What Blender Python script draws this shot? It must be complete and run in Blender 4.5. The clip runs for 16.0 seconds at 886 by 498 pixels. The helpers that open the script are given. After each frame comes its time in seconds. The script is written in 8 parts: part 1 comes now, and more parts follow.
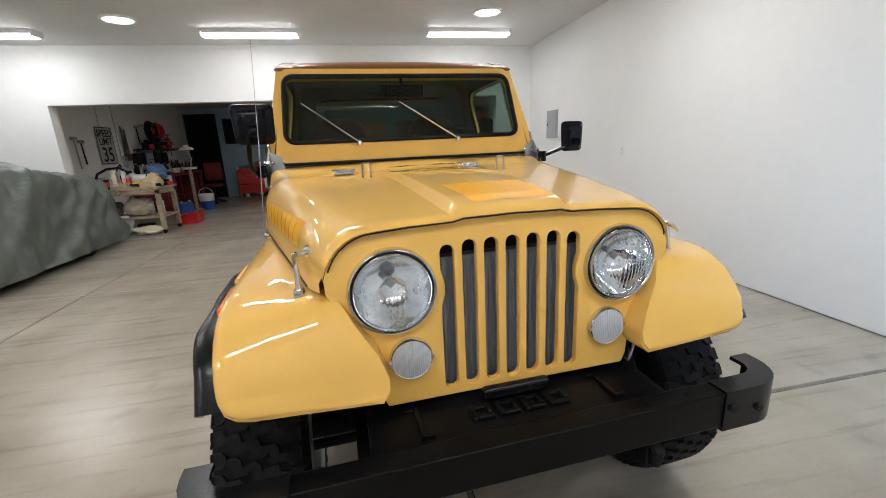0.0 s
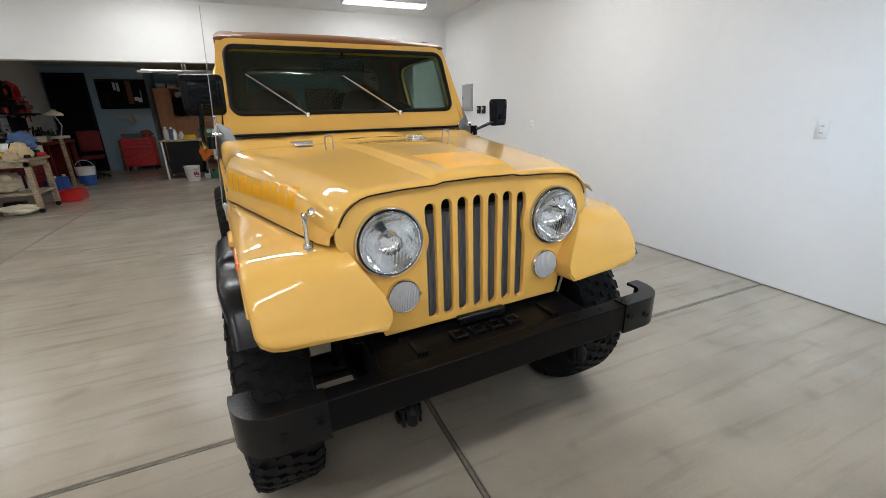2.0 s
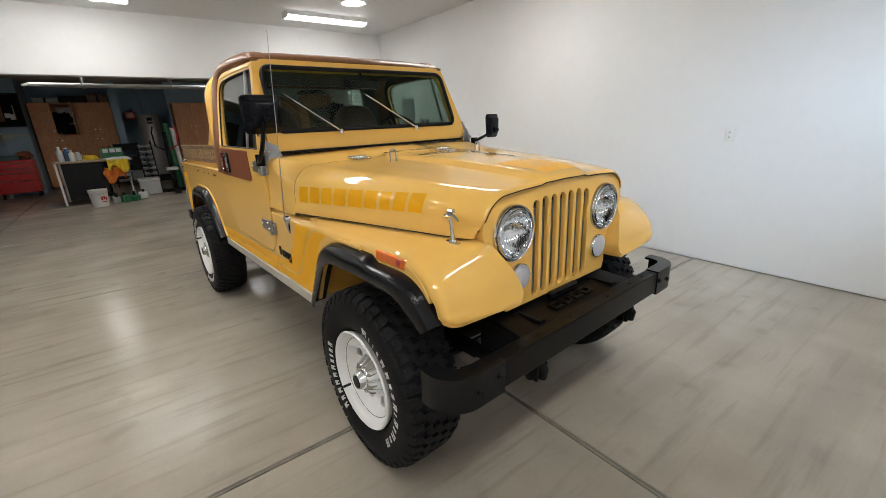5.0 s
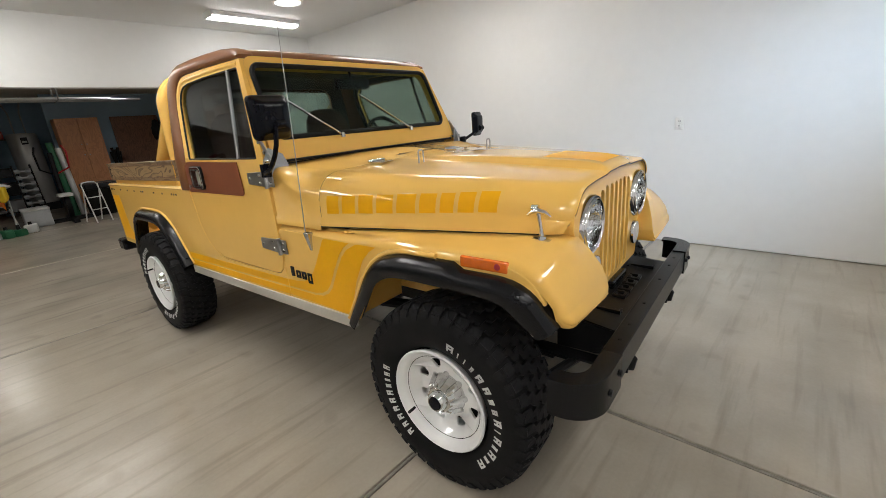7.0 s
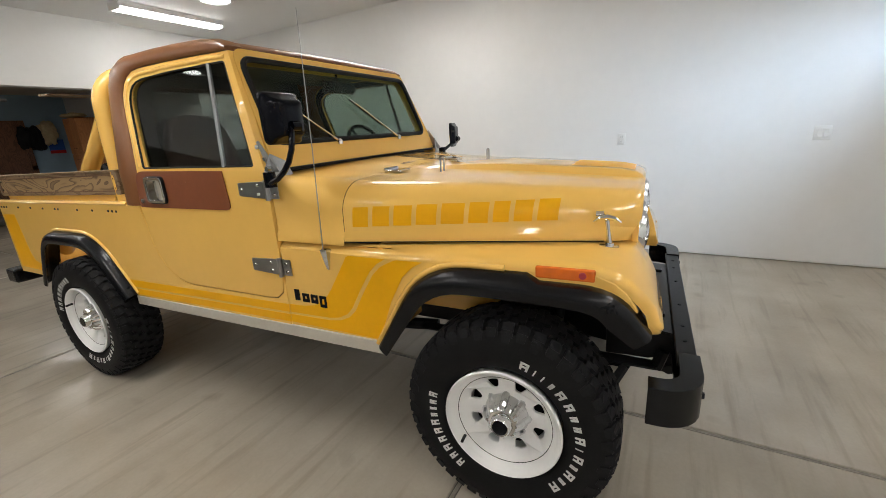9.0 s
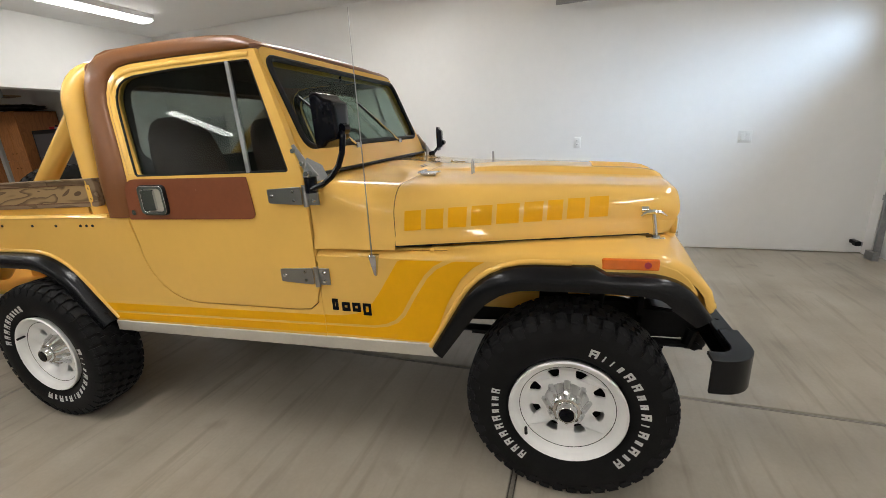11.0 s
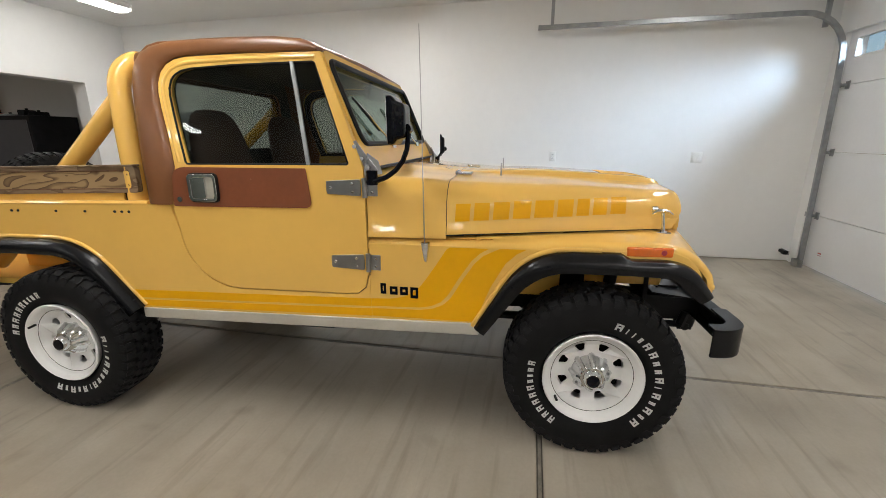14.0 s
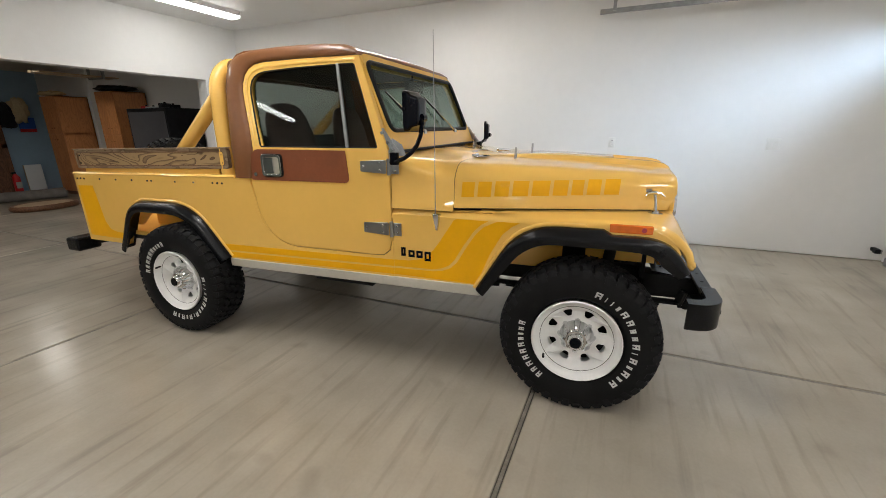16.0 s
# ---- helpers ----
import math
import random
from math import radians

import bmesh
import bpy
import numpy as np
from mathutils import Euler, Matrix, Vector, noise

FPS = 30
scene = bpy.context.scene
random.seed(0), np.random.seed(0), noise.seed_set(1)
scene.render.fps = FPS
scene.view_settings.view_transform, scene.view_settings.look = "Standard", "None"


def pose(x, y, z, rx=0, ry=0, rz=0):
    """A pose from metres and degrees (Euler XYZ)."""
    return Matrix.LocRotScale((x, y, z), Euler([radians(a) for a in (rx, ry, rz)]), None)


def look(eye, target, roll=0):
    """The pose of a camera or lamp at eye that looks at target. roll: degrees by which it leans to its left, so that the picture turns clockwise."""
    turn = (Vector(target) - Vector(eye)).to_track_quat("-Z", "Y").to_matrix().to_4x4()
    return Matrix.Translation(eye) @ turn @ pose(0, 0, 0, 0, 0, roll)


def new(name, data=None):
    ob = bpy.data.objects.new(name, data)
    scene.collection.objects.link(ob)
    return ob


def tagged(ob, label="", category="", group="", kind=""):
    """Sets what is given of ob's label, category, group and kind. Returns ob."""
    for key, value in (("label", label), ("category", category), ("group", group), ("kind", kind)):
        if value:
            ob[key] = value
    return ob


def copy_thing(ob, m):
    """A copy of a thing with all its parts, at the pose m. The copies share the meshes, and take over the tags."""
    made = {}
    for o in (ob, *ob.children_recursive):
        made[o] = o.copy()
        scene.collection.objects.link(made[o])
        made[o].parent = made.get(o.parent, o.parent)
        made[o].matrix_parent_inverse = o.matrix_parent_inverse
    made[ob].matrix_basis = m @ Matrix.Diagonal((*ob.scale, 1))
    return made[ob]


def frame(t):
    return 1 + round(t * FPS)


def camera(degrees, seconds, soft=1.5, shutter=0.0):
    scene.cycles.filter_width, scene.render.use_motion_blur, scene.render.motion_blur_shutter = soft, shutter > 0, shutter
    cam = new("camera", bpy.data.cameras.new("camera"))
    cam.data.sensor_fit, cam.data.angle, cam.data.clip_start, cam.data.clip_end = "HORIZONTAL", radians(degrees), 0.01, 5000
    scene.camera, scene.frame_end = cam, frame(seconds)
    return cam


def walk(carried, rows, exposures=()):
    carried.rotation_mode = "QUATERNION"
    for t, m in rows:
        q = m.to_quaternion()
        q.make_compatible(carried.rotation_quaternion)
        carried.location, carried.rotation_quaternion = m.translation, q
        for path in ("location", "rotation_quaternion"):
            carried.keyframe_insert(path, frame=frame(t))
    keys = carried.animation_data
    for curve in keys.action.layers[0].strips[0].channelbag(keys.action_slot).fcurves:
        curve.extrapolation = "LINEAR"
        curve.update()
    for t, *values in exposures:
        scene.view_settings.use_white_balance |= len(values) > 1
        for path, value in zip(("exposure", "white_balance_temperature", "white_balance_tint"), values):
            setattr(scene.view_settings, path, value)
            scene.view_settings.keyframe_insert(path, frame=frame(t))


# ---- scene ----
cam = camera(94.4, 16.0, 0.7)
PATH = [
    (0, (-0.338, -1.365, 1.337), (0.033, 0.535, 0.838), -2.6),
    (0.5, (-0.385, -1.378, 1.351), (0.094, 0.484, 0.799), -2.7),
    (1, (-0.521, -1.432, 1.352), (0.048, 0.389, 0.752), -2.5),
    (1.5, (-0.58, -1.483, 1.366), (0.09, 0.295, 0.742), -1.9),
    (2, (-0.61, -1.566, 1.368), (0.147, 0.17, 0.727), -1.4),
    (2.5, (-0.701, -1.697, 1.364), (0.114, 0.015, 0.727), -1.4),
    (3, (-0.783, -1.729, 1.372), (0.11, -0.053, 0.745), -1.1),
    (3.5, (-0.97, -1.645, 1.389), (-0.014, -0.003, 0.764), -0.9),
    (4, (-1.14, -1.576, 1.38), (-0.128, 0.037, 0.769), -0.7),
    (4.2, (-1.185, -1.559, 1.385), (-0.151, 0.044, 0.784), -0.9),
    (6.3, (-1.672, -1.161, 1.422), (-0.366, 0.214, 0.787), -4.0),
    (6.5, (-1.697, -1.117, 1.404), (-0.365, 0.235, 0.773), -4.1),
    (7, (-1.725, -0.976, 1.4), (-0.315, 0.309, 0.797), -4.6),
    (7.5, (-1.733, -0.853, 1.408), (-0.239, 0.342, 0.826), -4.6),
    (8, (-1.791, -0.737, 1.404), (-0.206, 0.34, 0.833), -3.9),
    (8.2, (-1.868, -0.679, 1.409), (-0.256, 0.365, 0.831), -3.5),
    (10.3, (-1.996, -0.244, 1.356), (-0.235, 0.536, 0.818), -4.2),
    (10.5, (-2.04, -0.193, 1.392), (-0.262, 0.527, 0.828), -3.7),
    (11, (-2.148, -0.069, 1.411), (-0.337, 0.568, 0.852), -3.2),
    (11.5, (-2.235, 0.049, 1.394), (-0.393, 0.611, 0.851), -2.8),
    (12, (-2.211, 0.164, 1.388), (-0.343, 0.641, 0.855), -2.6),
    (12.5, (-2.187, 0.217, 1.389), (-0.302, 0.647, 0.879), -2.5),
    (13, (-2.252, 0.266, 1.399), (-0.364, 0.682, 0.887), -2.3),
    (13.5, (-2.376, 0.302, 1.405), (-0.486, 0.722, 0.905), -1.6),
    (14, (-2.469, 0.259, 1.39), (-0.58, 0.664, 0.874), -0.2),
    (14.5, (-2.522, 0.161, 1.406), (-0.673, 0.715, 0.886), -0.3),
    (15, (-2.544, -0.013, 1.382), (-0.733, 0.631, 0.831), -0.4),
    (15.5, (-2.58, -0.105, 1.386), (-0.794, 0.596, 0.822), -0.3),
    (16, (-2.687, -0.179, 1.393), (-0.936, 0.597, 0.819), -0.5),
]
walk(cam, [(t, look(eye, target, roll)) for t, eye, target, roll in PATH],
     [(0, 0.30, 6220, 10), (1, 0.28, 6220, 10), (2, 0.22, 6220, 10), (3, 0.16, 6220, 10), (4, 0.12, 6300, 10), (6.5, 0.12, 6490, 10), (8, 0.09, 6520, 10), (11, 0.07, 6560, 10), (12.5, 0.11, 6560, 10), (16, 0.11, 6540, 10)])

# ---- light ----
world = bpy.data.worlds.new("world")
scene.world = world
world.use_nodes = True
wn = world.node_tree
sky = wn.nodes.new("ShaderNodeTexSky")
sky.sky_type, sky.sun_disc, sky.sun_elevation, sky.sun_rotation = "NISHITA", False, radians(32), radians(200)
wn.links.new(sky.outputs[0], wn.nodes["Background"].inputs[0])
wn.nodes["Background"].inputs[1].default_value = 0.12
scene.view_settings.exposure = 0.0
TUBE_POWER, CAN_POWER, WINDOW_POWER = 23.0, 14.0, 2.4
ROW_POWER = 38.0
BACK_POWER = 58.0


# ---- materials ----
def material(name, colour, rough=0.5, metal=0.0, vary=0.12, scale=6.0, bump=0.0, bump_scale=60.0, coat=0.0, stretch=(1, 1, 1),
             spots=None, spot_scale=3.0, spot_level=0.6, piece=0.0, rough_vary=0.0, spec=0.5):
    """A painted, cast or woven surface: base colour with broad and fine variation, optional stains, wear in gloss and relief."""
    m = bpy.data.materials.new(name)
    m.use_nodes = True
    t = m.node_tree
    p = t.nodes["Principled BSDF"]
    p.inputs["Roughness"].default_value, p.inputs["Metallic"].default_value = rough, metal
    p.inputs["Specular IOR Level"].default_value = 0.3 * spec if max(colour) < 0.03 else spec
    p.inputs["Coat Weight"].default_value, p.inputs["Coat Roughness"].default_value = coat, 0.04
    co = t.nodes.new("ShaderNodeTexCoord")
    mp = t.nodes.new("ShaderNodeMapping")
    mp.inputs["Scale"].default_value = stretch
    t.links.new(co.outputs["Object"], mp.inputs[0])

    def grain(s, detail):
        n = t.nodes.new("ShaderNodeTexNoise")
        n.inputs["Scale"].default_value, n.inputs["Detail"].default_value = s, detail
        t.links.new(mp.outputs[0], n.inputs["Vector"])
        return n.outputs["Fac"]

    def math_node(op, a, b):
        n = t.nodes.new("ShaderNodeMath")
        n.operation = op
        for k, v in enumerate((a, b)):
            if isinstance(v, (int, float)):
                n.inputs[k].default_value = v
            else:
                t.links.new(v, n.inputs[k])
        return n.outputs[0]
    broad, fine = grain(scale, 4), grain(scale * 9, 6)
    both = math_node("ADD", math_node("MULTIPLY", broad, 0.65), math_node("MULTIPLY", fine, 0.35))
    if piece:
        info = t.nodes.new("ShaderNodeObjectInfo")
        both = math_node("ADD", both, math_node("MULTIPLY", math_node("SUBTRACT", info.outputs["Random"], 0.5), piece))
    ramp = t.nodes.new("ShaderNodeValToRGB")
    lo, hi = ramp.color_ramp.elements
    lo.position, hi.position = 0.3, 0.7
    lo.color = (*[max(0, c * (1 - vary)) for c in colour], 1)
    hi.color = (*[min(1, c * (1 + vary)) for c in colour], 1)
    t.links.new(both, ramp.inputs[0])
    out = ramp.outputs[0]
    if spots:
        mask = t.nodes.new("ShaderNodeValToRGB")
        mask.color_ramp.elements[0].position, mask.color_ramp.elements[1].position = spot_level, min(1, spot_level + 0.12)
        t.links.new(grain(spot_scale, 8), mask.inputs[0])
        mix = t.nodes.new("ShaderNodeMix")
        mix.data_type = "RGBA"
        t.links.new(mask.outputs[0], mix.inputs["Factor"])
        t.links.new(out, mix.inputs["A"])
        mix.inputs["B"].default_value = (*spots, 1)
        out = mix.outputs["Result"]
    t.links.new(out, p.inputs["Base Color"])
    if rough_vary:
        t.links.new(math_node("ADD", math_node("MULTIPLY", math_node("SUBTRACT", both, 0.5), rough_vary * 2), rough), p.inputs["Roughness"])
    if bump:
        b = t.nodes.new("ShaderNodeBump")
        b.inputs["Strength"].default_value, b.inputs["Distance"].default_value = bump, 0.004
        t.links.new(grain(bump_scale, 5), b.inputs["Height"])
        t.links.new(b.outputs[0], p.inputs["Normal"])
    return m


def wood_material(name, light, dark, rings=5.0, axis="y", rough=0.5, start=0.35):
    """Sawn wood with long wavy grain."""
    m = bpy.data.materials.new(name)
    m.use_nodes = True
    t = m.node_tree
    p = t.nodes["Principled BSDF"]
    p.inputs["Roughness"].default_value = rough
    co = t.nodes.new("ShaderNodeTexCoord")
    mp = t.nodes.new("ShaderNodeMapping")
    mp.inputs["Scale"].default_value = {"y": (4, 1.1, 4), "x": (1.1, 4, 4), "z": (4, 4, 1.1)}[axis]
    t.links.new(co.outputs["Object"], mp.inputs[0])
    n = t.nodes.new("ShaderNodeTexNoise")
    n.inputs["Scale"].default_value, n.inputs["Detail"].default_value, n.inputs["Distortion"].default_value = 2.2, 2, 0.6
    t.links.new(mp.outputs[0], n.inputs["Vector"])
    mul = t.nodes.new("ShaderNodeMath")
    mul.operation = "MULTIPLY"
    mul.inputs[1].default_value = rings * 3
    t.links.new(n.outputs["Fac"], mul.inputs[0])
    fr = t.nodes.new("ShaderNodeMath")
    fr.operation = "FRACT"
    t.links.new(mul.outputs[0], fr.inputs[0])
    ramp = t.nodes.new("ShaderNodeValToRGB")
    ramp.color_ramp.elements[0].color, ramp.color_ramp.elements[1].color = (*light, 1), (*dark, 1)
    ramp.color_ramp.elements[0].position, ramp.color_ramp.elements[1].position = start, 0.92
    t.links.new(fr.outputs[0], ramp.inputs[0])
    t.links.new(ramp.outputs[0], p.inputs["Base Color"])
    return m


def glass_material(name, tint, gloss=0.03):
    """Thin pane: tinted see-through with a mirror sheen that grows at a slant."""
    m = bpy.data.materials.new(name)
    m.use_nodes = True
    t = m.node_tree
    t.nodes.remove(t.nodes["Principled BSDF"])
    tr, gl, mix, fr, up, add = (t.nodes.new("ShaderNode" + k) for k in ("BsdfTransparent", "BsdfGlossy", "MixShader", "LayerWeight", "Math", "Math"))
    tr.inputs[0].default_value = (*tint, 1)
    gl.inputs["Roughness"].default_value = gloss
    up.operation, add.operation = "POWER", "MULTIPLY_ADD"
    up.inputs[1].default_value, add.inputs[1].default_value, add.inputs[2].default_value = 5.0, 0.9, 0.025
    t.links.new(fr.outputs["Facing"], up.inputs[0])
    t.links.new(up.outputs[0], add.inputs[0])
    t.links.new(add.outputs[0], mix.inputs[0])
    t.links.new(tr.outputs[0], mix.inputs[1])
    t.links.new(gl.outputs[0], mix.inputs[2])
    t.links.new(mix.outputs[0], t.nodes["Material Output"].inputs[0])
    return m


def glow_material(name, colour, strength):
    m = bpy.data.materials.new(name)
    m.use_nodes = True
    p = m.node_tree.nodes["Principled BSDF"]
    p.inputs["Base Color"].default_value = (0.8, 0.8, 0.8, 1)
    p.inputs["Emission Color"].default_value, p.inputs["Emission Strength"].default_value = (*colour, 1), strength
    return m


def concrete_material():
    """Sealed slab: cloudy trowel marks, long faint wheel streaks, a few dark drips, uneven gloss."""
    m = bpy.data.materials.new("sealed_concrete")
    m.use_nodes = True
    t = m.node_tree
    p = t.nodes["Principled BSDF"]
    geo = t.nodes.new("ShaderNodeNewGeometry")

    def grain(s, detail, stretch=(1, 1, 1), distort=0.0):
        mp = t.nodes.new("ShaderNodeMapping")
        mp.inputs["Scale"].default_value = stretch
        t.links.new(geo.outputs["Position"], mp.inputs[0])
        n = t.nodes.new("ShaderNodeTexNoise")
        n.inputs["Scale"].default_value, n.inputs["Detail"].default_value, n.inputs["Distortion"].default_value = s, detail, distort
        t.links.new(mp.outputs[0], n.inputs["Vector"])
        return n.outputs["Fac"]

    def ramp(fac, stops):
        r = t.nodes.new("ShaderNodeValToRGB")
        r.color_ramp.interpolation = "LINEAR"
        e = r.color_ramp.elements
        e[0].position, e[0].color = stops[0][0], (*stops[0][1], 1)
        e[1].position, e[1].color = stops[-1][0], (*stops[-1][1], 1)
        for pos, c in stops[1:-1]:
            e.new(pos).color = (*c, 1)
        t.links.new(fac, r.inputs[0])
        return r.outputs[0]

    def mix(kind, fac, a, b):
        n = t.nodes.new("ShaderNodeMix")
        n.data_type, n.blend_type = "RGBA", kind
        if isinstance(fac, float):
            n.inputs["Factor"].default_value = fac
        else:
            t.links.new(fac, n.inputs["Factor"])
        t.links.new(a, n.inputs["A"])
        if isinstance(b, tuple):
            n.inputs["B"].default_value = (*b, 1)
        else:
            t.links.new(b, n.inputs["B"])
        return n.outputs["Result"]
    base = ramp(grain(0.7, 5), [(0.0, (0.315, 0.278, 0.226)), (0.5, (0.40, 0.354, 0.290)), (1.0, (0.48, 0.432, 0.360))])
    cloud = ramp(grain(2.6, 5, (1, 0.7, 1)), [(0.0, (0.74, 0.735, 0.725)), (1.0, (1.20, 1.20, 1.20))])
    streak = ramp(grain(1.6, 4, (0.30, 2.6, 1)), [(0.0, (0.66, 0.655, 0.645)), (0.55, (0.97, 0.97, 0.97)), (1.0, (1.14, 1.14, 1.14))])
    scuff = ramp(grain(1.1, 4, (1, 1.3, 1)), [(0.0, (0.56, 0.555, 0.55)), (0.52, (1, 1, 1)), (1.0, (1.12, 1.12, 1.12))])
    fine = ramp(grain(60, 2), [(0.3, (0.92, 0.92, 0.92)), (0.7, (1.06, 1.06, 1.06))])
    drips = ramp(grain(5.0, 1), [(0.66, (0, 0, 0)), (1.0, (0.80, 0.80, 0.80))])
    col = mix("MULTIPLY", 0.9, base, cloud)
    col = mix("MULTIPLY", 0.65, col, streak)
    col = mix("MULTIPLY", 0.8, col, scuff)
    col = mix("MULTIPLY", 0.35, col, fine)
    col = mix("MIX", drips, col, (0.19, 0.17, 0.145))
    rub = ramp(grain(4.0, 4, (0.3, 4.0, 1)), [(0.54, (0, 0, 0)), (1.0, (0.95, 0.95, 0.95))])
    col = mix("MIX", rub, col, (0.17, 0.15, 0.125))
    t.links.new(col, p.inputs["Base Color"])
    rough = ramp(grain(1.7, 3, (0.5, 1.4, 1)), [(0.0, (0.215, 0.215, 0.215)), (1.0, (0.270, 0.270, 0.270))])
    t.links.new(rough, p.inputs["Roughness"])
    b = t.nodes.new("ShaderNodeBump")
    b.inputs["Strength"].default_value, b.inputs["Distance"].default_value = 0.02, 0.004
    t.links.new(grain(10, 3), b.inputs["Height"])
    t.links.new(b.outputs[0], p.inputs["Normal"])
    return m


YELLOW = material("butterscotch_paint", (0.88, 0.530, 0.122), 0.5, vary=0.03, scale=2.5, coat=0.95, spec=0.15)
GOLD = material("golden_decal", (0.90, 0.44, 0.002), 0.5, vary=0.05, scale=5, coat=0.2, spec=0.2)
BROWN = material("nutmeg_paint", (0.200, 0.078, 0.026), 0.36, vary=0.10, scale=4, bump=0.10, bump_scale=160, coat=0.12)
PANEL = material("faded_brown_vinyl", (0.225, 0.066, 0.025), 0.38, vary=0.12, scale=5, spots=(0.42, 0.22, 0.14), spot_scale=38, spot_level=0.72, coat=0.2)
BLACK = material("satin_black", (0.003, 0.0038, 0.007), 0.16, vary=0.2, scale=8, bump=0.05, bump_scale=200)
FLARE = material("moulded_black_plastic", (0.006, 0.0065, 0.008), 0.24, vary=0.15, scale=10, bump=0.05, bump_scale=260, spec=0.9)
SHIELD = material("painted_black_steel", (0.004, 0.004, 0.0045), 0.30, vary=0.25, scale=6, bump=0.06, bump_scale=120)
UNDER = material("greasy_chassis_black", (0.006, 0.006, 0.0065), 0.5, vary=0.4, scale=12, bump=0.2, bump_scale=70)
TREAD = material("tread_rubber", (0.013, 0.013, 0.014), 0.65, vary=0.3, scale=14, bump=0.15, bump_scale=120)
RUBBER = material("tyre_rubber", (0.009, 0.009, 0.0095), 0.6, vary=0.25, scale=14, bump=0.15, bump_scale=180)
SEAL = material("rubber_seal", (0.012, 0.013, 0.014), 0.42, vary=0.2, scale=20)
WHITE_RIM = material("white_enamel", (0.86, 0.86, 0.85), 0.28, vary=0.04, scale=8, coat=0.5)
LETTER = material("raised_white_rubber", (0.62, 0.62, 0.60), 0.6, vary=0.12, scale=60)
CHROME = material("chrome", (0.70, 0.71, 0.72), 0.07, 1.0, vary=0.05, scale=30, rough_vary=0.05)
STEEL = material("dull_stainless", (0.40, 0.40, 0.40), 0.30, 1.0, vary=0.06, scale=14, rough_vary=0.04)
SILL = material("silver_sill_paint", (0.55, 0.52, 0.45), 0.32, 0.2, vary=0.08, scale=10)
AMBER = material("amber_lens", (0.85, 0.17, 0.01), 0.18, vary=0.08, scale=40, coat=0.8)
CLEAR_LENS = material("frosted_clear_lens", (0.56, 0.58, 0.62), 0.3, vary=0.06, scale=40, coat=0.3)
REFLECTOR = material("headlamp_reflector", (0.80, 0.83, 0.86), 0.06, 1.0, vary=0.12, scale=30, bump=0.15, bump_scale=30)
LENS_GLASS = material("headlamp_glass", (0.96, 0.98, 1.0), 0.0, vary=0.0)
LENS_GLASS.node_tree.nodes["Principled BSDF"].inputs["Transmission Weight"].default_value = 1.0
LENS_GLASS.node_tree.nodes["Principled BSDF"].inputs["IOR"].default_value = 1.42
SCREEN_GLASS = glass_material("tinted_windscreen", (0.68, 0.79, 0.74), 0.005)
SIDE_GLASS = glass_material("smoked_side_glass", (0.64, 0.67, 0.65), 0.005)
CLEAR_GLASS = glass_material("clear_pane", (0.9, 0.93, 0.93), 0.005)
MIRROR = material("mirror_silver", (0.85, 0.86, 0.87), 0.02, 1.0, vary=0.01)
RADIATOR = material("radiator_fins", (0.24, 0.265, 0.32), 0.5, 0.1, vary=0.35, scale=30, stretch=(9, 1, 0.2), bump=0.3, bump_scale=40)
SEAT = material("brown_seat_vinyl", (0.085, 0.04, 0.028), 0.55, vary=0.15, scale=10, bump=0.15, bump_scale=90)
HEADLINER = material("grey_headliner_cloth", (0.060, 0.068, 0.064), 0.8, vary=0.2, scale=8, bump=0.2, bump_scale=80)
TRIM_DARK = material("dark_interior", (0.018, 0.018, 0.017), 0.6, vary=0.2)
PLANK = wood_material("oak_grain_board", (0.38, 0.255, 0.125), (0.115, 0.060, 0.024), 3.6, "y", 0.42, 0.52)
PLANK_EDGE = wood_material("oak_edge", (0.27, 0.185, 0.11), (0.15, 0.09, 0.045), 3.0, "y", 0.5)
WALL = material("white_wall_paint", (0.76, 0.76, 0.75), 0.62, vary=0.03, scale=1.2, bump=0.14, bump_scale=42)
CEILING = material("white_ceiling_paint", (0.74, 0.74, 0.73), 0.75, vary=0.02, scale=1.5, bump=0.3, bump_scale=45)
BACK_CEILING = material("buff_ceiling_paint", (0.58, 0.53, 0.45), 0.8, vary=0.1, scale=2, bump=0.2, bump_scale=40)
BLUE = material("slate_blue_wall_paint", (0.30, 0.43, 0.54), 0.65, vary=0.07, scale=2, bump=0.2, bump_scale=35)
CONCRETE = concrete_material()
FILLER = material("joint_filler_grey", (0.20, 0.18, 0.15), 0.75, vary=0.4, scale=9, bump=0.3, bump_scale=60)
JOINT = material("joint_sealant", (0.085, 0.075, 0.062), 0.85, vary=0.45, scale=15)
DOOR_WHITE = material("white_door_steel", (0.74, 0.74, 0.74), 0.42, vary=0.03, scale=3, bump=0.12, bump_scale=70)
GALV = material("galvanised_steel", (0.34, 0.35, 0.36), 0.36, 1.0, vary=0.2, scale=16, rough_vary=0.15)
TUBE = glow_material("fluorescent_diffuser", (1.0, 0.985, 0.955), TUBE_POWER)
TUBE_ROW = glow_material("unseen_row_diffuser", (1.0, 0.985, 0.955), ROW_POWER)
CAN = glow_material("disc_light_lens", (1.0, 0.985, 0.96), CAN_POWER)
CAN_BACK = glow_material("added_fill_lens", (1.0, 0.97, 0.92), BACK_POWER)
FIXTURE = material("white_fixture_enamel", (0.8, 0.8, 0.79), 0.4, vary=0.02)
PLATE = material("white_plastic", (0.74, 0.74, 0.72), 0.4, vary=0.03)
GREY_METAL = material("grey_panel_paint", (0.33, 0.34, 0.35), 0.45, vary=0.06)
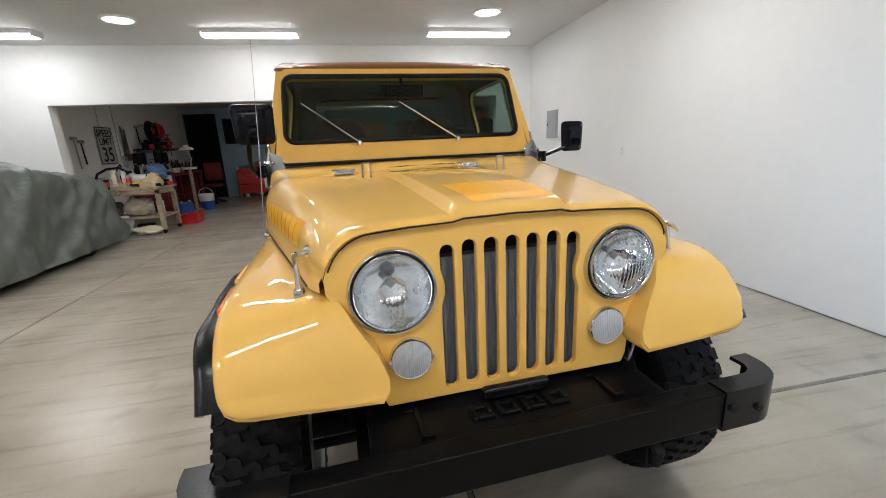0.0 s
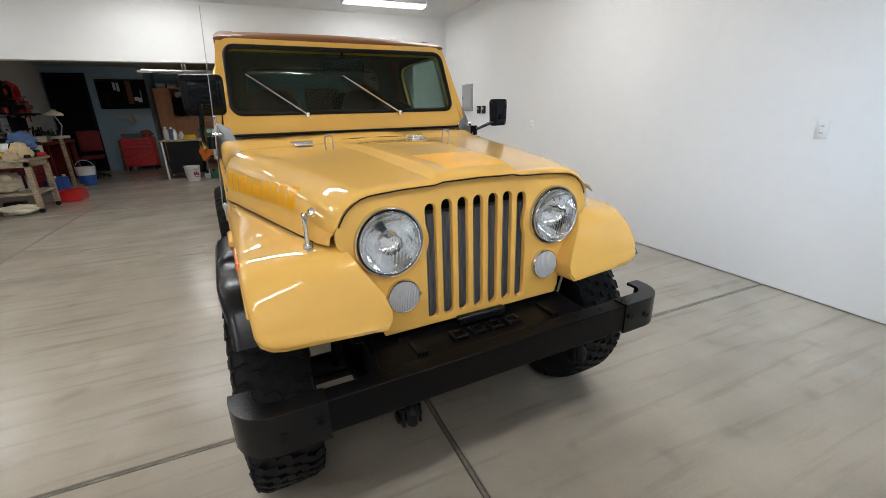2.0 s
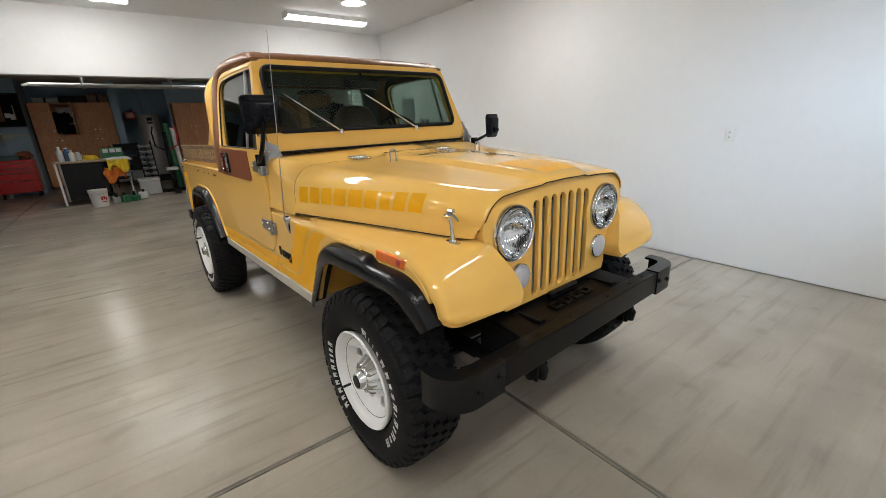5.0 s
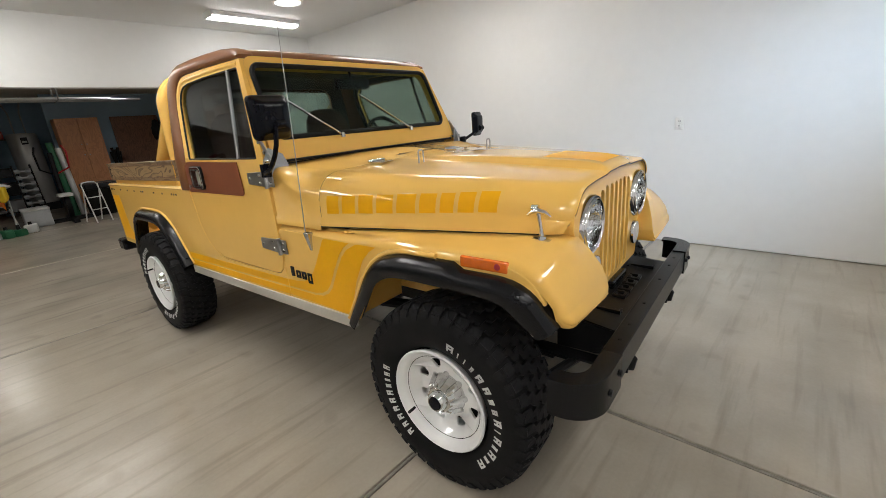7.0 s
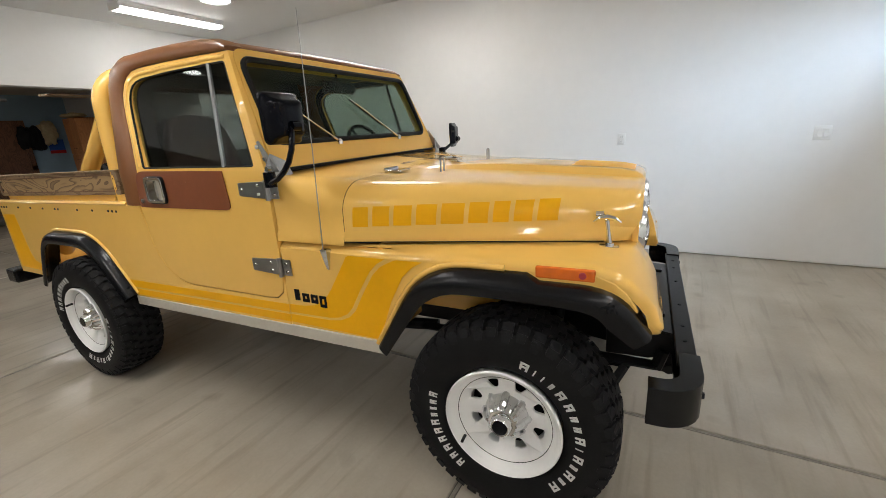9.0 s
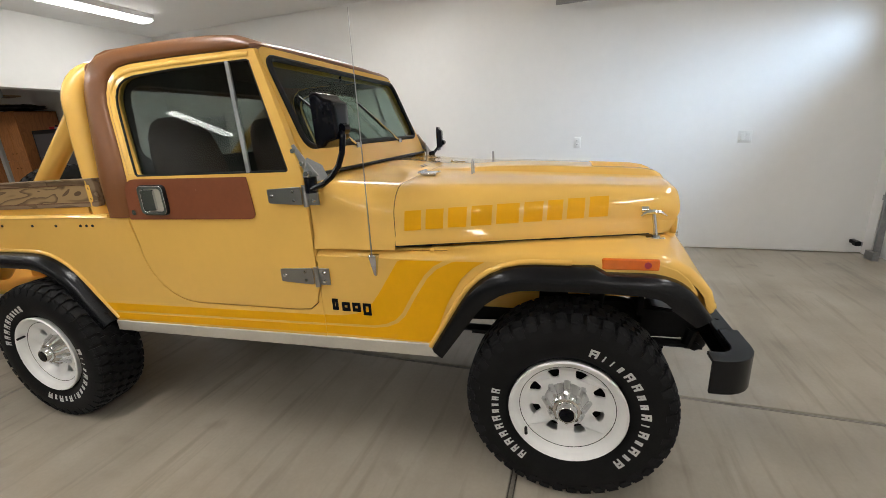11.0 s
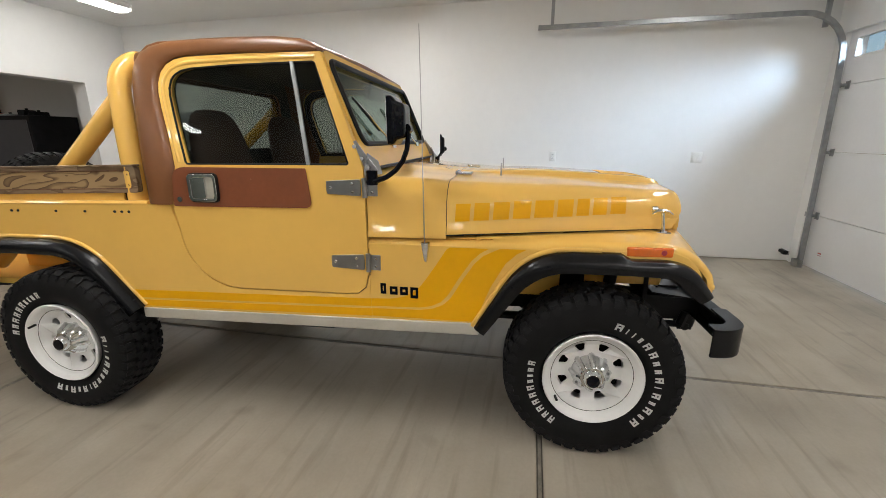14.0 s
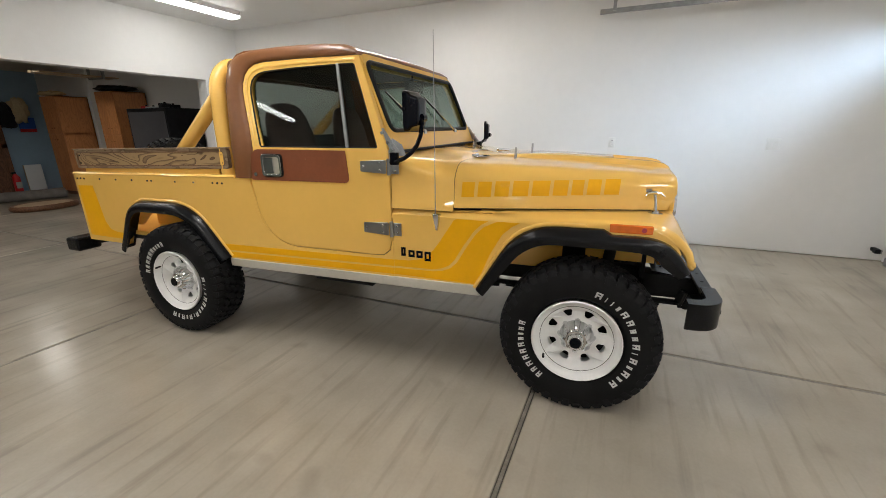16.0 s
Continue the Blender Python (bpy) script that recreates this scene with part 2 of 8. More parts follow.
COVER = material("grey_car_cover_cloth", (0.120, 0.138, 0.122), 0.36, vary=0.16, scale=5, bump=0.2, bump_scale=24)
RED = material("red_tool_enamel", (0.56, 0.018, 0.020), 0.32, vary=0.12, scale=9, coat=0.5)
ORANGE_WOOD = wood_material("maple_cabinet_front", (0.62, 0.27, 0.10), (0.52, 0.21, 0.075), 2.0, "z", 0.4)
DARK_WOOD = wood_material("stained_door_wood", (0.19, 0.085, 0.04), (0.11, 0.048, 0.022), 3.0, "z", 0.45)
TAN = material("chipboard_side", (0.45, 0.33, 0.21), 0.6, vary=0.1)
BENCH_WOOD = wood_material("worn_pine", (0.38, 0.31, 0.22), (0.24, 0.18, 0.11), 3.0, "x", 0.65)
DARK = material("near_black_plastic", (0.012, 0.012, 0.013), 0.45, vary=0.3, scale=10)
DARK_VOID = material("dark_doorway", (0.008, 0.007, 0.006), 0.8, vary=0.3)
GREY_SCREEN = material("grey_glass_screen", (0.11, 0.11, 0.12), 0.18, vary=0.05)
BLUE_PLASTIC = material("blue_plastic", (0.03, 0.11, 0.42), 0.4, vary=0.1)
CREAM = material("cream_plastic", (0.62, 0.56, 0.42), 0.5, vary=0.1)
YELLOW_PLASTIC = material("yellow_plastic", (0.75, 0.52, 0.02), 0.45, vary=0.1)
ORANGE = material("orange_cloth", (0.62, 0.16, 0.015), 0.7, vary=0.2, scale=14, bump=0.3, bump_scale=30)
GREEN = material("green_plastic", (0.02, 0.14, 0.06), 0.45, vary=0.2)
HEATER_GREY = material("grey_tank_enamel", (0.42, 0.42, 0.41), 0.35, 0.4, vary=0.08)
BIN_CLEAR = material("milky_plastic", (0.52, 0.54, 0.55), 0.35, vary=0.1)
SIGN_WHITE = material("weathered_sign_white", (0.40, 0.40, 0.36), 0.5, vary=0.12, scale=9)
INK = material("black_ink", (0.02, 0.02, 0.02), 0.5)
DARK_RED = material("dark_red_enamel", (0.15, 0.012, 0.013), 0.4, vary=0.2, scale=9)
RED_INK = material("red_ink", (0.45, 0.03, 0.03), 0.5)
TEAL = material("teal_box", (0.03, 0.10, 0.10), 0.5, vary=0.15)
CLOTH_BLUE = material("blue_denim_cloth", (0.08, 0.15, 0.30), 0.8, vary=0.25, scale=14, bump=0.3, bump_scale=50)
STRAW = material("straw", (0.55, 0.43, 0.24), 0.75, vary=0.15, scale=30, bump=0.3, bump_scale=90)
GREY_CLOTH = material("grey_cloth", (0.20, 0.18, 0.16), 0.8, vary=0.2, scale=9, bump=0.25, bump_scale=50)


# ---- mesh helpers ----
def part(name, bm, mat, parent=None, label="", bevel=0.0, smooth=38, seg=2):
    """Links bm as one mesh object, under a thing or a part where one is given."""
    bmesh.ops.recalc_face_normals(bm, faces=bm.faces)
    me = bpy.data.meshes.new(name)
    bm.to_mesh(me)
    bm.free()
    mats = mat if isinstance(mat, (list, tuple)) else [mat]
    for m in mats:
        me.materials.append(m)
    if smooth:
        me.shade_smooth()
        me.set_sharp_from_angle(angle=radians(smooth))
    ob = new(name, me)
    if parent is not None:
        ob.parent = parent
    if label:
        ob["label"] = label
    if bevel:
        b = ob.modifiers.new("bevel", "BEVEL")
        b.width, b.segments, b.limit_method, b.angle_limit, b.harden_normals = bevel, seg, "ANGLE", radians(40), True
    return ob


def thing(name, label, category, at=(0, 0, 0), turn=0, group="", kind=""):
    ob = new(name)
    ob.empty_display_size = 0.1
    ob.matrix_world = pose(*at, 0, 0, turn)
    return tagged(ob, label, category, group, kind)


def box(bm, x0, x1, y0, y1, z0, z1):
    v = [bm.verts.new((x, y, z)) for x in (x0, x1) for y in (y0, y1) for z in (z0, z1)]
    for f in ((0, 1, 3, 2), (4, 6, 7, 5), (0, 4, 5, 1), (2, 3, 7, 6), (0, 2, 6, 4), (1, 5, 7, 3)):
        bm.faces.new([v[i] for i in f])
    return v


def boxes(*dims):
    bm = bmesh.new()
    for d in dims:
        box(bm, *d)
    return bm


def loft(bm, rings, closed=True, caps=True, mat=0):
    """Skins a row of rings with the same number of points."""
    vs = [[bm.verts.new(p) for p in ring] for ring in rings]
    n = len(vs[0])
    for a, b in zip(vs, vs[1:]):
        for i in range(n if closed else n - 1):
            j = (i + 1) % n
            bm.faces.new((a[i], a[j], b[j], b[i])).material_index = mat
    if closed and caps:
        bm.faces.new(vs[0])
        bm.faces.new(vs[-1][::-1])
    return vs


def tube(bm, pts, r, seg=8, caps=True):
    """A round bar along a line of points; r may be a number or one for each point."""
    pts = [Vector(p) for p in pts]
    rings, side = [], None
    for i, p in enumerate(pts):
        d = (pts[min(i + 1, len(pts) - 1)] - pts[max(i - 1, 0)]).normalized()
        if side is None:
            side = d.orthogonal().normalized()
        side = (side - d * side.dot(d)).normalized()
        up = d.cross(side)
        rr = r[i] if isinstance(r, (list, tuple)) else r
        rings.append([p + side * rr * math.cos(a) + up * rr * math.sin(a) for a in [2 * math.pi * k / seg for k in range(seg)]])
    loft(bm, rings, True, caps)
    return bm


def lathe(bm, profile, axis="z", at=(0, 0, 0), seg=24, mat=0):
    """Turns a profile of (height along the axis, radius) round an axis through at."""
    at = Vector(at)
    rings = []
    for a, r in profile:
        ring = []
        for k in range(seg):
            c, s = r * math.cos(2 * math.pi * k / seg), r * math.sin(2 * math.pi * k / seg)
            ring.append(at + Vector({"x": (a, c, s), "y": (c, a, s), "z": (c, s, a)}[axis]))
        rings.append(ring)
    loft(bm, rings, True, False, mat)
    bmesh.ops.remove_doubles(bm, verts=[v for v in bm.verts], dist=0.00001)
    return bm


def plate(bm, outer, holes, to3d, depth):
    """A flat sheet with holes: outlines in (u, v), placed by to3d(u, v), thickened by the vector depth."""
    edges = []
    for ring in [outer, *holes]:
        vs = [bm.verts.new(to3d(u, v)) for u, v in ring]
        edges += [bm.edges.new((a, b)) for a, b in zip(vs, vs[1:] + vs[:1])]
    filled = bmesh.ops.triangle_fill(bm, use_beauty=True, use_dissolve=False, edges=edges)
    faces = [g for g in filled["geom"] if isinstance(g, bmesh.types.BMFace)]
    grown = bmesh.ops.extrude_face_region(bm, geom=faces)
    bmesh.ops.translate(bm, verts=[g for g in grown["geom"] if isinstance(g, bmesh.types.BMVert)], vec=Vector(depth))
    return bm


def rounded(points, radii, steps=5):
    """A polygon with its corners rounded; radii: one number or one for each corner."""
    out = []
    n = len(points)
    for i in range(n):
        p0, p, p1 = Vector(points[i - 1]), Vector(points[i]), Vector(points[(i + 1) % n])
        r = radii[i] if isinstance(radii, (list, tuple)) else radii
        if r <= 0:
            out.append(tuple(p))
            continue
        a, b = (p0 - p), (p1 - p)
        ra = min(r, a.length * 0.49)
        rb = min(r, b.length * 0.49)
        s, e = p + a.normalized() * ra, p + b.normalized() * rb
        for k in range(steps + 1):
            f = k / steps
            out.append(tuple((1 - f) ** 2 * s + 2 * f * (1 - f) * p + f * f * e))
    return out


def circle(cx, cy, r, n=32):
    return [(cx + r * math.cos(2 * math.pi * k / n), cy + r * math.sin(2 * math.pi * k / n)) for k in range(n)]


def lerp(table, x):
    """Value at x in a table of (x, value), straight between the entries."""
    if x <= table[0][0]:
        return table[0][1]
    for (a, va), (b, vb) in zip(table, table[1:]):
        if x <= b:
            f = (x - a) / (b - a)
            return va + (vb - va) * f
    return table[-1][1]


# ---- the room ----
EAST, NORTH, CEIL, DOOR_Y, WEST = 2.885, 6.1, 2.95, -2.72, -8.2
OPEN_W, OPEN_E, OPEN_H = -4.75, 2.22, 2.13
BACK_Y, BACK_CEIL = 12.7, 2.66


def structure(name, bm, mat, label, bevel=0.0):
    return tagged(part(name, bm, mat, None, label, bevel), "", name.split("_")[0], "", "structure")


structure("wall_east", boxes((EAST, EAST + 0.15, DOOR_Y - 0.2, NORTH, 0.010, CEIL), (EAST + 0.02, EAST + 0.15, DOOR_Y - 0.2, NORTH, -0.1, 0.010)), WALL, "plain white painted wall of the garage")
structure("wall_north", boxes((WEST, OPEN_W, NORTH, NORTH + 0.2, -0.1, CEIL), (OPEN_E, EAST + 0.15, NORTH, NORTH + 0.2, -0.1, CEIL),
                              (OPEN_W, OPEN_E, NORTH, NORTH + 0.2, OPEN_H, CEIL)), WALL, "white wall with a wide opening into the workshop")
structure("wall_west", boxes((WEST - 0.15, WEST, DOOR_Y - 0.2, NORTH, -0.1, CEIL)), WALL, "plain white wall closing the garage")
DOOR_W = -2.6
structure("wall_south", boxes((DOOR_W - 0.05, EAST, DOOR_Y - 0.2, DOOR_Y, 2.40, CEIL), (EAST - 0.14, EAST, DOOR_Y - 0.2, DOOR_Y, -0.1, 2.40),
                              (WEST, DOOR_W, DOOR_Y - 0.2, DOOR_Y, -0.1, CEIL)), WALL, "white wall round the overhead door")
structure("ceiling", boxes((WEST, EAST + 0.15, DOOR_Y - 0.2, NORTH + 0.2, CEIL, CEIL + 0.1)), CEILING, "plain white garage ceiling")
structure("ceiling_back", boxes((-5.6, 3.2, NORTH + 0.2, 14.4, BACK_CEIL, BACK_CEIL + 0.1)), BACK_CEILING, "buff workshop ceiling")
structure("wall_workshop_west", boxes((-5.45, -5.3, NORTH + 0.2, BACK_Y + 0.1, -0.1, BACK_CEIL)), WALL, "off-white workshop wall hung with tools")
structure("wall_workshop_east", boxes((EAST + 0.06, EAST + 0.21, NORTH + 0.2, 14.2, -0.1, BACK_CEIL)), WALL, "off-white workshop wall behind cabinets")
structure("wall_workshop_north", boxes((-5.3, -3.12, BACK_Y, BACK_Y + 0.12, -0.1, BACK_CEIL), (-3.24, -3.12, BACK_Y + 0.12, 14.2, -0.1, BACK_CEIL),
                                       (-3.24, EAST + 0.06, 14.1, 14.2, -0.1, BACK_CEIL), (-1.42, -1.26, 13.0, 14.1, -0.1, BACK_CEIL),
                                       (-0.18, EAST + 0.06, BACK_Y + 0.05, BACK_Y + 0.15, -0.1, BACK_CEIL)), BLUE, "slate-blue painted workshop wall with alcoves")

# floor: sub-base with slabs on it, open joints between
floor = structure("floor", boxes((WEST, EAST + 0.1, DOOR_Y - 0.2, 14.2, -0.12, -0.010)), JOINT, "sealed grey concrete garage floor")
XS, YS = (WEST, -6.3, -3.16, -0.02, EAST + 0.1), (DOOR_Y - 0.2, 0.16, 3.22, 6.28, 9.4, 14.15)
for i in range(4):
    for j in range(5):
        g = 0.013
        slab = part("slab", boxes((XS[i] + g, XS[i + 1] - g, YS[j] + g, YS[j + 1] - g, -0.021, 0.0)), CONCRETE, floor, bevel=0.007)

for x in XS[1:4]:
    part("joint_filler", boxes((x - 0.0075, x + 0.0075, YS[0], YS[-1], -0.012, -0.0045)), FILLER, floor, "grey joint filler", bevel=0.002)
for y in YS[1:5]:
    part("joint_filler", boxes((XS[0], XS[-1], y - 0.0075, y + 0.0075, -0.012, -0.0040)), FILLER, floor, "grey joint filler", bevel=0.002)

# overhead door: four panels, each with its own joint, and small lights in the top one
garage_door = thing("garage_door", "white sectional overhead door with a row of small windows", "door", (0, DOOR_Y - 0.05, 0), kind="structure")
PANELS = ((0.02, 0.58), (0.585, 1.245), (1.25, 1.90), (1.905, 2.47))
WINDOWS = [(2.27 - 0.62 * k, 2.62 - 0.62 * k) for k in range(8)]
for k, (z0, z1) in enumerate(PANELS):
    bm = bmesh.new()
    holes = [rounded([(a, 2.16), (b, 2.16), (b, 2.33), (a, 2.33)], 0.01, 2) for a, b in WINDOWS] if k == 3 else []
    plate(bm, [(DOOR_W, z0), (EAST - 0.02, z0), (EAST - 0.02, z1), (DOOR_W, z1)], holes, lambda u, v: Vector((u, 0.0, v)), (0, -0.045, 0))
    panel = part("panel", bm, DOOR_WHITE, garage_door, bevel=0.004)
    if k == 3:
        for a, b in WINDOWS:
            bm = bmesh.new()
            plate(bm, [(a - 0.02, 2.14), (b + 0.02, 2.14), (b + 0.02, 2.35), (a - 0.02, 2.35)], [[(a, 2.16), (b, 2.16), (b, 2.33), (a, 2.33)]],
                  lambda u, v: Vector((u, 0.012, v)), (0, -0.012, 0))
            part("window_frame", bm, DOOR_WHITE, panel)
            pane = part("pane", boxes((a, b, -0.03, -0.026, 2.16, 2.33)), CLEAR_GLASS, panel, "clear glass pane")
            pane.visible_shadow = False
bm = boxes((2.44, 2.49, 0.002, 0.004, 0.20, 0.212), (2.44, 2.485, 0.002, 0.004, 0.18, 0.186))
part("warning_label", bm, RED_INK, garage_door, "small red-lettered label")
for z in (0.58, 1.245, 1.90):
    bm = boxes((2.605, 2.660, 0.0, 0.010, z - 0.038, z + 0.038), (2.63, 2.665, 0.010, 0.045, z - 0.014, z + 0.014), (2.690, 2.745, 0.045, 0.060, z - 0.02, z + 0.03))
    tube(bm, [(2.64, 0.04, z), (2.725, 0.04, z)], 0.008, 8)
    lathe(bm, [(2.675, 0.0), (2.675, 0.022), (2.70, 0.022), (2.70, 0.0)], "x", (0, 0.04, z), 12)
    part("roller_hinge", bm, GALV, garage_door, "galvanised roller hinge", bevel=0.003)

door_track = thing("door_track", "galvanised overhead door track with a curved bend", "track", (2.67, 0, 0))
bm = bmesh.new()
prof = [(-0.024, -0.014), (0.024, -0.014), (0.024, 0.014), (0.019, 0.014), (0.019, -0.008), (-0.019, -0.008), (-0.019, 0.014), (-0.024, 0.014)]
line = [(DOOR_Y - 0.005, 0.03), (DOOR_Y + 0.03, 1.90), (DOOR_Y + 0.04, 2.18)] + [(DOOR_Y + 0.04 + 0.40 * (1 - math.cos(a)), 2.18 + 0.40 * math.sin(a)) for a in [radians(d) for d in range(12, 91, 13)]] + [(0.27, 2.58)]
rings = []
for i, (y, z) in enumerate(line):
    a, b = line[max(i - 1, 0)], line[min(i + 1, len(line) - 1)]
    d = Vector((b[0] - a[0], b[1] - a[1])).normalized()
    n = Vector((d.y, -d.x))
    rings.append([(q, y + n.x * p, z + n.y * p) for p, q in prof])
loft(bm, rings)
part("rail", bm, GALV, door_track)
for d in ((-0.03, 0.0, 0.105, 0.140, 2.58, CEIL), (0.02, 0.05, DOOR_Y + 0.2, DOOR_Y + 0.24, 2.45, CEIL)):
    part("hanger", boxes(d), GALV, door_track, "steel angle hanger")
part("base_bracket", boxes((-0.06, 0.06, DOOR_Y, DOOR_Y + 0.05, 0.0, 0.08)), GALV, door_track)
bm = bmesh.new()
tube(bm, [(2.66, DOOR_Y + 0.10, 2.72), (-2.5, DOOR_Y + 0.10, 2.72)], 0.014, 10)
lathe(bm, [(0, 0.05), (0.06, 0.055), (0.062, 0.0)], "x", (2.60, DOOR_Y + 0.10, 2.72), 20)
spring = part("torsion_bar", bm, GALV)
tagged(spring, "galvanised torsion bar and cable drum above the door", "bar")
sensor = thing("door_sensor", "small black door safety sensor on a bracket", "sensor", (2.74, DOOR_Y + 0.1, 0.13))
part("bracket", boxes((-0.01, 0.14, -0.02, -0.014, -0.02, 0.02)), GALV, sensor)
part("housing", boxes((0.0, 0.06, -0.014, 0.03, -0.022, 0.022), (0.08, 0.13, -0.014, 0.02, -0.018, 0.018)), DARK, sensor, bevel=0.004)


# ---- lamps on the ceiling ----
def fluorescent(tubes):
    lamp = thing("ceiling_light", "white wraparound fluorescent ceiling fixture, lit", "light", (0, 0, 0), group="ceiling fixtures")
    bm = boxes((-0.63, -0.61, -0.115, 0.115, -0.085, 0.0), (0.61, 0.63, -0.115, 0.115, -0.085, 0.0))
    loft(bm, [[(x, -0.115, 0.0), (x, 0.115, 0.0), (x, 0.095, -0.055), (x, -0.095, -0.055)] for x in (-0.61, 0.61)])
    part("housing", bm, FIXTURE, lamp, bevel=0.006)
    bm = bmesh.new()
    sec = rounded([(-0.088, -0.053), (0.088, -0.053), (0.078, -0.086), (-0.078, -0.086)], [0, 0, 0.02, 0.02])
    loft(bm, [[(x, y, z) for y, z in sec] for x in (-0.61, 0.61)])
    part("diffuser", bm, tubes, lamp, "glowing ribbed diffuser")
    return lamp


first = fluorescent(TUBE)
first.matrix_world = pose(1.46, 5.12, CEIL)
# assumed fixtures out of view, set brighter to lift the truck and walls
second = fluorescent(TUBE_ROW)
second.matrix_world = pose(1.46, 1.9, CEIL)
for x, y in ((-1.30, 1.9), (-3.95, 2.1), (-3.95, -1.8)):
    copy_thing(second, pose(x, y, CEIL))
# the pair at x -6.5 is unseen fill, added to brighten the west side
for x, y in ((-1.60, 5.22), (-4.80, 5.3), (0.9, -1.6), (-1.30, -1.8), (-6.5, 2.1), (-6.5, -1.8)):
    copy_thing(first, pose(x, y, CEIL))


def disc_light(at, lens):
    lamp = thing("disc_light", "round flush ceiling light with a white rim, lit", "light", at, group="round ceiling lights")
    part("rim", lathe(bmesh.new(), [(0.0, 0.19), (-0.02, 0.185), (-0.026, 0.165), (-0.018, 0.15), (-0.005, 0.15)], "z", seg=36), FIXTURE, lamp)
    part("lens", lathe(bmesh.new(), [(-0.006, 0.15), (-0.016, 0.14), (-0.026, 0.09), (-0.030, 0.0)], "z", seg=36), lens, lamp, "glowing domed lens")


for at in ((1.48, 4.24, CEIL), (-2.98, 4.74, CEIL), (-2.98, 0.9, CEIL)):
    disc_light(at, CAN)
# two unseen lamps, added only to brighten the workshop
for at in ((-2.2, 8.9, BACK_CEIL), (0.5, 8.9, BACK_CEIL)):
    disc_light(at, CAN_BACK)

# daylight through the lights of the overhead door
for (a, b), share in zip(WINDOWS[:4], (0.8, 1.7, 1.9, 1.5)):
    lamp = bpy.data.lights.new("window_daylight", "AREA")
    lamp.shape, lamp.size, lamp.size_y, lamp.energy, lamp.color, lamp.spread = "RECTANGLE", b - a, 0.16, WINDOW_POWER * share, (0.56, 0.76, 1.0), radians(64)
    ob = new("window_daylight", lamp)
    ob.matrix_world = look(((a + b) / 2, DOOR_Y - 0.03, 2.245), ((a + b) / 2 + 0.37, DOOR_Y + 0.80, 1.86))


# ---- wall plates ----
def wall_plate(y, z, w, h, label, rockers=1, name="wall_switch"):
    sw = thing(name, label, "switch" if rockers else "outlet", (EAST, y, z))
    bm = bmesh.new()
    loft(bm, [[(x, s * (w / 2 - i), t * (h / 2 - i)) for s, t in ((-1, -1), (1, -1), (1, 1), (-1, 1))] for x, i in ((0, 0), (-0.004, 0), (-0.007, 0.004))])
    part("plate", bm, PLATE, sw)
    if rockers:
        for k in range(rockers):
            yy = (k - (rockers - 1) / 2) * 0.046
            part("rocker", boxes((-0.012, -0.006, yy - 0.016, yy + 0.016, -0.033, 0.033)), PLATE, sw, bevel=0.002)
    else:
        for zz in (-0.022, 0.022):
            part("socket", lathe(bmesh.new(), [(-0.0095, 0.0), (-0.0095, 0.016), (-0.006, 0.017)], "x", (0, 0, zz), 16), PLATE, sw)
            part("slot", boxes((-0.0105, -0.009, -0.008, -0.005, zz - 0.006, zz + 0.006), (-0.0105, -0.009, 0.005, 0.008, zz - 0.006, zz + 0.006)), INK, sw)


wall_plate(0.02, 1.185, 0.075, 0.12, "white duplex outlet plate on the wall", 0, "wall_outlet")
wall_plate(-1.59, 1.178, 0.12, 0.12, "white two-gang blank plate on the wall", 2)
wall_plate(3.30, 1.15, 0.075, 0.12, "white outlet plate on the wall", 0, "wall_outlet")
for y in (4.78, 4.62):
    dark = thing("wall_control", "small dark wall control box", "control", (EAST, y, 1.36))
    part("housing", boxes((-0.03, 0, -0.045, 0.045, -0.06, 0.06)), DARK, dark, bevel=0.006)
    part("button", lathe(bmesh.new(), [(-0.036, 0.0), (-0.036, 0.018), (-0.03, 0.02)], "x", (0, 0, 0.02), 12), GREY_METAL, dark)
breaker = thing("breaker_panel", "grey steel electrical breaker panel on the wall", "panel", (EAST, 5.2, 1.56))
part("box_frame", boxes((-0.02, 0, -0.19, 0.19, -0.22, 0.22)), GREY_METAL, breaker, bevel=0.006)
part("door", boxes((-0.032, -0.021, -0.16, 0.16, -0.19, 0.19)), GREY_METAL, breaker, bevel=0.005)
part("latch", boxes((-0.040, -0.031, 0.12, 0.145, -0.02, 0.02)), DARK, breaker, bevel=0.003)


# ---- the truck ----
HW = 0.77
truck = thing("pickup_truck", "yellow vintage off-road pickup with a brown half-cab roof, parked", "truck", (0.02, 0.0, 0.0), 3.0)


def lean(bm, start=1.26, rate=0.18):
    """Sides lean in above the belt line."""
    for v in bm.verts:
        if v.co.z > start:
            v.co.x -= math.copysign(min(abs(v.co.x), (v.co.z - start) * rate), v.co.x)
    return bm


def side_sheet(outer, holes, x_out, thick, sign):
    """A sheet standing along the truck's side, outlined in (y, z)."""
    bm = bmesh.new()
    return plate(bm, outer, holes, lambda u, v: Vector((sign * x_out, u, v)), (-sign * thick, 0, 0))


def nose(bm, sign):
    """The body draws in a little towards the front."""
    for v in bm.verts:
        v.co.x -= sign * (0.022 if sign < 0 else 0.036) * max(0.0, 0.5 - v.co.y) / 0.95
    return bm


def hood_half(y):
    return lerp([(-0.40, 0.489), (-0.36, 0.503), (-0.30, 0.520), (0.65, 0.755), (1.0, 0.762)], y)


